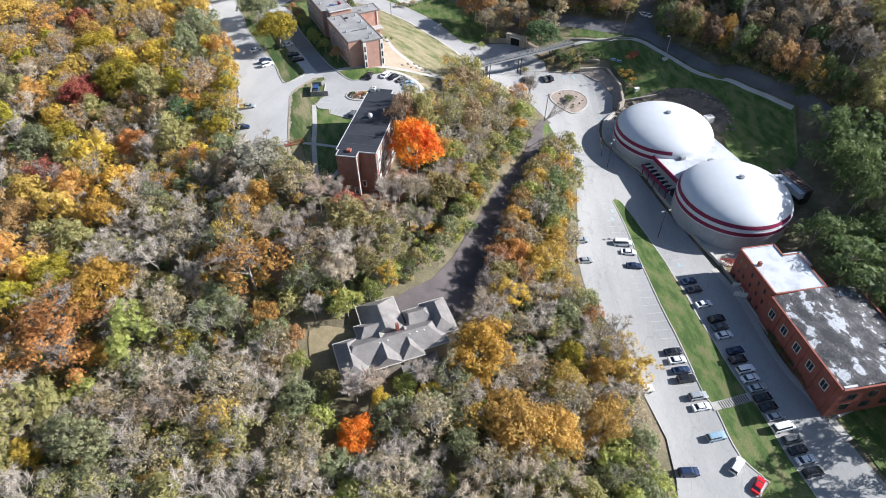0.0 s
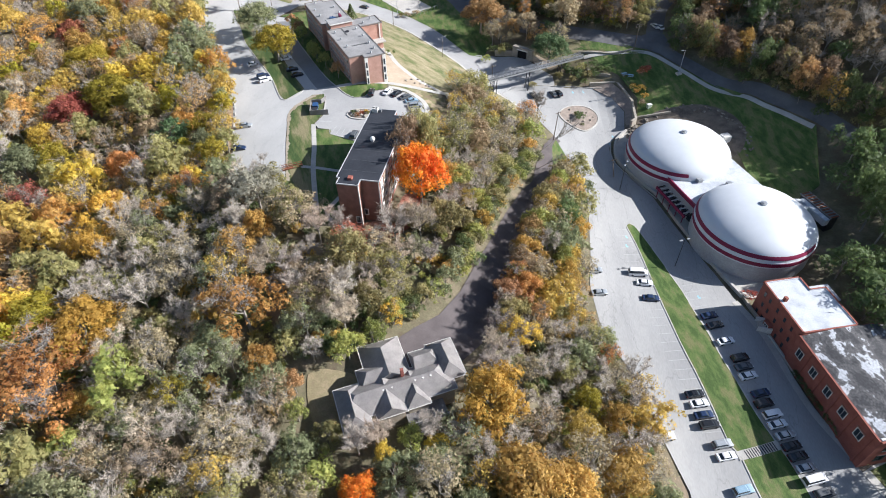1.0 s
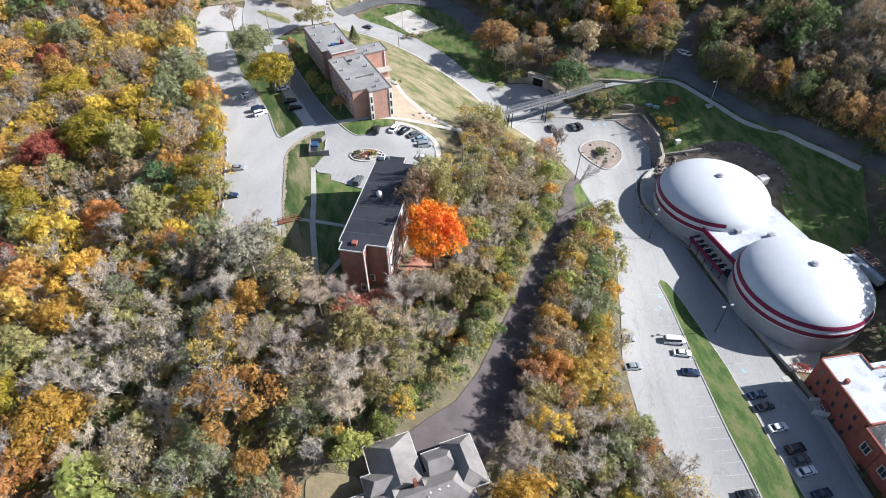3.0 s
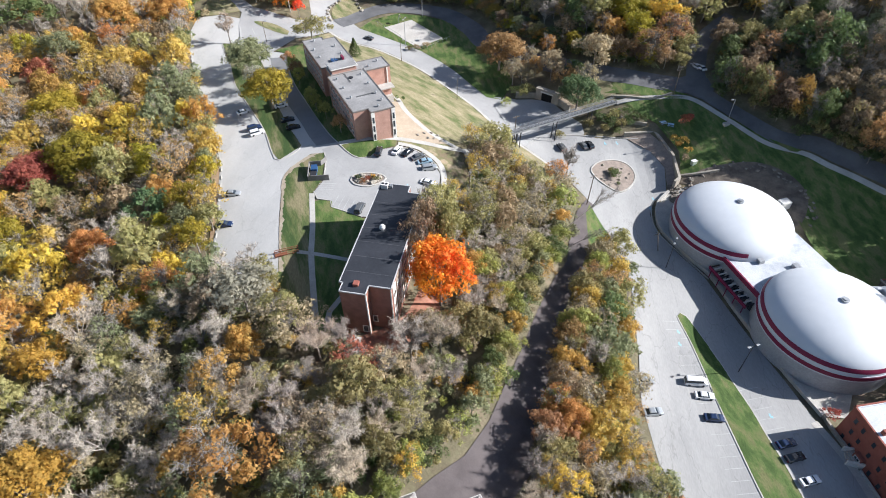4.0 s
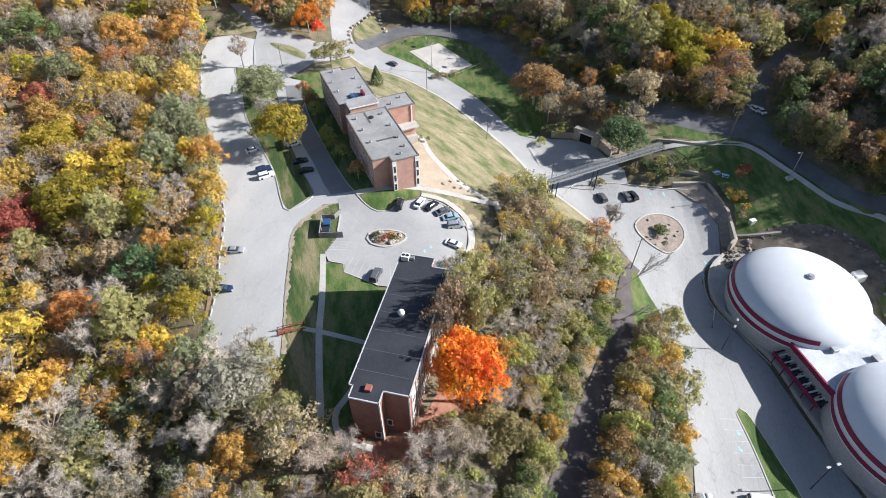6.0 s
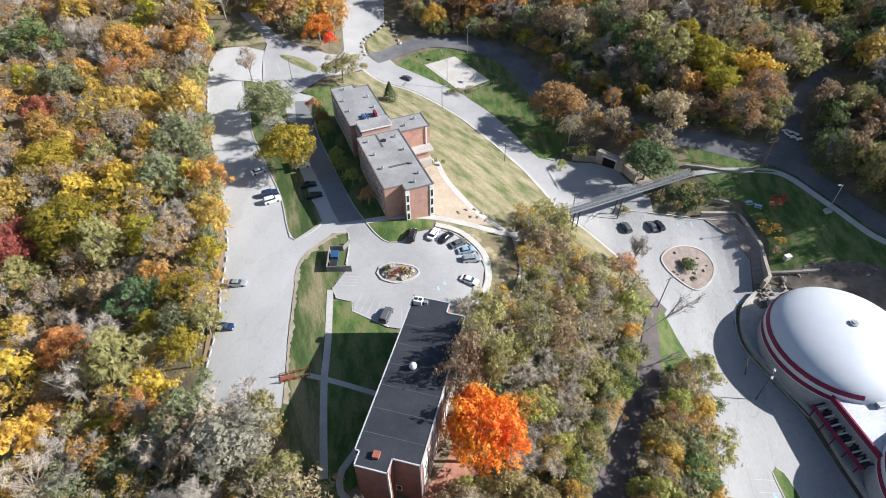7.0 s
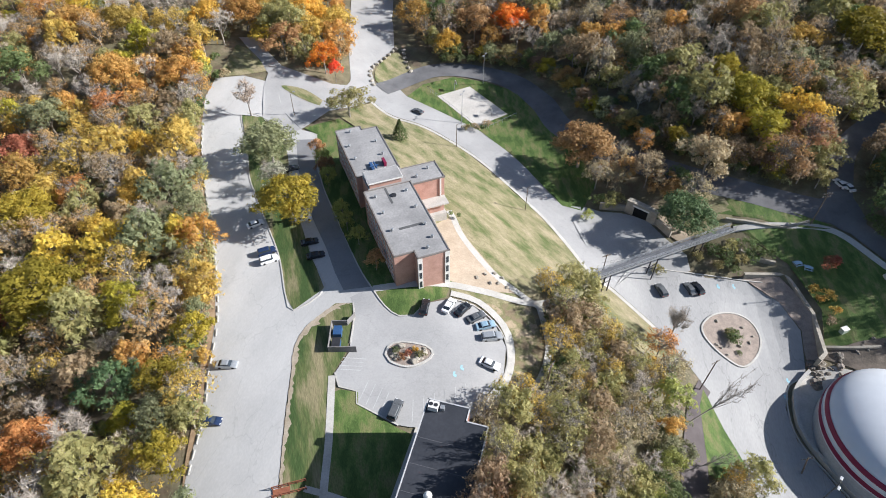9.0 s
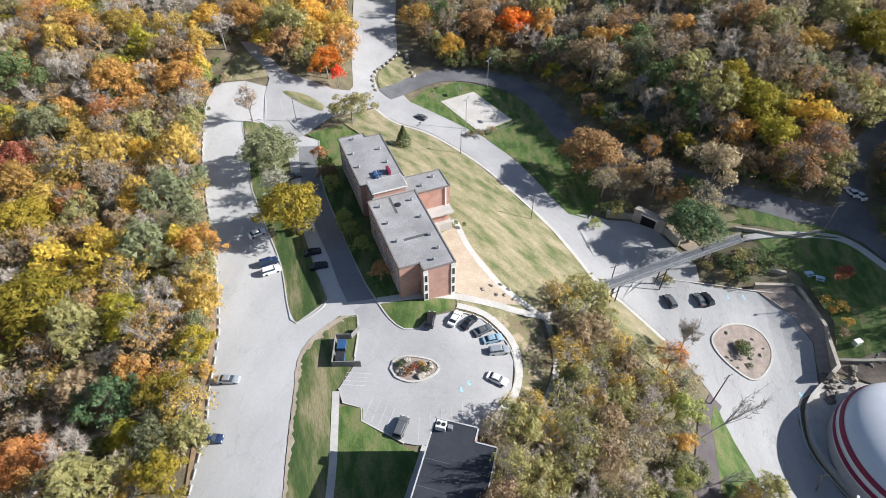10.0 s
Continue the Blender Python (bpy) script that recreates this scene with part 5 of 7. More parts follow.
# ---- planted islands ----
def planted_island(name, pts, label, shrubs):
    pts = smooth(pts, True, 1.2)
    cx, cy = sum(p[0] for p in pts) / len(pts), sum(p[1] for p in pts) / len(pts)
    sheet(name, pts, 0.24, GRAVEL, label, "planter", step=1.5)
    kerb(pts, True, wide=0.45, high=0.38)
    return cx, cy


planted_island("planter_bed", [(-42.8, 189.8), (-40.2, 191.3), (-34.6, 190.9), (-32.8, 189.0), (-34.5, 186.6), (-37.9, 185.0), (-41.7, 185.9), (-43.1, 187.7)], "gravel planting bed with a concrete rim", 0)
planted_island("loop_island", [(34.4, 216.4), (38.2, 220.9), (44.1, 222.7), (48.2, 221.1), (49.8, 216.5), (47.9, 210.8), (43.1, 206.1), (38.5, 208.2), (35.0, 212.3)], "reddish gravel island in the turning loop", 0)
rng = random.Random(5)
for k in range(22):
    x, y = rng.uniform(-41.7, -34.3), rng.uniform(186.3, 190.3)
    r = part("boulder", lump(rng.uniform(0.3, 0.8), 1.2, 0.9, 0.8, k, 2, 0.5), STONE)
    r.matrix_basis = pose(x, y, height(x, y) + 0.4, 0, 0, rng.uniform(0, 360))
    tagged(r, "pale rounded boulder in the planting bed", "boulder", "boulders in the bed")
for k in range(9):
    a, q = rng.uniform(0, 6.28), rng.uniform(2, 6.5)
    x, y = 42.0 + q * math.cos(a), 214.2 + q * math.sin(a) * 0.9
    r = part("boulder", lump(rng.uniform(0.3, 0.55), 1.2, 0.9, 0.8, k + 40, 2, 0.5), STONE)
    r.matrix_basis = pose(x, y, height(x, y) + 0.4, 0, 0, rng.uniform(0, 360))
    tagged(r, "dark boulder on the gravel island", "boulder", "boulders on the island")
for k in range(7):
    x, y = ((-18.6, 215.4), (-19.5, 213.1), (-21.5, 212.6), (-23.0, 215.4), (-20.6, 216.5), (-17.3, 212.4), (-24.9, 213.4))[k]
    r = part("boulder", lump(0.5, 1.2, 0.9, 0.7, k + 60, 2, 0.5), STONE)
    r.matrix_basis = pose(x, y, height(x, y) + 0.3, 0, 0, 50 * k)
    tagged(r, "pale boulder on the bare bank", "boulder", "boulders on the bank")
# stones edging the road junction
for k, (x, y) in enumerate(smooth([(-71.6, 311.8), (-74.0, 317.4), (-74.0, 323.5), (-70.7, 330.7), (-67.6, 337.9)], step=2.1) + smooth([(-59.5, 325.8), (-62.4, 330.8), (-64.3, 337.9)], step=2.4)):
    r = part("boulder", lump(0.8, 1.2, 0.9, 0.7, k + 80, 2, 0.5), STONE)
    r.matrix_basis = pose(x, y, height(x, y) + 0.3, 0, 0, 70 * k)
    tagged(r, "pale edging stone beside the road", "boulder", "stones along the road")
sheet("grass_junction", smooth([(-70.3, 314.4), (-72.7, 323.6), (-67.2, 335.9), (-60.5, 328.9), (-56.6, 325.3), (-63.5, 319.8)], True), 0.1, GRASS_DRY, "dry grass mound at the junction", "lawn")

# ---- bin enclosure ----
en = thing("bin_enclosure", pose(-53.4, 190.0, height(-53.4, 190.0), 0, 0, 8), "brown timber bin enclosure with open gates", "bin enclosure")
for n_, a in (("back_panel", (-2.6, -2.45, -3.0, 4.2, -0.3, 2.0)), ("side_panel", (-2.6, 0.8, 4.1, 4.25, -0.3, 2.0)), ("side_panel", (-2.6, 3.6, -3.15, -3.0, -0.3, 2.0))):
    part(n_, boxed(*a), DECK, en)
gt = part("gate", boxed(0, 2.8, -0.06, 0.06, 0.1, 1.9), DECK, en)
gt.matrix_basis = pose(0.9, 4.2, 0, 0, 0, 55)
for k, y in enumerate((-1.4, 1.9)):
    bn = thing("dumpster", pose(-53.4, 190.0, height(-53.4, 190.0), 0, 0, 8) @ pose(-1.0, y, 0.1), "blue steel dumpster in the enclosure", "dumpster", "dumpsters")
    bm = prism([(-0.9, -1.2), (0.9, -1.2), (0.9, 1.2), (-0.9, 1.2)], 0, 1.3)
    part("bin", bm, BLUE_STEEL, bn)
    part("lid", boxed(-0.95, 0.95, -1.25, 1.25, 1.3, 1.42, 0.03), BLUE_STEEL if k else STEEL_DARK, bn, "dark lid")

# ---- fence and steps at the end of the cross path, picnic table ----
fn = thing("rail_fence", pose(-57.2, 154.1, height(-54.5, 155.3), 0, 0, 22), "reddish timber stair rail on the bank", "fence")
for s in (0, 1.6):
    for k in range(5):
        part("post", boxed(k * 1.5 - 0.07, k * 1.5 + 0.07, s - 0.07, s + 0.07, -0.8, 1.2), BARN_WOOD, fn)
    for z in (0.5, 1.1):
        part("rail", boxed(-0.1, 6.1, s - 0.05, s + 0.05, z - 0.07, z + 0.07), BARN_WOOD, fn)
part("tread_deck", boxed(0, 6, 0.1, 1.5, 0.0, 0.12), BARN_WOOD, fn)
pt = thing("picnic_table", pose(-34.5, 131.5, height(-34.5, 131.5) + 0.15, 0, 0, -8), "brown wooden picnic table on the path", "picnic table")
part("tabletop", boxed(-1, 1, -0.4, 0.4, 0.7, 0.76), BARN_WOOD, pt)
for s in (-1, 1):
    part("bench", boxed(-1, 1, s * 0.75 - 0.14, s * 0.75 + 0.14, 0.42, 0.47), BARN_WOOD, pt)
    part("leg", boxed(s * 0.8 - 0.05, s * 0.8 + 0.05, -0.8, 0.8, 0, 0.7), BARN_WOOD, pt)

# ---- lamp posts and poles ----
def lamp_post(x, y, h, heads=1, turn=0.0, mat=None, foot=False):
    z = height(x, y)
    p = thing("lamp_post", pose(x, y, z, 0, 0, turn), "tall lamp post with flat lamp heads over the parking", "lamp post", "lamp posts")
    part("pole", tube(bmesh.new(), (0, 0, -0.5), (0, 0, h), 0.13, 0.09), mat or STEEL_DARK, p)
    if foot:
        part("foot", boxed(-1.0, 1.0, -0.8, 0.8, -0.5, 0.7, 0.1), CONCRETE, p, "concrete footing")
    for k in range(heads):
        s = 1 - 2 * k
        part("arm", tube(bmesh.new(), (0, 0, h - 0.2), (s * 1.0, 0, h), 0.05), mat or STEEL_DARK, p)
        part("lamp_head", boxed(s * 0.8, s * 1.7, -0.25, 0.25, h - 0.05, h + 0.15, 0.04), METAL, p, "grey lamp head")


lamp_post(61.5, 138.4, 11.0, 2, 20)
lamp_post(51.1, 173.8, 11.0, 2, 60)
lamp_post(-12.8, 250.5, 9.0, 1, 20, POLE_WOOD)
lamp_post(-36.6, 279.3, 9.0, 1, 20, POLE_WOOD)
lamp_post(82.0, 231.5, 10.0, 1, 200, METAL, True)
lamp_post(-30.5, 321.4, 12.0, 2, 70, METAL)
lamp_post(-36.4, 296.1, 12.0, 2, 70, METAL)
lamp_post(-93.4, 283.8, 9.0, 1, 10, POLE_WOOD)


def utility_pole(x, y, h, turn, arms=1, lean=0.0):
    z = height(x, y)
    p = thing("utility_pole", pose(x, y, z, 0, lean, turn), "weathered timber utility pole with cross-arm", "utility pole", "utility poles")
    part("pole", tube(bmesh.new(), (0, 0, -1), (0, 0, h), 0.17, 0.12), POLE_WOOD, p)
    for k in range(arms):
        part("cross_arm", boxed(-1.3, 1.3, -0.07, 0.07, h - 0.6 - k, h - 0.42 - k), POLE_WOOD, p)
        for q in (-1.1, -0.4, 0.4, 1.1):
            part("insulator", tube(bmesh.new(), (q, 0, h - 0.42 - k), (q, 0, h - 0.15 - k), 0.06), STEM, p)


utility_pole(7.8, 224.9, 11.0, 30)
utility_pole(67.5, 249.1, 11.5, 15, 2)
utility_pole(50.2, 180.6, 8.0, 10, 1, -14)
utility_pole(30.1, 196.9, 11.5, 35, 1, 3)
utility_pole(-7.9, 184.4, 11.0, 60, 2)
def cable(points, r):
    """One continuous thin cable through the points."""
    bm = bmesh.new()
    rings = [[bm.verts.new((x, y + r * math.cos(a), z + r * math.sin(a))) for a in (0.5, 2.6, 4.7)] for x, y, z in points]
    for a, b in zip(rings, rings[1:]):
        for k in range(3):
            bm.faces.new((a[k], a[(k + 1) % 3], b[(k + 1) % 3], b[k]))
    return bm


wires = thing("overhead_wires", pose(67.5, 249.1, height(67.5, 249.1) + 11), "thin dark overhead wires", "wires")
for q in (-1.1, -0.4, 0.4, 1.1):
    part("wire", cable([(86.3 * t + q * 0.4, 25.5 * t + q * 1.1, 11.1 * t - 4 * t * (1 - t)) for t in np.linspace(0, 1, 13)], 0.02), STEEL_DARK, wires)
    part("wire", cable([(q * 0.9 - 59.6 * t, -24.3 * t, -9.5 * t - 6 * t * (1 - t) + 0.4) for t in np.linspace(0, 1, 11)], 0.02), STEEL_DARK, wires)

# ---- court furniture ----
for x, y, a in ((-41.1, 316.2, 118), (-25.9, 302.3, -62)):
    hp = thing("basketball_hoop", pose(x, y, height(x, y), 0, 0, a), "basketball hoop with white backboard on a post", "hoop", "hoops at the court")
    part("post", tube(bmesh.new(), (0, 0, -0.3), (0, 0, 3.2), 0.09), METAL, hp)
    part("backboard", boxed(-0.9, 0.9, -0.5, -0.44, 2.9, 4.0), TRIM, hp, "white backboard")
    part("arm", tube(bmesh.new(), (0, 0, 3.1), (0, -0.45, 3.4), 0.05), METAL, hp)
ff = thing("court_fence", pose(0, 0, 0), "low post-and-mesh fence beside the court", "fence")
line = [(-17.0, 302.6), (-26.6, 294.0), (-31.0, 294.3), (-47.2, 311.2), (-51.4, 314.6)]
for (xa, ya), (xb, yb) in zip(line, line[1:]):
    n = 6
    for k in range(n):
        x, y = xa + (xb - xa) * k / n, ya + (yb - ya) * k / n
        part("post", tube(bmesh.new(), (x, y, height(x, y) - 0.3), (x, y, height(x, y) + 1.5), 0.05), METAL, ff)
    bm = tube(bmesh.new(), (xa, ya, height(xa, ya) + 1.45), (xb, yb, height(xb, yb) + 1.45), 0.04)
    part("rail", bm, METAL, ff)

# ---- painted markings ----
def stripe(pts, wide, mat, label, name="road_marking"):
    v, f = draped(ribbon(pts, wide / 2), 0.095, 4.0)
    ob = new(name, mesh_from(name, v, f, mat))
    return tagged(ob, label, "road marking", kind="structure")


for k in range(13):
    c = Vector((63.9, 79.4)).lerp(Vector((70.8, 81.4)), k / 12)
    v, f = draped(ribbon([(c.x - 0.35, c.y + 0.95), (c.x + 0.35, c.y - 0.95)], 0.15), 0.3, 2.0)
    tagged(new("road_marking", mesh_from("road_marking", v, f, STEEL_DARK)), "dark crossing bar on pale concrete", "road marking", kind="structure")
for k in range(6):
    a = Vector((-46.2, 175.3)).lerp(Vector((-38.2, 171.6)), k / 5)
    stripe([(a.x, a.y), (a.x + 0.9, a.y + 5.2)], 0.14, PAINT_WHITE, "white parking bay line")
for k in range(6):
    a = Vector((-34.7, 172.1)).lerp(Vector((-24.4, 177.7)), k / 5)
    stripe([(a.x, a.y), (a.x - 0.6, a.y + 5.0)], 0.14, PAINT_WHITE, "white parking bay line")
for k in range(4):
    a = Vector((-52.5, 182.4)).lerp(Vector((-52.1, 185.5)), k / 3)
    stripe([(a.x, a.y), (a.x + 5, a.y + 0.4)], 0.14, PAINT_WHITE, "white parking bay line")
for k in range(27):
    y = 153.8 - k * 2.75
    x = np.interp(y, [62.6, 66.4, 72.0, 81.5, 90.5, 99.8, 112.8, 125.7, 135.4, 147.2, 155.6], [68.1, 65.0, 63.6, 61.0, 59.3, 57.6, 55.2, 53.8, 53.0, 51.6, 50.1]) - 0.3
    stripe([(x, y), (x - 5.0, y - 0.6)], 0.13, PAINT_WHITE, "white parking bay line")
    y2 = 132.8 - k * 2.75
    if y2 > 59.0:
        x2 = np.interp(y2, [57.6, 66.8, 73.6, 83.7, 90.0, 98.6, 106.2, 113.8, 127.0, 134.2], [78.8, 75.9, 74.3, 71.0, 68.9, 66.9, 64.9, 63.6, 61.2, 59.4]) + 0.3
        stripe([(x2, y2), (x2 + 4.9, y2 + 1.2)], 0.13, PAINT_WHITE, "white parking bay line")
for x, y in ((49.1, 150.2), (48.4, 146.1), (53.5, 203.8), (51.7, 199.1), (41.2, 230.5), (45.5, 231.0), (-26.1, 186.5), (-27.5, 184.6), (65.1, 125.8)):
    bm_pts = smooth([(x - 0.3, y - 0.4), (x + 0.35, y - 0.65), (x + 0.5, y), (x + 0.05, y + 0.2), (x + 0.15, y + 0.8), (x - 0.35, y + 0.7)], True, 0.4)
    v, f = draped(bm_pts, 0.1, 2.0)
    tagged(new("road_marking", mesh_from("road_marking", v, f, PAINT_BLUE)), "faded pale-blue accessible bay symbol", "road marking", kind="structure")
for k in range(5):
    stripe([(10.5 + k * 1.5, 227.5 + k * 1.1), (11.5 + k * 1.5, 225.9 + k * 1.1)], 0.5, PAINT_WHITE, "white zebra crossing bar")


# ---- cars ----
def car_proto(kind):
    """One car, nose along +x, as a thing with its parts."""
    length, wide, high, hood, cab0, cab1, deck_h = {
        "sedan": (4.7, 1.82, 1.45, 0.92, -1.75, 1.05, 0.95), "suv": (4.7, 1.92, 1.75, 1.08, -2.25, 0.95, 1.1),
        "van": (5.6, 2.0, 2.2, 1.25, -2.75, 1.75, 1.2), "pickup": (5.6, 1.95, 1.85, 1.1, -0.7, 1.2, 1.05)}[kind]
    c = thing("car", pose(0, 0, 0), "parked car", "car")
    h, w = length / 2, wide / 2
    bm = bmesh.new()
    prof = [(-h, 0.35), (-h, deck_h - 0.1), (-h + 0.15, deck_h), (cab1 + 0.3, hood + 0.04), (h - 0.25, hood - 0.16), (h, hood - 0.34), (h, 0.35), (h - 0.3, 0.22), (-h + 0.3, 0.22)]
    rings = []
    for s, k in ((-1, 0.96), (-0.93, 1.0), (0.93, 1.0), (1, 0.96)):
        rings.append([bm.verts.new((x * (0.985 if abs(s) == 1 else 1), s * w, z if abs(s) < 1 else 0.22 + (z - 0.22) * k)) for x, z in prof])
    n = len(prof)
    for r0, r1 in zip(rings, rings[1:]):
        for i in range(n):
            bm.faces.new((r0[i], r0[(i + 1) % n], r1[(i + 1) % n], r1[i]))
    bm.faces.new(rings[0])
    bm.faces.new(rings[-1][::-1])
    if kind == "pickup":
        box(bm, -h + 0.1, cab0, -w + 0.02, -w + 0.12, deck_h, deck_h + 0.25)
        box(bm, -h + 0.1, cab0, w - 0.12, w - 0.02, deck_h, deck_h + 0.25)
    part("body", bm, CAR_PAINT["white"], c)

    def slab(z0, z1, f0, f1, b0, b1, w0, w1):
        s = bmesh.new()
        q = [(b0, -w0, z0), (f0, -w0, z0), (f0, w0, z0), (b0, w0, z0), (b1, -w1, z1), (f1, -w1, z1), (f1, w1, z1), (b1, w1, z1)]
        v = [s.verts.new(p) for p in q]
        for f in ((0, 1, 5, 4), (1, 2, 6, 5), (2, 3, 7, 6), (3, 0, 4, 7), (4, 5, 6, 7), (3, 2, 1, 0)):
            s.faces.new([v[i] for i in f])
        return s
    sl = 0.7 if kind in ("sedan", "pickup") else 0.45
    rear = 0.75 if kind == "sedan" else 0.25
    z0, z1 = deck_h - 0.06, high - 0.08
    part("window_band", slab(z0, z1, cab1 + 0.1, cab1 - sl, cab0 - 0.1, cab0 + rear, w - 0.08, w - 0.24), GLASS, c, "dark car windows")
    part("roof", slab(z1 - 0.02, high, cab1 - sl + 0.12, cab1 - sl - 0.15, cab0 + rear - 0.12, cab0 + rear + 0.15, w - 0.2, w - 0.3), CAR_PAINT["white"], c)
    for x in (-h * 0.62, h * 0.62):
        for s in (-1, 1):
            part("wheel", tube(bmesh.new(), (x, s * (w - 0.2), 0.33), (x, s * (w + 0.02), 0.33), 0.33, sides=14), TYRE, c)
    for s in (-1, 1):
        part("headlight", boxed(h - 0.14, h + 0.01, s * (w - 0.35) - 0.18, s * (w - 0.35) + 0.18, hood - 0.36, hood - 0.2), LAMP_CLEAR, c)
        part("tail_light", boxed(-h - 0.01, -h + 0.1, s * (w - 0.25) - 0.15, s * (w - 0.25) + 0.15, deck_h - 0.3, deck_h - 0.12), LAMP_RED, c)
    for ob in c.children:
        if ob.name.split(".")[0] in ("body", "roof"):
            ob.material_slots[0].link = "OBJECT"
    return c


PROTO = {}


def car(x, y, turn, colour, kind="sedan"):
    m = pose(x, y, height(x, y) + 0.08, 0, 0, turn)
    if kind not in PROTO:
        PROTO[kind] = car_proto(kind)
        c = PROTO[kind]
        c.matrix_basis = m
    else:
        c = copy_thing(PROTO[kind], m)
    for ob in c.children:
        if ob.name.split(".")[0] in ("body", "roof"):
            ob.material_slots[0].link = "OBJECT"
            ob.material_slots[0].material = CAR_PAINT[colour]
    word = {"blue": "pale blue"}.get(colour, colour)
    tagged(c, f"{word} {'passenger van' if kind == 'van' else 'SUV' if kind == 'suv' else kind} parked on the asphalt", {"van": "van", "pickup": "pickup"}.get(kind, "car"), "parked vehicles")


for x, y, a, c, k in ((36.2, 124.4, 8, "silver", "sedan"), (36.0, 132.9, 5, "silver", "sedan"), (49.5, 134.5, -2, "white", "van"), (50.6, 130.6, -4, "white", "sedan"), (51.1, 124.5, -3, "navy", "sedan"),
                      (55.5, 94.1, 10, "black", "sedan"), (56.0, 91.6, 10, "white", "sedan"), (56.4, 88.7, 10, "navy", "sedan"), (57.1, 86.3, 10, "black", "suv"), (58.9, 81.6, 12, "silver", "suv"),
                      (59.0, 78.7, 12, "white", "sedan"), (60.4, 71.0, 15, "blue", "suv"), (63.2, 64.1, 48, "white", "suv"), (66.6, 59.8, 50, "red", "sedan"), (45.2, 82.5, 10, "white", "pickup"),
                      (51.5, 61.9, 5, "navy", "suv")):
    car(x, y, a, c, k)
lane = [("navy", "sedan"), ("black", "sedan"), ("white", "sedan"), ("black", "suv"), ("grey", "sedan"), ("white", "sedan"), ("navy", "sedan"), ("black", "suv"), ("white", "suv"), ("white", "sedan"),
        ("silver", "sedan"), ("black", "sedan"), ("black", "sedan"), ("silver", "sedan"), ("white", "van"), ("grey", "suv"), ("black", "sedan"), ("white", "sedan"), ("black", "suv")]
spots_e = [(65.6, 118.4), (66.2, 115.0), (67.4, 109.7), (69.6, 104.7), (69.8, 102.1), (70.1, 99.5), (71.6, 94.6), (71.4, 91.8), (72.5, 89.0), (72.9, 86.5), (73.8, 83.9), (74.5, 81.4), (75.1, 79.0), (75.9, 76.4), (76.9, 73.7), (77.9, 70.9), (78.4, 68.3), (79.3, 66.0), (79.8, 63.1)]
for (x, y), (c, k) in zip(spots_e, lane):
    car(x, y, 15, c, k)
for x, y, a, c, k in ((-77.0, 181.5, 5, "silver", "sedan"), (-75.3, 168.2, 2, "navy", "sedan"), (-86.7, 226.5, 38, "white", "sedan"), (-80.0, 216.5, 32, "navy", "suv"), (-78.4, 213.6, 32, "white", "suv"),
                      (-73.8, 229.1, 26, "white", "sedan"), (-69.5, 220.4, 24, "black", "sedan"), (-66.5, 215.6, 24, "black", "sedan"), (-83.8, 250.8, 30, "grey", "sedan"),
                      (-36.2, 200.8, 88, "black", "suv"), (-30.7, 202.4, 70, "white", "sedan"), (-27.4, 202.0, 55, "black", "sedan"), (-24.1, 200.5, 38, "grey", "sedan"), (-21.8, 198.6, 22, "blue", "sedan"),
                      (-20.2, 195.8, 15, "silver", "suv"), (-20.2, 188.4, -20, "white", "sedan"), (-38.4, 174.0, 78, "grey", "suv"),
                      (25.0, 226.5, 110, "grey", "suv"), (33.0, 228.3, 112, "grey", "sedan"), (35.1, 228.7, 112, "black", "suv"), (78.3, 263.0, 110, "white", "sedan"), (80.1, 261.9, 110, "white", "sedan"),
                      (-52.7, 298.2, 155, "grey", "sedan")):
    car(x, y, a, c, k)

# ---- small things on the upper lawn ----
ub = thing("utility_box", pose(68.7, 217.0, height(68.7, 217.0), 0, 0, 25), "pale green metal utility box on the lawn", "utility box")
part("casing", boxed(-0.9, 0.9, -0.6, 0.6, -0.2, 1.3, 0.06), material("pale_green_paint", (0.36, 0.42, 0.33), None, 0.8, 5.0), ub)
part("lid", boxed(-0.97, 0.97, -0.67, 0.67, 1.3, 1.42, 0.04), TRIM, ub)
for x, y, a in ((62.2, 237.0, 20), (64.5, 235.5, -15)):
    pt = thing("picnic_table", pose(x, y, height(x, y) + 0.1, 0, 0, a), "pale blue picnic table on the lawn", "picnic table", "lawn tables")
    blue = bpy.data.materials.get("pale_blue_plastic") or material("pale_blue_plastic", (0.36, 0.52, 0.62), (0.42, 0.58, 0.66), 0.8, 5.0, rough=0.5)
    part("tabletop", boxed(-1.1, 1.1, -0.5, 0.5, 0.7, 0.77, 0.02), blue, pt)
    for s in (-1, 1):
        part("bench", boxed(-1.1, 1.1, s * 0.85 - 0.16, s * 0.85 + 0.16, 0.42, 0.48), blue, pt)
        part("leg", boxed(s * 0.8 - 0.05, s * 0.8 + 0.05, -0.9, 0.9, 0, 0.7), METAL, pt)
bn = thing("bench", pose(88.3, 252.8, height(88.3, 252.8) + 0.1, 0, 0, -20), "pale bench beside the lane", "bench")
part("seat", boxed(-1.2, 1.2, -0.25, 0.25, 0.42, 0.5), TRIM, bn)
part("backrest", boxed(-1.2, 1.2, 0.22, 0.3, 0.5, 0.95), TRIM, bn)
for s in (-1, 1):
    part("leg", boxed(s * 1.0 - 0.05, s * 1.0 + 0.05, -0.22, 0.28, 0, 0.42), METAL, bn)
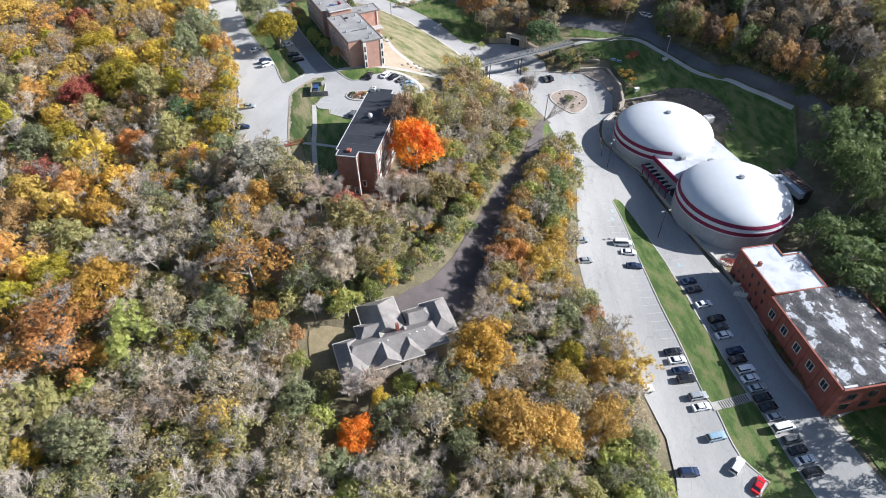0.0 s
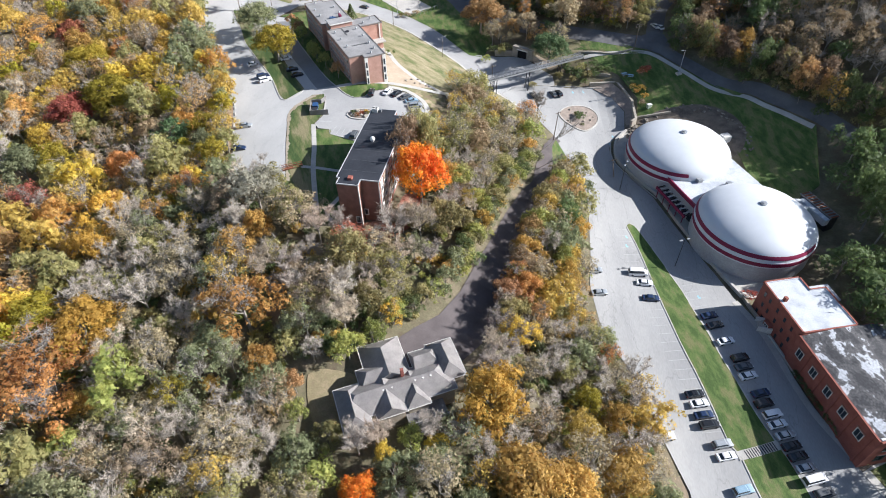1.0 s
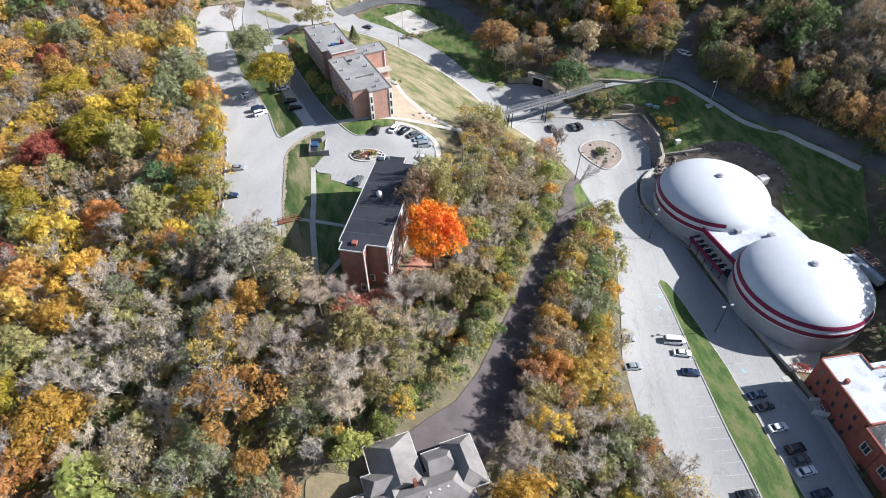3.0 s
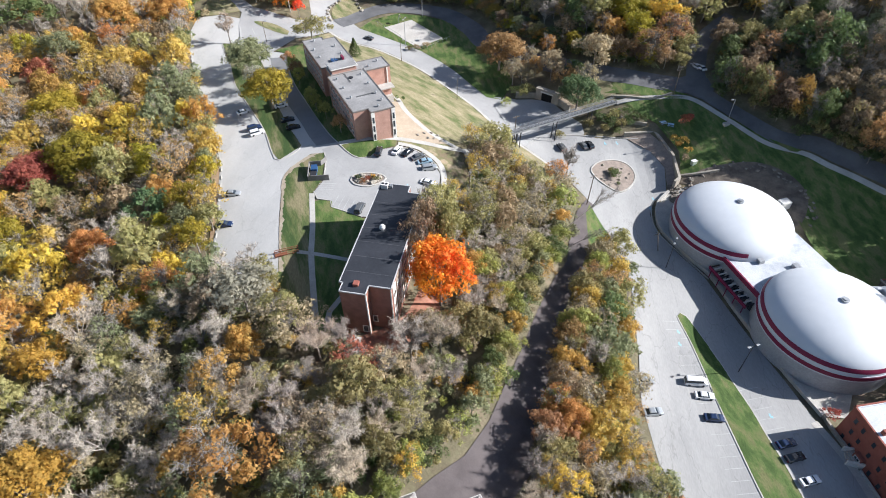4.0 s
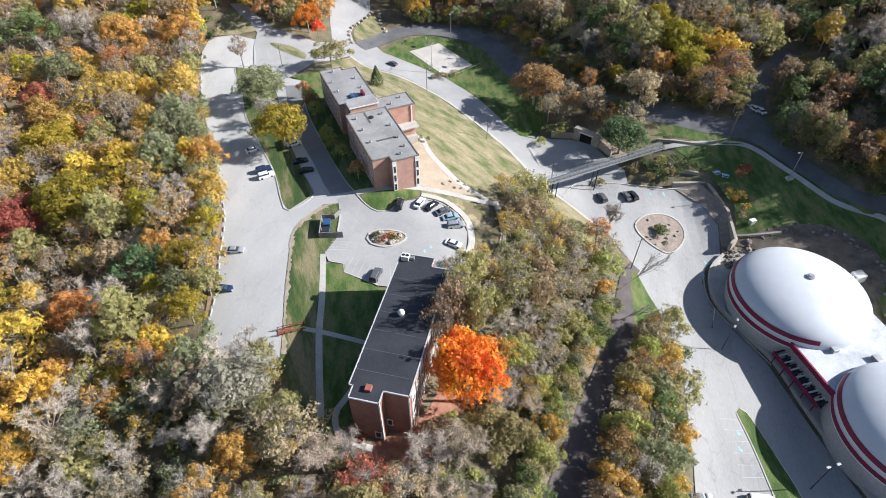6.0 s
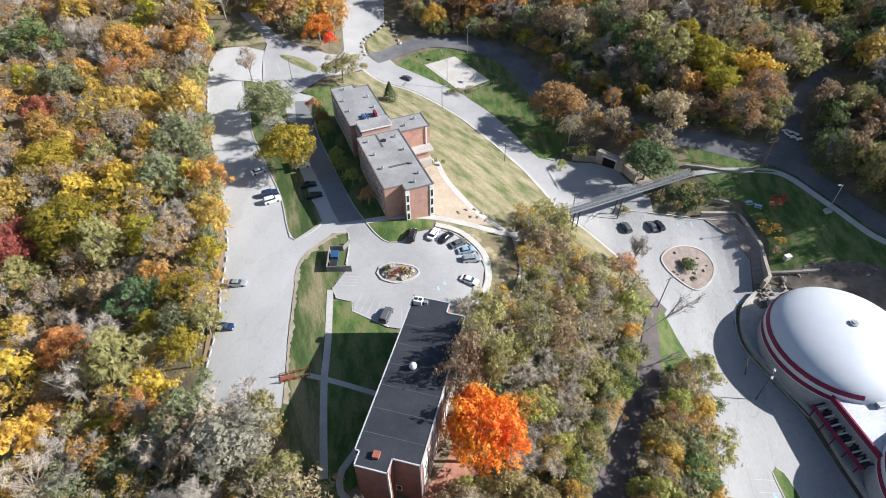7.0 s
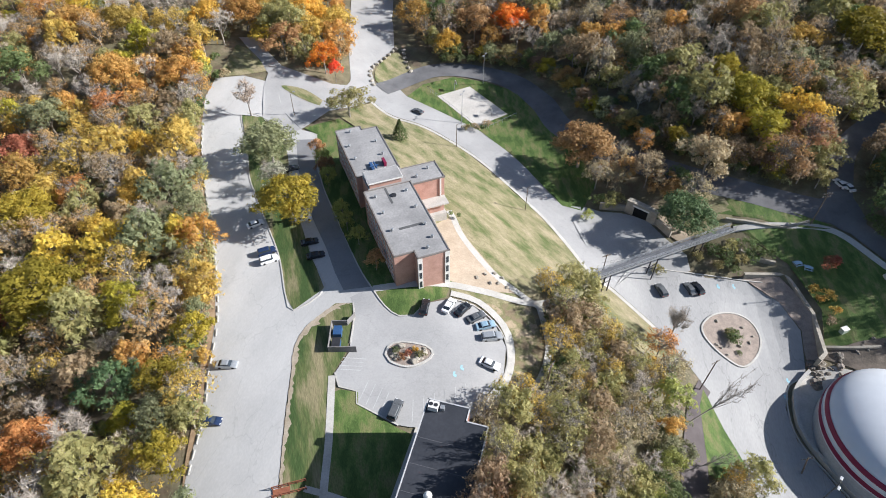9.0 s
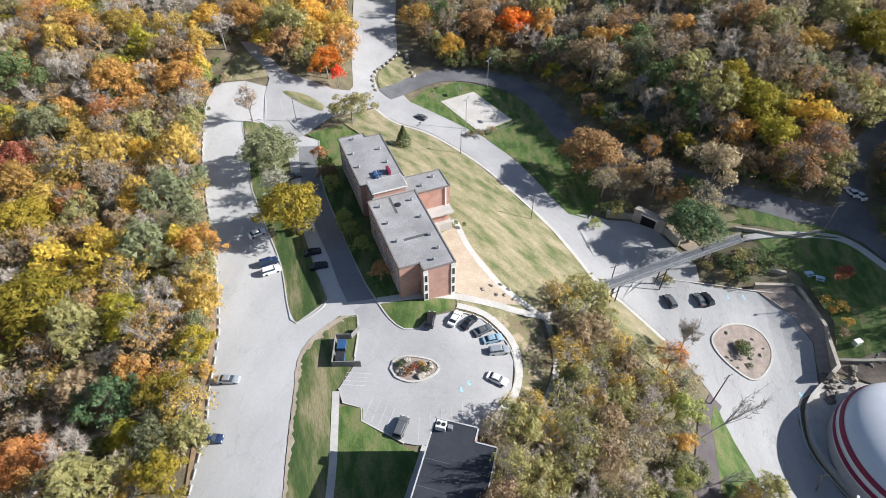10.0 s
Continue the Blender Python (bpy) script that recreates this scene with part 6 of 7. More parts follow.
for pts, hgt in (([(44.9, 250.4), (49.2, 249.3), (59.4, 247.9), (67.1, 249.7)], 0.7), ([(47.7, 241.0), (51.1, 239.1), (56.7, 237.6)], 0.8), ([(63.3, 213.2), (69.5, 212.6), (75.9, 212.7)], 0.8)):
    tagged(part("dry_stone_wall", upright_band(smooth(pts, step=1.0), -0.5, hgt, 0.7), STONE), "low rough stone wall on the slope", "wall", kind="structure")

# ---- trees ----
tree_rng = np.random.default_rng(11)


def quads_at(c, nrm, size, rng, slim=0.62, plain=False):
    """Small diamond leaf clumps at places c with normals nrm."""
    k = len(c)
    t = rng.normal(size=(k, 3))
    t -= (t * nrm).sum(1, keepdims=True) * nrm
    t /= np.linalg.norm(t, axis=1, keepdims=True) + 1e-9
    b = np.cross(nrm, t)
    s = size[:, None]
    if plain:
        return np.stack([c + t * s, c - t * s * 0.6 + b * s * 0.9, c - t * s * 0.6 - b * s * 0.9], 1).reshape(-1, 3), np.arange(3 * k).reshape(k, 3)
    v = np.stack([c + t * s, c + b * s * slim + nrm * s * 0.22, c - t * s, c - b * s * slim + nrm * s * 0.22], 1).reshape(-1, 3)
    return v, np.arange(4 * k).reshape(k, 4)


def leafy_crown(rng, radius, high, count, leaf, sparse=0.0, plain=False):
    """A crown of clumps on uneven boughs, from about a third of the height up."""
    lobes = int(rng.integers(30, 38)) if count < 3000 else 66
    cen, rad = [], []
    squash, tip = rng.uniform(0.78, 1.2, 2), rng.normal(size=2) * 0.12 * radius
    knots = rng.uniform(0, 2 * np.pi, 3)
    for i in range(lobes):
        up = 1 - 1.35 * (i + rng.uniform(0, 1)) / lobes
        a = i * 2.39996 + rng.uniform(-0.7, 0.7)
        bulge = 1 + 0.22 * np.sin(2 * a + knots[0]) + 0.16 * np.sin(3 * a + knots[1]) if count < 3000 else 1.0
        q = np.sqrt(max(0.0, 1 - up * up)) * rng.uniform(0.45, 0.95) * bulge
        cen.append((radius * q * np.cos(a) * squash[0] + tip[0] * up, radius * q * np.sin(a) * squash[1] + tip[1] * up, high * (0.56 + 0.34 * up * rng.uniform(0.65, 1.15))))
        rad.append(radius * (rng.uniform(0.14, 0.32) if count < 3000 else rng.uniform(0.16, 0.26)))
    cen, rad = np.array(cen), np.array(rad)
    w = rad ** 2 / (rad ** 2).sum()
    pick = rng.choice(lobes, count, p=w)
    d = rng.normal(size=(count, 3))
    d[:, 2] += 0.65
    d /= np.linalg.norm(d, axis=1, keepdims=True)
    r = rad[pick] * np.where(rng.uniform(0, 1, count) < 0.16, rng.uniform(1.05, 1.55, count), rng.uniform(0.5 if sparse else 0.68, 1.08, count))
    c = cen[pick] + d * r[:, None] * (1, 1, 0.85)
    c += rng.normal(size=c.shape) * 0.16 * leaf
    nrm = d + rng.normal(size=(count, 3)) * 0.38
    nrm /= np.linalg.norm(nrm, axis=1, keepdims=True)
    return quads_at(c, nrm, leaf * rng.uniform(0.55, 1.25, count), rng, plain=plain) + (cen, rad)


def limb(p, q, r0, r1, sides=4):
    p, q = np.array(p, float), np.array(q, float)
    d = q - p
    d /= np.linalg.norm(d) + 1e-9
    a = np.cross(d, (0.3, 0.9, 0.2))
    a /= np.linalg.norm(a) + 1e-9
    b = np.cross(d, a)
    t = np.arange(sides) * 2 * np.pi / sides
    ringed = np.outer(np.cos(t), a) + np.outer(np.sin(t), b)
    v = np.concatenate([p + ringed * r0, q + ringed * r1])
    f = [(i, (i + 1) % sides, sides + (i + 1) % sides, sides + i) for i in range(sides)]
    return v, f


def gather(pieces):
    vs, fs, o = [], [], 0
    for v, f in pieces:
        vs.append(np.asarray(v))
        fs += [tuple(int(i) + o for i in q) for q in f]
        o += len(v)
    return np.concatenate(vs), fs


def trunk_mesh(rng, high, cen, thick):
    top = np.array([rng.normal() * 0.3, rng.normal() * 0.3, high * 0.62])
    mid = top * 0.5 + (rng.normal() * 0.2, rng.normal() * 0.2, 0)
    pieces = [limb((0, 0, -1.0), mid, thick, thick * 0.72, 7), limb(mid, top, thick * 0.72, thick * 0.35, 6)]
    for c in cen[:14]:
        s = mid + (top - mid) * rng.uniform(0, 1)
        pieces.append(limb(s, c, thick * 0.3, thick * 0.07))
    return gather(pieces)


def bare_crown(rng, radius, high, count, w=0.05, forks=6):
    """Boughs, branches and a haze of fine upward twigs; returns wood and twigs."""
    wood, tips = [], []
    top = np.array([0, 0, high * 0.5])
    wood.append(limb((0, 0, -1.0), top, 0.24, 0.15, 6))
    for i in range(10):
        a = i * 2.4 + rng.uniform(-0.4, 0.4)
        z = rng.uniform(0.6, 0.95)
        q = radius * rng.uniform(0.3, 0.85) * (1.25 - 0.6 * z)
        s = top * rng.uniform(0.6, 1.0)
        e = np.array([q * np.cos(a), q * np.sin(a), high * z])
        m = (s + e) / 2 + rng.normal(size=3) * 0.3 - (0, 0, 0.3)
        wood += [limb(s, m, 0.12, 0.08), limb(m, e, 0.08, 0.03)]
        for j in range(forks):
            b = m + (e - m) * rng.uniform(0.0, 1.0)
            o = rng.normal(size=3) * (1, 1, 0.5)
            o /= np.linalg.norm(o)
            t = b + (o * 0.9 + (0, 0, 0.5)) * radius * rng.uniform(0.16, 0.36)
            wood.append(limb(b, t, 0.045, 0.02, 3))
            tips.append((b, t))
    tips = np.array(tips)
    k = rng.integers(0, len(tips), count)
    base = tips[k, 0] + (tips[k, 1] - tips[k, 0]) * rng.uniform(0.15, 1.05, (count, 1)) + rng.normal(size=(count, 3)) * 0.12
    d = rng.normal(size=(count, 3)) * (1, 1, 0.7) + (0, 0, 0.55)
    d /= np.linalg.norm(d, axis=1, keepdims=True)
    ln = rng.uniform(0.5, 1.5, count)[:, None]
    side = np.cross(d, rng.normal(size=(count, 3)))
    side /= np.linalg.norm(side, axis=1, keepdims=True) + 1e-9
    v = np.stack([base - side * w, base + side * w, base + d * ln], 1).reshape(-1, 3)
    return gather(wood), (v, np.arange(3 * count).reshape(count, 3))


# kinds of tree, each built once: (trunk, crown)
KINDS = {}
for i in range(8):
    v, f, cen, rad = leafy_crown(tree_rng, 5.2, 12.0, 2300, 0.37, plain=True)
    KINDS["leafy", i] = (trunk_mesh(tree_rng, 12.0, cen, 0.24), (v, f))
    v, f, cen, rad = leafy_crown(tree_rng, 5.2, 12.0, 800, 0.56, plain=True)
    KINDS["leafy_far", i] = (trunk_mesh(tree_rng, 12.0, cen, 0.24), (v, f))
for i in range(4):
    v, f, cen, rad = leafy_crown(tree_rng, 5.0, 11.0, 6200, 0.29, plain=True)
    KINDS["full", i] = (trunk_mesh(tree_rng, 11.0, cen, 0.28), (v, f))
for i in range(4):
    v, f, cen, rad = leafy_crown(tree_rng, 4.8, 12.0, 1500, 0.29, 1.0, plain=True)
    wood, twig = bare_crown(tree_rng, 4.8, 12.0, 1100, 0.026)
    KINDS["thin", i] = (gather([wood, twig]), (v, f))
    v, f, cen, rad = leafy_crown(tree_rng, 4.8, 12.0, 880, 0.30, 1.0, plain=True)
    wood, twig = bare_crown(tree_rng, 4.8, 12.0, 520, 0.034, 3)
    KINDS["thin_far", i] = (gather([wood, twig]), (v, f))
for i in range(5):
    KINDS["bare", i] = bare_crown(tree_rng, 5.4, 11.5, 3200, 0.026, 8)
    KINDS["bare_far", i] = bare_crown(tree_rng, 5.4, 11.5, 1150, 0.038, 3)
for i in range(4):
    v, f, cen, rad = leafy_crown(tree_rng, 2.0, 3.0, 420, 0.30)
    KINDS["shrub", i] = (trunk_mesh(tree_rng, 2.4, cen, 0.06), (v, f))
    v, f, cen, rad = leafy_crown(tree_rng, 2.2, 3.0, 130, 0.56, plain=True)
    KINDS["shrub_far", i] = (gather([limb((0, 0, -0.3), (0, 0, 1.6), 0.05, 0.02, 3)]), (v, f))
v, f, cen, rad = leafy_crown(tree_rng, 1.0, 1.0, 10, 0.3)
cone_c = tree_rng.uniform(0, 1, 1300)
ang = tree_rng.uniform(0, 2 * np.pi, 1300)
rr = (1 - cone_c) * 2.6 * tree_rng.uniform(0.6, 1.05, 1300) + 0.1
pts = np.stack([rr * np.cos(ang), rr * np.sin(ang), 0.8 + cone_c * 8.0], 1)
nn = np.stack([np.cos(ang), np.sin(ang), np.full(1300, 0.7)], 1) + tree_rng.normal(size=(1300, 3)) * 0.4
nn /= np.linalg.norm(nn, axis=1, keepdims=True)
KINDS["conifer", 0] = (gather([limb((0, 0, -0.5), (0, 0, 8.6), 0.16, 0.03, 6)]), quads_at(pts, nn, tree_rng.uniform(0.2, 0.45, 1300), tree_rng))

MESHES = {}
for key, ((tv, tf), (cv, cf)) in KINDS.items():
    if not key[0].endswith("_far"):
        MESHES[key] = (mesh_from("trunk", tv, tf, BARK), mesh_from("crown", cv, np.asarray(cf).tolist(), TWIG))

TREES = []          # places taken: x, y, radius


def tree(shape, i, x, y, colour, wide=1.0, high=1.0, label=None, group="woodland trees", sink=0.0):
    """A tree of its own, with trunk and crown."""
    t = thing("shrub" if shape == "shrub" else "tree", pose(x, y, height(x, y) - sink, 0, 0, (x * 37 + y * 91) % 360) @ Matrix.Diagonal((wide, wide, high, 1)), label or
              {"bare": "bare grey-brown tree with fine twigs", "thin": f"half-bare tree with a few {colour} leaves", "leafy": f"tree with a full crown of {colour} leaves",
               "shrub": f"low leafy {colour} shrub in a bed", "full": f"tree with a dense crown of {colour} leaves", "conifer": "small green conifer on the lawn"}[shape], "shrub" if shape == "shrub" else "tree", group)
    tm, cm = MESHES[shape, i % sum(1 for k in MESHES if k[0] == shape)]
    a, b = new("trunk", tm), new("crown", cm)
    a.parent = b.parent = t
    b.material_slots[0].link = "OBJECT"
    b.material_slots[0].material = TWIGS[i % 3] if shape == "bare" else LEAF[colour]
    TREES.append((x, y, 4.5 * wide))


# trees that stand out singly, area by area: shape, place, colour, width and height against the 10 m wide, 11 m high kind
YARD_CROWNS = [
    ("full", -14.7, 143.2, "maple", 1.55, 1.92, "broad maple with brilliant orange leaves"), ("full", 4.3, 80.9, "yellow", 1.72, 1.35, "broad tree with bright yellow leaves beside the house"),
    ("full", -22.3, 61.3, "orange", 0.85, 0.9, "small tree with bright orange leaves"), ("full", -76.6, 228.2, "ygreen", 1.75, 1.3, "round tree with yellow-green leaves on the grass island"),
    ("full", -91.2, 254.6, "sage", 1.8, 1.2, "round sage-green tree on the grass island"), ("bare", -107.5, 280.5, "grey", 1.15, 1.1), ("thin", -85.8, 241.2, "grey", 1.0, 0.8), ("leafy", -74.7, 286.6, "olive", 1.35, 0.95),
    ("conifer", -55.4, 277.1, "green", 1.1, 0.85), ("leafy", -59.1, 135.7, "grey", 1.7, 1.15, "broad tree with pale greyish leaves"), ("leafy", -67.4, 135.4, "tan", 1.3, 1.0), ("thin", -47.5, 127.5, "tan", 1.4, 1.1), ("leafy", -49.0, 131.0, "olive", 1.2, 1.0),
    ("bare", 24.9, 210.5, "grey", 0.95, 1.0), ("thin", 19.7, 202.2, "copper", 0.9, 0.9), ("leafy", -8.4, 152.6, "copper", 0.7, 0.9), ("thin", -31.5, 122.5, "red", 1.0, 0.8), ("thin", -25.5, 121.0, "tan", 1.1, 0.9),
]
WEST_CROWNS = [
    ("full", -138.7, 186.9, "red", 1.58, 1.26), ("leafy", -143.3, 172.9, "yellow", 1.08, 1.04), ("leafy", -132.6, 163.2, "ygreen", 1.18, 1.08), ("leafy", -140.9, 156.9, "sage", 1.55, 1.25),
    ("thin", -130.6, 142.8, "red", 1.25, 1.11), ("leafy", -104.6, 135.5, "yellow", 1.31, 1.14), ("leafy", -100.6, 122.4, "yellow", 1.17, 1.08), ("full", -110.1, 159.7, "copper", 1.21, 1.09), ("thin", -180.8, 245.3, "copper", 1.53, 1.24),
    ("leafy", -193.5, 246.5, "gold", 2.0, 1.4), ("thin", -181.5, 219.6, "gold", 1.8, 1.36), ("thin", -81.5, 143.4, "copper", 0.9, 0.95), ("leafy", -128.1, 123.6, "rust", 1.13, 1.06), ("leafy", -98.2, 172.3, "pine", 1.2, 1.1, "blue-green pine with a broad crown"),
]
SOUTH_CROWNS = [
    ("full", -89.6, 93.7, "yellow", 1.69, 1.31), ("leafy", -104.7, 97.8, "ygreen", 1.29, 1.13), ("thin", -95.3, 85.4, "copper", 2.2, 1.45), ("thin", -90.3, 75.5, "copper", 1.65, 1.3), ("leafy", -84.0, 76.7, "gold", 0.6, 0.82),
    ("thin", -53.0, 98.3, "copper", 2.1, 1.45, "tall half-bare tree with rusty leaves"), ("leafy", -47.9, 87.3, "gold", 0.72, 0.87), ("leafy", -78.3, 56.0, "sage", 1.39, 1.18), ("thin", -64.2, 64.6, "tan", 1.29, 1.13), ("thin", -65.3, 79.9, "ygreen", 0.88, 0.95),
    ("leafy", -89.5, 53.2, "yellow", 0.63, 0.83), ("leafy", -28.7, 92.8, "lime", 0.81, 0.8), ("leafy", -18.0, 69.1, "yellow", 0.5, 0.77), ("thin", 12.6, 101.6, "yellow", 0.98, 0.99), ("leafy", 0.4, 60.0, "sage", 0.73, 0.88), ("thin", -19.3, 103.2, "yellow", 0.65, 0.7),
    ("full", -55.7, 124.0, "gold", 0.8, 0.95),
]
VALLEY_CROWNS = [
    ("leafy", 27.1, 86.9, "ygreen", 0.75, 0.89), ("leafy", 24.6, 78.4, "gold", 0.95, 0.98), ("leafy", 34.7, 83.1, "gold", 0.69, 0.86), ("thin", 34.2, 100.6, "copper", 0.58, 0.81), ("leafy", 31.8, 68.1, "gold", 1.22, 1.1), ("thin", 11.4, 120.1, "copper", 0.82, 0.92),
    ("leafy", 25.0, 123.9, "gold", 0.93, 0.97), ("leafy", 25.6, 127.7, "lime", 0.84, 0.93), ("leafy", 32.1, 143.1, "gold", 0.69, 0.86), ("full", 13.1, 116.2, "copper", 0.95, 0.98), ("thin", 17.6, 109.7, "rust", 0.65, 0.84), ("full", 10.5, 65.6, "gold", 1.6, 1.25), ("full", 19.4, 64.3, "gold", 1.42, 1.18),
]
NORTH_WEST_CROWNS = [
    ("full", -155.3, 285.0, "gold", 1.77, 1.34), ("full", -134.2, 287.1, "copper", 1.69, 1.31), ("thin", -151.2, 270.5, "copper", 1.3, 1.1), ("leafy", -186.8, 279.5, "green", 2.0, 1.45), ("leafy", -165.9, 260.7, "sage", 1.49, 1.22), ("full", -168.3, 246.2, "red", 1.28, 1.13),
    ("leafy", -130.9, 252.6, "yellow", 0.79, 0.91), ("leafy", -159.7, 235.2, "gold", 1.37, 1.17), ("full", -147.5, 219.4, "ygreen", 1.71, 1.32), ("thin", -139.2, 229.2, "copper", 1.11, 1.05), ("leafy", -122.3, 214.8, "yellow", 0.89, 0.95), ("full", -127.0, 193.0, "ygreen", 2.15, 1.45),
    ("leafy", -120.2, 227.2, "yellow", 0.92, 0.96), ("leafy", -85.5, 186.6, "ygreen", 0.86, 0.94), ("leafy", -103.4, 224.0, "sage", 1.11, 1.05), ("leafy", -86.6, 174.7, "ygreen", 0.95, 0.98), ("leafy", -79.0, 157.9, "ygreen", 1.0, 1.01), ("leafy", -85.0, 165.3, "sage", 0.85, 0.93), ("leafy", -86.4, 192.0, "sage", 0.6, 0.82),
]
NORTH_CROWNS = [
    ("full", -183.3, 312.4, "gold", 1.9, 1.4), ("full", -168.7, 318.7, "gold", 1.5, 1.22), ("thin", -206.2, 324.9, "copper", 1.65, 1.29), ("leafy", -139.0, 325.9, "yellow", 1.45, 1.2), ("full", -126.2, 332.6, "copper", 1.57, 1.26), ("leafy", -104.7, 313.7, "rust", 1.43, 1.19),
    ("full", -101.8, 337.2, "yellow", 1.66, 1.3), ("leafy", -89.0, 310.5, "orange", 1.11, 1.05), ("leafy", -84.3, 307.0, "scarlet", 0.51, 0.78, "small tree with scarlet leaves"), ("leafy", -88.8, 334.3, "gold", 1.39, 1.18), ("leafy", -61.1, 350.8, "gold", 1.33, 1.15), ("leafy", -46.1, 337.1, "yellow", 0.96, 0.98),
    ("full", -21.6, 349.4, "orange", 1.6, 1.32), ("leafy", -36.3, 348.1, "rust", 1.71, 1.32), ("leafy", -30.0, 340.8, "gold", 0.92, 0.97), ("bare", -12.3, 337.3, "grey", 1.02, 1.01),
]
HILL_CROWNS = [
    ("leafy", 8.2, 331.3, "gold", 1.33, 1.15), ("full", 3.8, 273.8, "rust", 2.05, 1.45, "broad tree with rusty brown leaves"), ("thin", 22.9, 276.2, "copper", 0.8, 0.88), ("leafy", 40.1, 265.4, "tan", 1.5, 1.2), ("full", 32.0, 246.8, "pine", 1.6, 1.2, "dense green tree above the tunnel"),
    ("leafy", 49.3, 299.0, "ygreen", 1.25, 1.11), ("full", 54.6, 288.3, "ygreen", 1.67, 1.3), ("leafy", 68.7, 282.9, "yellow", 1.43, 1.19), ("leafy", 57.0, 276.1, "ygreen", 1.48, 1.22), ("thin", 69.3, 272.4, "rust", 1.64, 1.29), ("leafy", 23.5, 317.4, "sage", 1.31, 1.14), ("leafy", 58.0, 328.2, "rust", 1.81, 1.37),
    ("leafy", 74.5, 314.8, "gold", 1.15, 1.07), ("full", 93.8, 313.9, "ygreen", 2.1, 1.5), ("leafy", 23.8, 264.2, "tan", 1.06, 1.03), ("thin", 60.9, 267.0, "rust", 1.49, 1.22), ("thin", 18.6, 339.6, "rust", 1.38, 1.17), ("leafy", 48.5, 269.0, "brown", 1.1, 0.9), ("leafy", 75.5, 268.0, "olive", 1.0, 0.8), ("leafy", 66.5, 263.5, "brown", 0.9, 0.7),
    ("leafy", 120.5, 151.5, "green", 1.35, 2.0), ("leafy", 124.0, 158.5, "green", 1.3, 1.7), ("leafy", 119.5, 143.0, "green", 1.35, 1.95), ("leafy", 89.0, 262.0, "green", 1.2, 1.1), ("leafy", 94.5, 254.0, "brown", 1.2, 1.1), ("leafy", 97.0, 266.5, "olive", 1.3, 1.2), ("leafy", 89.5, 271.5, "brown", 1.2, 1.1), ("thin", 101.5, 259.0, "rust", 1.3, 1.2), ("leafy", 71.5, 262.0, "olive", 0.8, 0.6),
]
for area in (YARD_CROWNS, WEST_CROWNS, SOUTH_CROWNS, VALLEY_CROWNS, NORTH_WEST_CROWNS, NORTH_CROWNS, HILL_CROWNS):
    for n_, (shape, x, y, colour, wd, hg, *label) in enumerate(area):
        tree(shape, n_, x, y, colour, wd, hg, label[0] if label else None)
for x, y in ((-49.7, 211.4), (-56.1, 220.1), (-60.4, 225.4), (-62.7, 230.0), (-70.0, 242.8), (-71.9, 247.9), (-74.9, 252.1), (-77.7, 258.4)):
    tree("leafy", int(-x), x, y, "rust" if int(x) % 2 else "lime", 0.5, 0.56, "small ornamental tree with reddish-green leaves beside the hall", "ornamental trees")
for k, (x, y, c) in enumerate(((-38.2, 188.1, "red"), (-39.5, 187.1, "rust"), (-36.7, 189.4, "yellow"), (-40.9, 188.6, "green"), (-35.4, 188.3, "olive"))):
    tree("shrub", k, x, y, c, 0.5, 0.45, None, "bed shrubs")
for k, (x, y, c, s) in enumerate(((41.4, 213.6, "green", 1.0), (42.3, 214.4, "green", 0.9), (41.0, 214.9, "olive", 0.8), (42.8, 209.9, "green", 0.4), (69.0, 235.4, "red", 1.1), (71.0, 236.6, "red", 0.8), (52.4, 239.8, "green", 1.1), (49.3, 241.5, "green", 1.2), (45.2, 241.1, "olive", 1.2), (40.2, 239.7, "green", 1.3), (36.1, 238.2, "olive", 1.1),
                                  (55.5, 239.3, "green", 0.9), (24.4, 233.9, "olive", 0.7), (67.2, 226.7, "gold", 0.9), (67.8, 222.3, "gold", 0.8), (6.2, 251.8, "lime", 1.0), (-31.2, 293.0, "tan", 0.9), (-27.2, 295.6, "tan", 0.9), (-34.6, 292.0, "olive", 0.8), (79.3, 126.4, "red", 0.9), (44.0, 238.0, "green", 1.3), (47.5, 237.6, "olive", 1.2), (41.5, 235.8, "olive", 1.1), (50.6, 238.2, "green", 1.1), (45.8, 235.2, "green", 0.9), (25.5, 233.0, "olive", 0.7), (12.5, 256.5, "olive", 1.3), (9.5, 258.0, "green", 1.2), (15.0, 258.5, "olive", 1.4), (64.5, 229.0, "gold", 0.8), (65.4, 226.0, "gold", 0.8), (66.4, 219.5, "tan", 0.7))):
    tree("shrub", k, x, y, c, s, s * 0.9, None, "planted shrubs")
for k in range(11):
    tree("shrub", k, 89.2 + k * 1.25, 78.0 + k * 0.42 + 0.3 * (k % 2), ("olive", "tan", "green")[k % 3], 0.36 + 0.08 * (k % 3), 0.4, "small shrub in the bed by the brick wall", "bed shrubs")
hedge_line = smooth([(82.6, 100.2), (83.7, 95.5), (84.9, 90.5), (86.6, 84.6)], step=1.35)
for k, (x, y) in enumerate(hedge_line):
    tree("shrub", k, x + 0.1, y, "green", 0.62, 0.8, "clipped dark green hedge shrub by the red-brick building", "hedge")

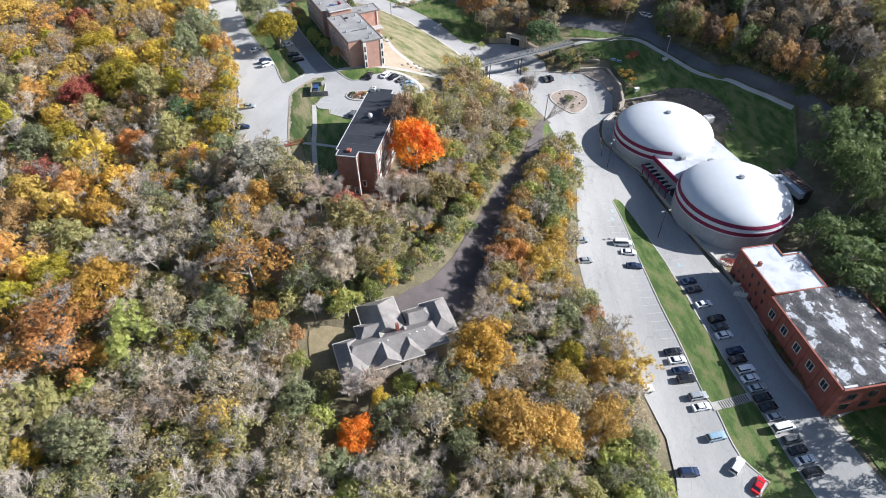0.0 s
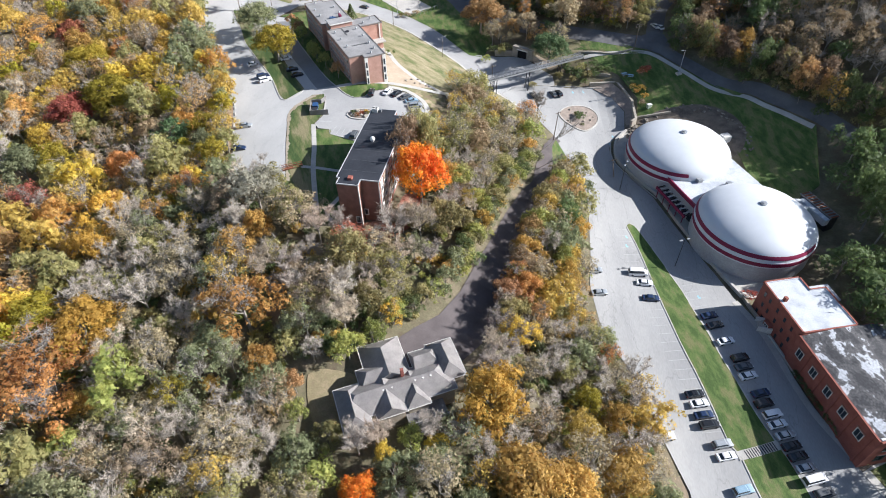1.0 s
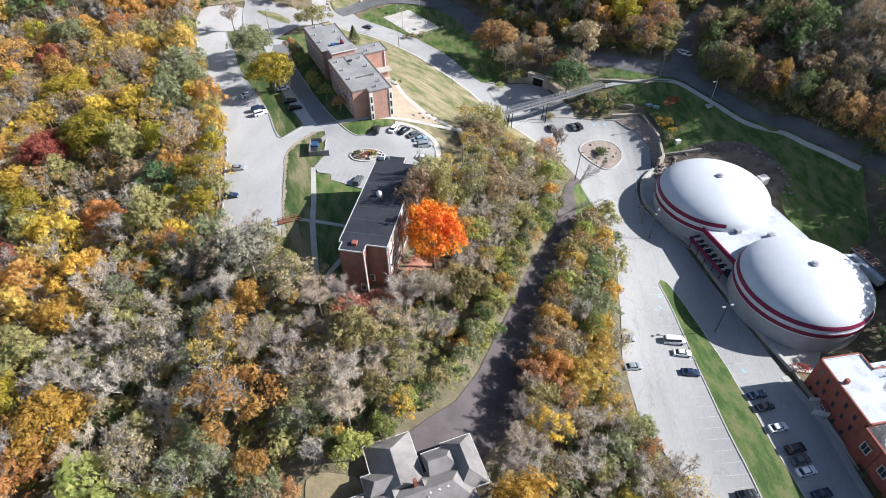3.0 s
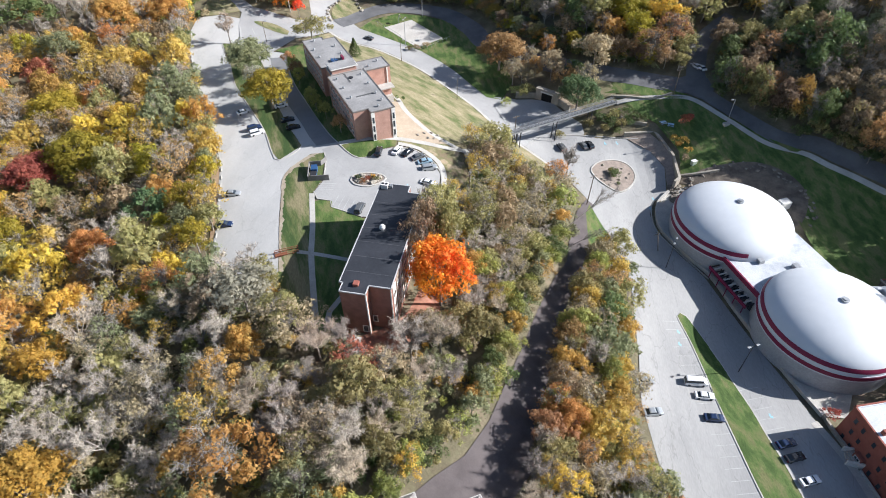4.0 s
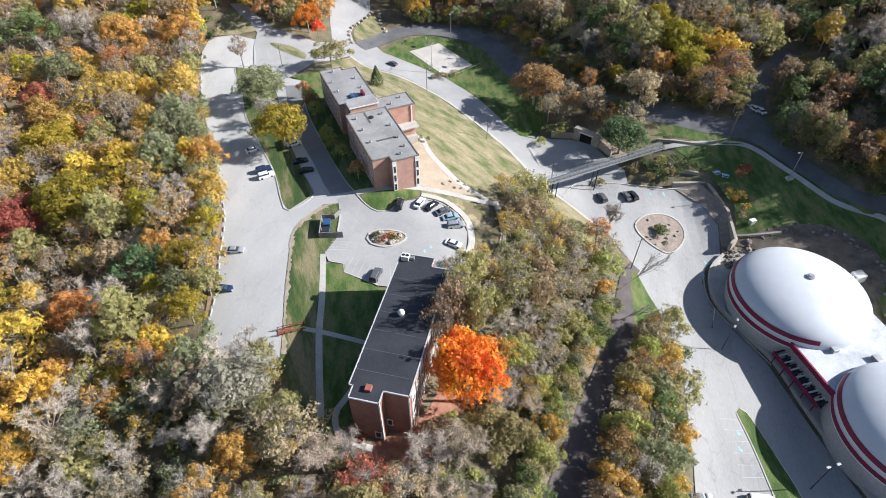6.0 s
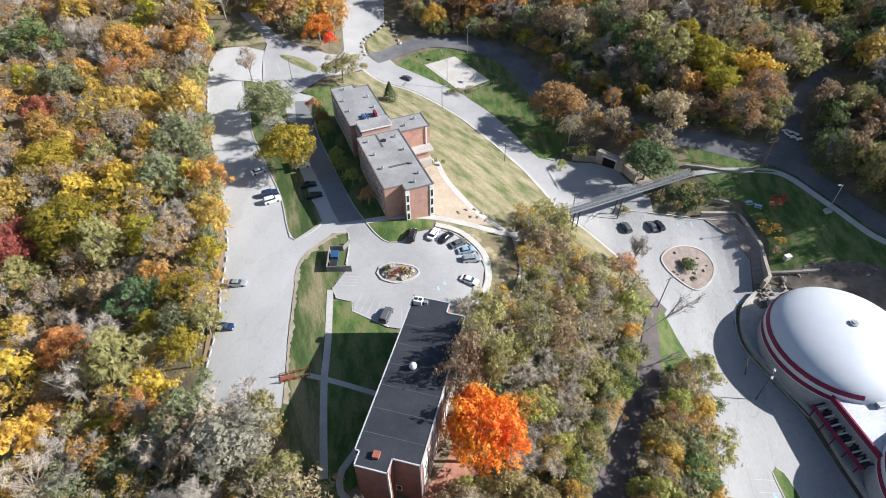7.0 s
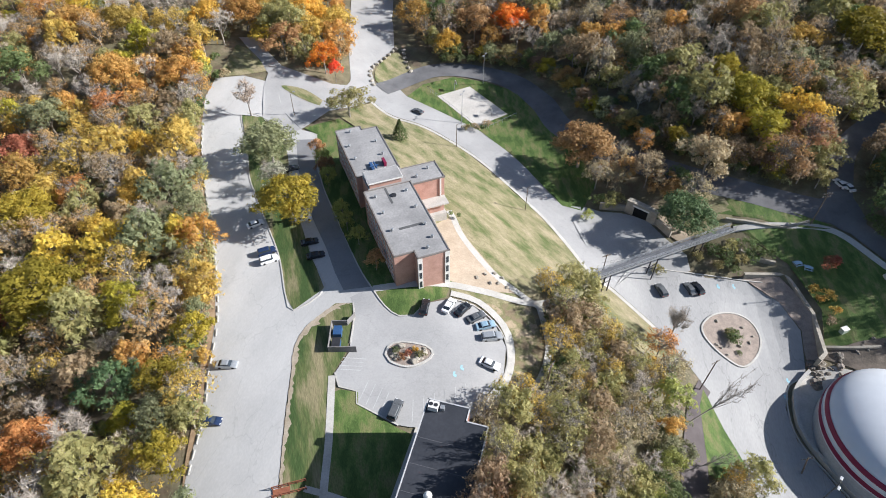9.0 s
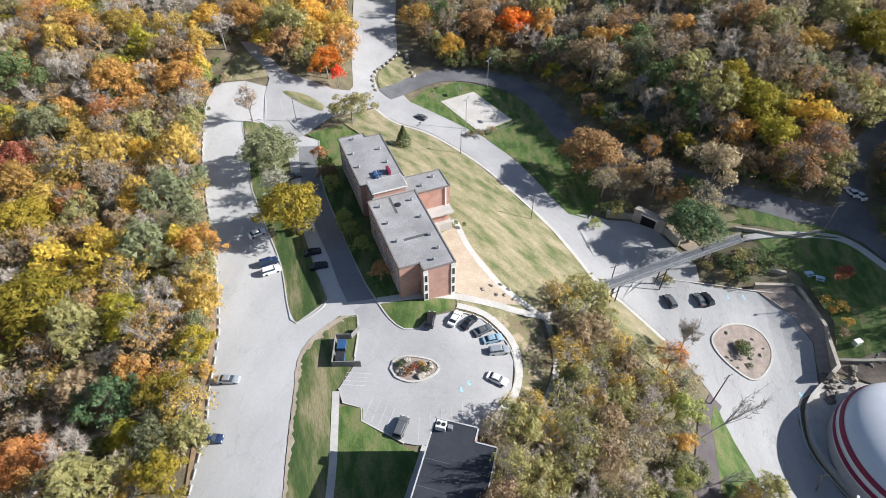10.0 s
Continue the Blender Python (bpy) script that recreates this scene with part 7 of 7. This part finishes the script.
for k, (x, y) in enumerate(smooth([(-21.3, 102.2), (-15.2, 106.7), (-9.4, 112.5), (-5.3, 119.4), (-0.9, 130.4), (3.6, 141.4), (7.7, 152.4), (13.6, 164.4), (17.6, 173.5), (20, 184.5)], step=2.9)):
    tree("leafy" if k % 4 else "thin", k, x + (k % 3) * 0.5 - 0.5, y + 0.2, ("sage", "lime", "green", "olive", "lime", "sage", "gold")[k % 7], 0.58 + 0.1 * (k % 3), 0.56 + 0.1 * (k % 2), "low leafy tree beside the driveway", sink=0.6)
for k, (x, y) in enumerate(smooth([(8.5, 104), (10, 114), (13.5, 125), (17.5, 138), (22, 150), (27, 163), (30.5, 172)], step=4.2)):
    tree("leafy" if k % 3 else "thin", k + 3, x + 0.4, y, ("gold", "olive", "rust", "lime", "tan")[k % 5], 0.75 + 0.1 * (k % 3), 0.98, sink=1.0)
for k, (x, y, c_, s_) in enumerate(((-28, 94.5, "green", 0.5), (-33, 93.5, "green", 0.45), (-23.5, 97.5, "lime", 0.6), (-39.5, 84, "rust", 0.6), (-38, 78, "lime", 0.6), (-30, 73, "olive", 0.7), (-13, 73.5, "lime", 0.6), (-7, 73, "yellow", 0.55))):
    tree("leafy", k, x, y, c_, s_, s_, None)
for x, y in ((-19.5, 72.5), (-24, 71.5), (6.5, 91), (9, 97), (-9, 75), (5.2, 98), (7.2, 104), (8.6, 110), (4.6, 92.5)):
    tree("bare", int(x), x, y, "grey", 0.9, 0.95)

for k, (x, y) in enumerate(((-19.8, 151.5), (-18.6, 156.5), (-17.8, 162), (-14, 156))):
    tree(("thin", "leafy")[k % 2], k, x, y, ("brown", "olive")[k // 2], 0.85, 1.82, sink=0.3)

spur_rng = random.Random(8)
for k in range(26):
    x, y = spur_rng.uniform(86, 104), spur_rng.uniform(246, 284)
    if y > 262 + (x - 86) * 1.6 or y < 262 - (x - 86) * 1.2:
        continue
    tree("shrub", k, x, y, ("green", "olive", "green")[k % 3], spur_rng.uniform(1.1, 1.7), spur_rng.uniform(1.2, 1.8), "dense green bush beside the lane", "lane bushes")

for k, (x, y) in enumerate(smooth([(-49, 336.5), (-33, 337), (-14, 330.5), (-1, 316), (6, 301), (19, 288), (33, 278.5), (48, 271.5), (60, 266.5)], step=4.0)):
    tree("leafy" if k % 4 else "thin", k + 2, x, y, ("olive", "gold", "green", "brown", "ygreen", "sage", "rust")[k % 7], 0.72 + 0.12 * (k % 3), 0.62 + 0.12 * (k % 2), "low leafy tree beside the far lane", sink=1.2)
    tree("shrub", k, x + 1.6, y - 3.4, ("green", "olive", "sage")[k % 3], 1.1, 1.2, "dense green bush beside the far lane", "lane bushes")

# the fallen bare tree leaning over the loop
for x, y, lean, turn, shape, wide, long in ((23.9, 185.5, 60, 28, 2, 0.72, 1.65), (21.8, 174.3, 64, 14, 3, 0.5, 1.0)):
    dead = thing("dead_tree", pose(x, y, height(x, y) + 0.5, 0, lean, turn), "leaning bare dead tree", "tree")
    wood, twig = KINDS["bare", shape]
    for name_, (dv, df), mat_ in (("trunk", wood, BARK), ("crown", (twig[0][:1500], twig[1][:500].tolist()), TWIG_DARK)):
        limb_ob = new(name_, mesh_from(name_, np.asarray(dv) * (wide, wide, long), df, mat_))
        limb_ob.parent = dead

for k in range(17):
    q = k / 16
    x, y = 86 + 55 * q + (k % 3), 249 - 60 * q + (k % 2) * 3
    tree("leafy" if k % 3 else "thin", k, x - 0.5, y - 0.5, ("green", "brown", "olive", "rust", "brown", "gold", "green")[k % 7], 1.15, 1.5, sink=4.0)
    tree("shrub", k, x - 3.2 + (k % 3), y - 3.0, ("green", "olive")[k % 2], 1.6, 1.6, "dense green bush beside the lane", "lane bushes")

# ---- woodland by region ----
CLEAR.append([(108 + 13 * math.cos(t / 6 * math.pi), 153 + 13 * math.sin(t / 6 * math.pi)) for t in range(12)])
VIEW = [(-100, 38), (-140, 90), (-175, 150), (-212, 210), (-245, 270), (-265, 350), (-235, 385), (-100, 405), (45, 398), (112, 375), (145, 330), (172, 270), (182, 230), (168, 180), (150, 140), (128, 90), (115, 38)]
REGIONS = [
    # outline, mix of (shape, colour, share), spacing, size
    ([(-122.7, 27.7), (-251.0, 254.0), (-264.3, 414.0), (-132.2, 410.7), (-130.8, 300.7), (-125.1, 280.5), (-107.5, 239.5), (-95.9, 206.7), (-90.1, 182.2), (-86.2, 155.5), (-104.4, 135.7), (-100.1, 27.5)],
     (("bare", "grey", 30), ("thin", "rust", 14), ("thin", "brown", 9), ("thin", "gold", 6), ("leafy", "gold", 11), ("leafy", "copper", 8), ("leafy", "yellow", 3), ("leafy", "ygreen", 7), ("leafy", "olive", 7), ("leafy", "brown", 4), ("leafy", "sage", 3)), 6.6, 1.0),
    ([(-90.3, 133.1), (-88.3, 155.6), (-93.0, 184.3), (-98.8, 206.8), (-111.5, 239.6), (-129.0, 280.5), (-130.7, 302.7), (-122.9, 302.7), (-122.2, 276.4), (-111.4, 249.8), (-99.7, 226.2), (-90.0, 206.6), (-82.1, 188.1), (-78.2, 165.4), (-76.3, 144.8)],
     (("leafy", "gold", 20), ("thin", "copper", 26), ("thin", "gold", 14), ("leafy", "yellow", 5), ("leafy", "ygreen", 10), ("leafy", "lime", 6), ("leafy", "olive", 8), ("leafy", "copper", 6), ("leafy", "green", 2)), 5.4, 0.85),
    ([(-100.1, 27.5), (-104.4, 135.7), (-86.3, 150.3), (-74.3, 145.8), (-56.5, 146.5), (-44.7, 129.9), (-19.3, 130.1), (-11.5, 140.4), (4.0, 138.6), (2.0, 126.4), (-3.0, 115.2), (-8.9, 108.1), (-19.7, 99.9), (-29.6, 93.8), (-41.4, 89.8), (-41.7, 77.8), (-30.0, 67.7), (-16.2, 67.6), (-4.4, 75.6), (1.6, 94.1), (7.6, 106.3), (23.1, 110.5), (32.7, 104.2), (42.0, 83.6), (44.0, 27.1)],
     (("bare", "grey", 44), ("thin", "tan", 11), ("thin", "olive", 13), ("thin", "sage", 9), ("leafy", "sage", 6), ("leafy", "olive", 6), ("leafy", "lime", 4), ("thin", "gold", 4), ("thin", "brown", 3)), 5.2, 0.9),
    ([(-19.3, 130.1), (-11.6, 126.2), (-3.8, 132.4), (4.0, 138.6), (13.9, 163.2), (19.7, 180.7), (23.6, 200.2), (10.0, 208.1), (-1.7, 220.4), (-8.4, 211.9), (-7.4, 197.6), (-9.3, 187.4), (-14.2, 181.2), (-21.0, 175.0), (-18.1, 154.5)],
     (("bare", "grey", 18), ("thin", "tan", 16), ("thin", "olive", 18), ("thin", "gold", 15), ("leafy", "olive", 14), ("leafy", "lime", 5), ("leafy", "green", 6), ("leafy", "brown", 8)), 4.7, 0.68),
    ([(7.6, 110.4), (13.6, 122.5), (18.6, 138.9), (23.5, 155.3), (28.4, 167.7), (31.4, 175.9), (36.2, 176.0), (36.2, 160.7), (34.1, 140.3), (32.0, 126.8), (32.7, 111.3), (38.4, 102.0), (43.9, 81.5), (32.4, 73.6), (17.1, 92.4)],
     (("leafy", "olive", 20), ("leafy", "lime", 14), ("leafy", "sage", 10), ("leafy", "gold", 14), ("thin", "gold", 10), ("thin", "rust", 8), ("thin", "tan", 8), ("bare", "grey", 10), ("leafy", "green", 6)), 5.0, 0.72),
    ([(-134.4, 421.7), (-124.9, 331.6), (-109.0, 314.6), (-93.5, 308.6), (-83.8, 314.9), (-93.7, 366.3), (-102.2, 420.5)],
     (("leafy", "gold", 34), ("leafy", "copper", 26), ("leafy", "rust", 14), ("leafy", "olive", 16), ("leafy", "yellow", 10)), 6.2, 1.0),
    ([(-76.1, 395.1), (-70.1, 373.5), (-62.3, 342.0), (-48.6, 335.8), (-17.0, 331.2), (-1.2, 312.6), (6.6, 289.9), (24.4, 279.3), (46.2, 270.7), (70.1, 262.5), (76, 271), (90, 330), (100, 395), (-74.2, 409.1)],
     (("bare", "grey", 36), ("thin", "brown", 16), ("thin", "tan", 8), ("thin", "rust", 8), ("leafy", "brown", 9), ("leafy", "olive", 9), ("leafy", "copper", 4), ("leafy", "sage", 6), ("leafy", "green", 4)), 5.4, 1.0),
    ([(76, 271), (86.1, 285.8), (97.8, 298.8), (103.6, 285.1), (85.9, 268.3), (85.9, 252.1), (97.4, 235.5), (114.5, 209.6), (129.7, 191.3), (150.4, 172.5), (173.1, 190.9), (207.1, 301.4), (184.2, 378.1), (100, 395), (90, 330)],
     (("bare", "grey", 34), ("thin", "brown", 16), ("leafy", "brown", 14), ("leafy", "olive", 10), ("leafy", "green", 12), ("thin", "rust", 8), ("leafy", "gold", 3), ("leafy", "sage", 3)), 5.6, 1.05),
    ([(117.2, 172.5), (115.0, 165.1), (125.9, 180.9), (141.0, 173.9), (159.3, 186.9), (140.8, 73.2), (130.9, 73.3), (102.4, 91.2), (107.3, 112.1), (103.6, 126.4), (103.8, 144.9)],
     (("leafy", "green", 84), ("leafy", "sage", 12), ("leafy", "olive", 4)), 6.4, 1.2),
    ([(104, 90), (140, 72), (142, 22), (106, 22), (101, 58), (104, 72)], (("leafy", "green", 60), ("leafy", "olive", 40)), 7.5, 1.35),
    ([(8.2, 253.8), (22.1, 257.6), (40.0, 254.9), (38.1, 261.0), (18.3, 271.6), (4.5, 280.0), (0.4, 273.1)], (("thin", "tan", 30), ("leafy", "rust", 20), ("leafy", "olive", 30), ("leafy", "green", 20)), 4.6, 0.85),
]
grid_taken = {}


def free(x, y, r):
    kx, ky = int(x // 8), int(y // 8)
    for i in range(kx - 2, kx + 3):
        for j in range(ky - 2, ky + 3):
            for (a, b, q) in grid_taken.get((i, j), ()):
                if (a - x) ** 2 + (b - y) ** 2 < (0.5 * (q + r)) ** 2:
                    return False
    return True


def take(x, y, r):
    grid_taken.setdefault((int(x // 8), int(y // 8)), []).append((x, y, r))


for x, y, r in TREES:
    take(x, y, r * 1.6)
spots = []
for region, mix, gap, size in REGIONS:
    xs, ys = [p[0] for p in region], [p[1] for p in region]
    area = (max(xs) - min(xs)) * (max(ys) - min(ys))
    cand = tree_rng.uniform((min(xs), min(ys)), (max(xs), max(ys)), (int(area / gap ** 2 * 5), 2))
    ok = inside(region, cand[:, 0], cand[:, 1]) & inside(VIEW, cand[:, 0], cand[:, 1])
    for keep_out in CLEAR:
        ok &= ~inside(keep_out, cand[:, 0], cand[:, 1])
        for p in keep_out[::2]:
            ok &= (cand[:, 0] - p[0]) ** 2 + (cand[:, 1] - p[1]) ** 2 > 1.6 ** 2
    share = np.array([m[2] for m in mix], float)
    for x, y in cand[ok]:
        s = size * tree_rng.uniform(0.72, 1.28)
        if free(x, y, gap * s * 0.93):
            take(x, y, gap * s * 0.93)
            k = tree_rng.choice(len(mix), p=share / share.sum())
            spots.append((x, y, mix[k][0], mix[k][1], s * 1.2))

near = sorted(spots, key=lambda q: math.hypot((q[0] + 25) * 0.9, q[1] - 127))
for i, (x, y, shape, colour, s) in enumerate(near[:50]):
    tree(shape, i, x, y, colour, s, s * tree_rng.uniform(0.85, 1.15), sink=1.3)


def joined(name, items, label):
    """Many trees as one mesh."""
    mats, vs, fs, mi, off = [BARK, *TWIGS] + list(LEAF.values()), [], {3: [], 4: []}, {3: [], 4: []}, 0
    names = list(LEAF)
    arr = {}
    for (x, y, shape, colour, s) in items:
        i = int(abs(x * 13 + y * 7)) % sum(1 for k in KINDS if k[0] == shape)
        (tv, tf), (cv, cf) = KINDS[shape + "_far", i]
        a = (x * 37 + y * 91) % 6.283
        rot = np.array([[math.cos(a), math.sin(a), 0], [-math.sin(a), math.cos(a), 0], [0, 0, 1]]) * s
        hgt = s * (0.82 + 0.28 * ((x * 7.7) % 1))
        rot[2, 2] = hgt
        z = height(x, y) - (1.3 if shape != "shrub" else 0.2)
        cf = np.asarray(cf)
        for v, f, m in ((tv, tf, 0), (cv, cf, 1 + i % 3 if shape == "bare" else 4 + names.index(colour))):
            vs.append(np.asarray(v) @ rot + (x, y, z))
            if isinstance(f, list):
                for n in (3, 4):
                    ff = np.array([q for q in f if len(q) == n])
                    if len(ff):
                        fs[n].append(ff + off)
                        mi[n].append(np.full(len(ff), m))
            else:
                fs[f.shape[1]].append(f + off)
                mi[f.shape[1]].append(np.full(len(f), m))
            off += len(v)
    V = np.concatenate(vs)
    loops, starts, mat_i, at = [], [], [], 0
    for n in (3, 4):
        if fs[n]:
            F = np.concatenate(fs[n])
            loops.append(F.ravel())
            starts.append(at + np.arange(len(F)) * n)
            mat_i.append(np.concatenate(mi[n]))
            at += F.size
    loops, starts, mat_i = np.concatenate(loops), np.concatenate(starts), np.concatenate(mat_i)
    me = bpy.data.meshes.new(name)
    me.vertices.add(len(V))
    me.vertices.foreach_set("co", V.ravel())
    me.loops.add(len(loops))
    me.loops.foreach_set("vertex_index", loops.astype(np.int32))
    me.polygons.add(len(starts))
    me.polygons.foreach_set("loop_start", starts.astype(np.int32))
    for m in mats:
        me.materials.append(m)
    me.polygons.foreach_set("material_index", mat_i.astype(np.int32))
    me.update()
    me.validate()
    return tagged(new(name, me), label, "woodland", kind="stuff")


joined("woodland", near[50:], "dense autumn woodland of bare, golden and olive trees")

# undergrowth: low shrubs and saplings between the trunks
under = []
for n_reg, (region, mix, gap, size) in enumerate(REGIONS[:8]):
    xs, ys = [p[0] for p in region], [p[1] for p in region]
    area = (max(xs) - min(xs)) * (max(ys) - min(ys))
    cand = tree_rng.uniform((min(xs), min(ys)), (max(xs), max(ys)), (int(area / (8 if n_reg in (2, 3, 4) else 15)), 2))
    ok = inside(region, cand[:, 0], cand[:, 1]) & (cand[:, 1] < 330) & (cand[:, 0] > -170) & (cand[:, 0] < 130)
    for keep_out in CLEAR:
        ok &= ~inside(keep_out, cand[:, 0], cand[:, 1])
    for x, y in cand[ok]:
        under.append((x, y, "shrub", str(tree_rng.choice(["olive", "green", "tan", "lime", "sage", "sage", "gold"])), tree_rng.uniform(0.5, 1.15)))
slope = [u for u in under if u[0] > -40 and u[1] > 200]
front = [u for u in under if u[0] > -105 and u[1] < 200]
rest = [u for u in under if not (u[0] > -40 and u[1] > 200) and not (u[0] > -105 and u[1] < 200)]
under = [some[i] for some, most in ((slope, 700), (front, 1500), (rest, 750)) for i in tree_rng.permutation(len(some))[:most]]
joined("undergrowth", under, "mixed green and brown undergrowth on the woodland floor")
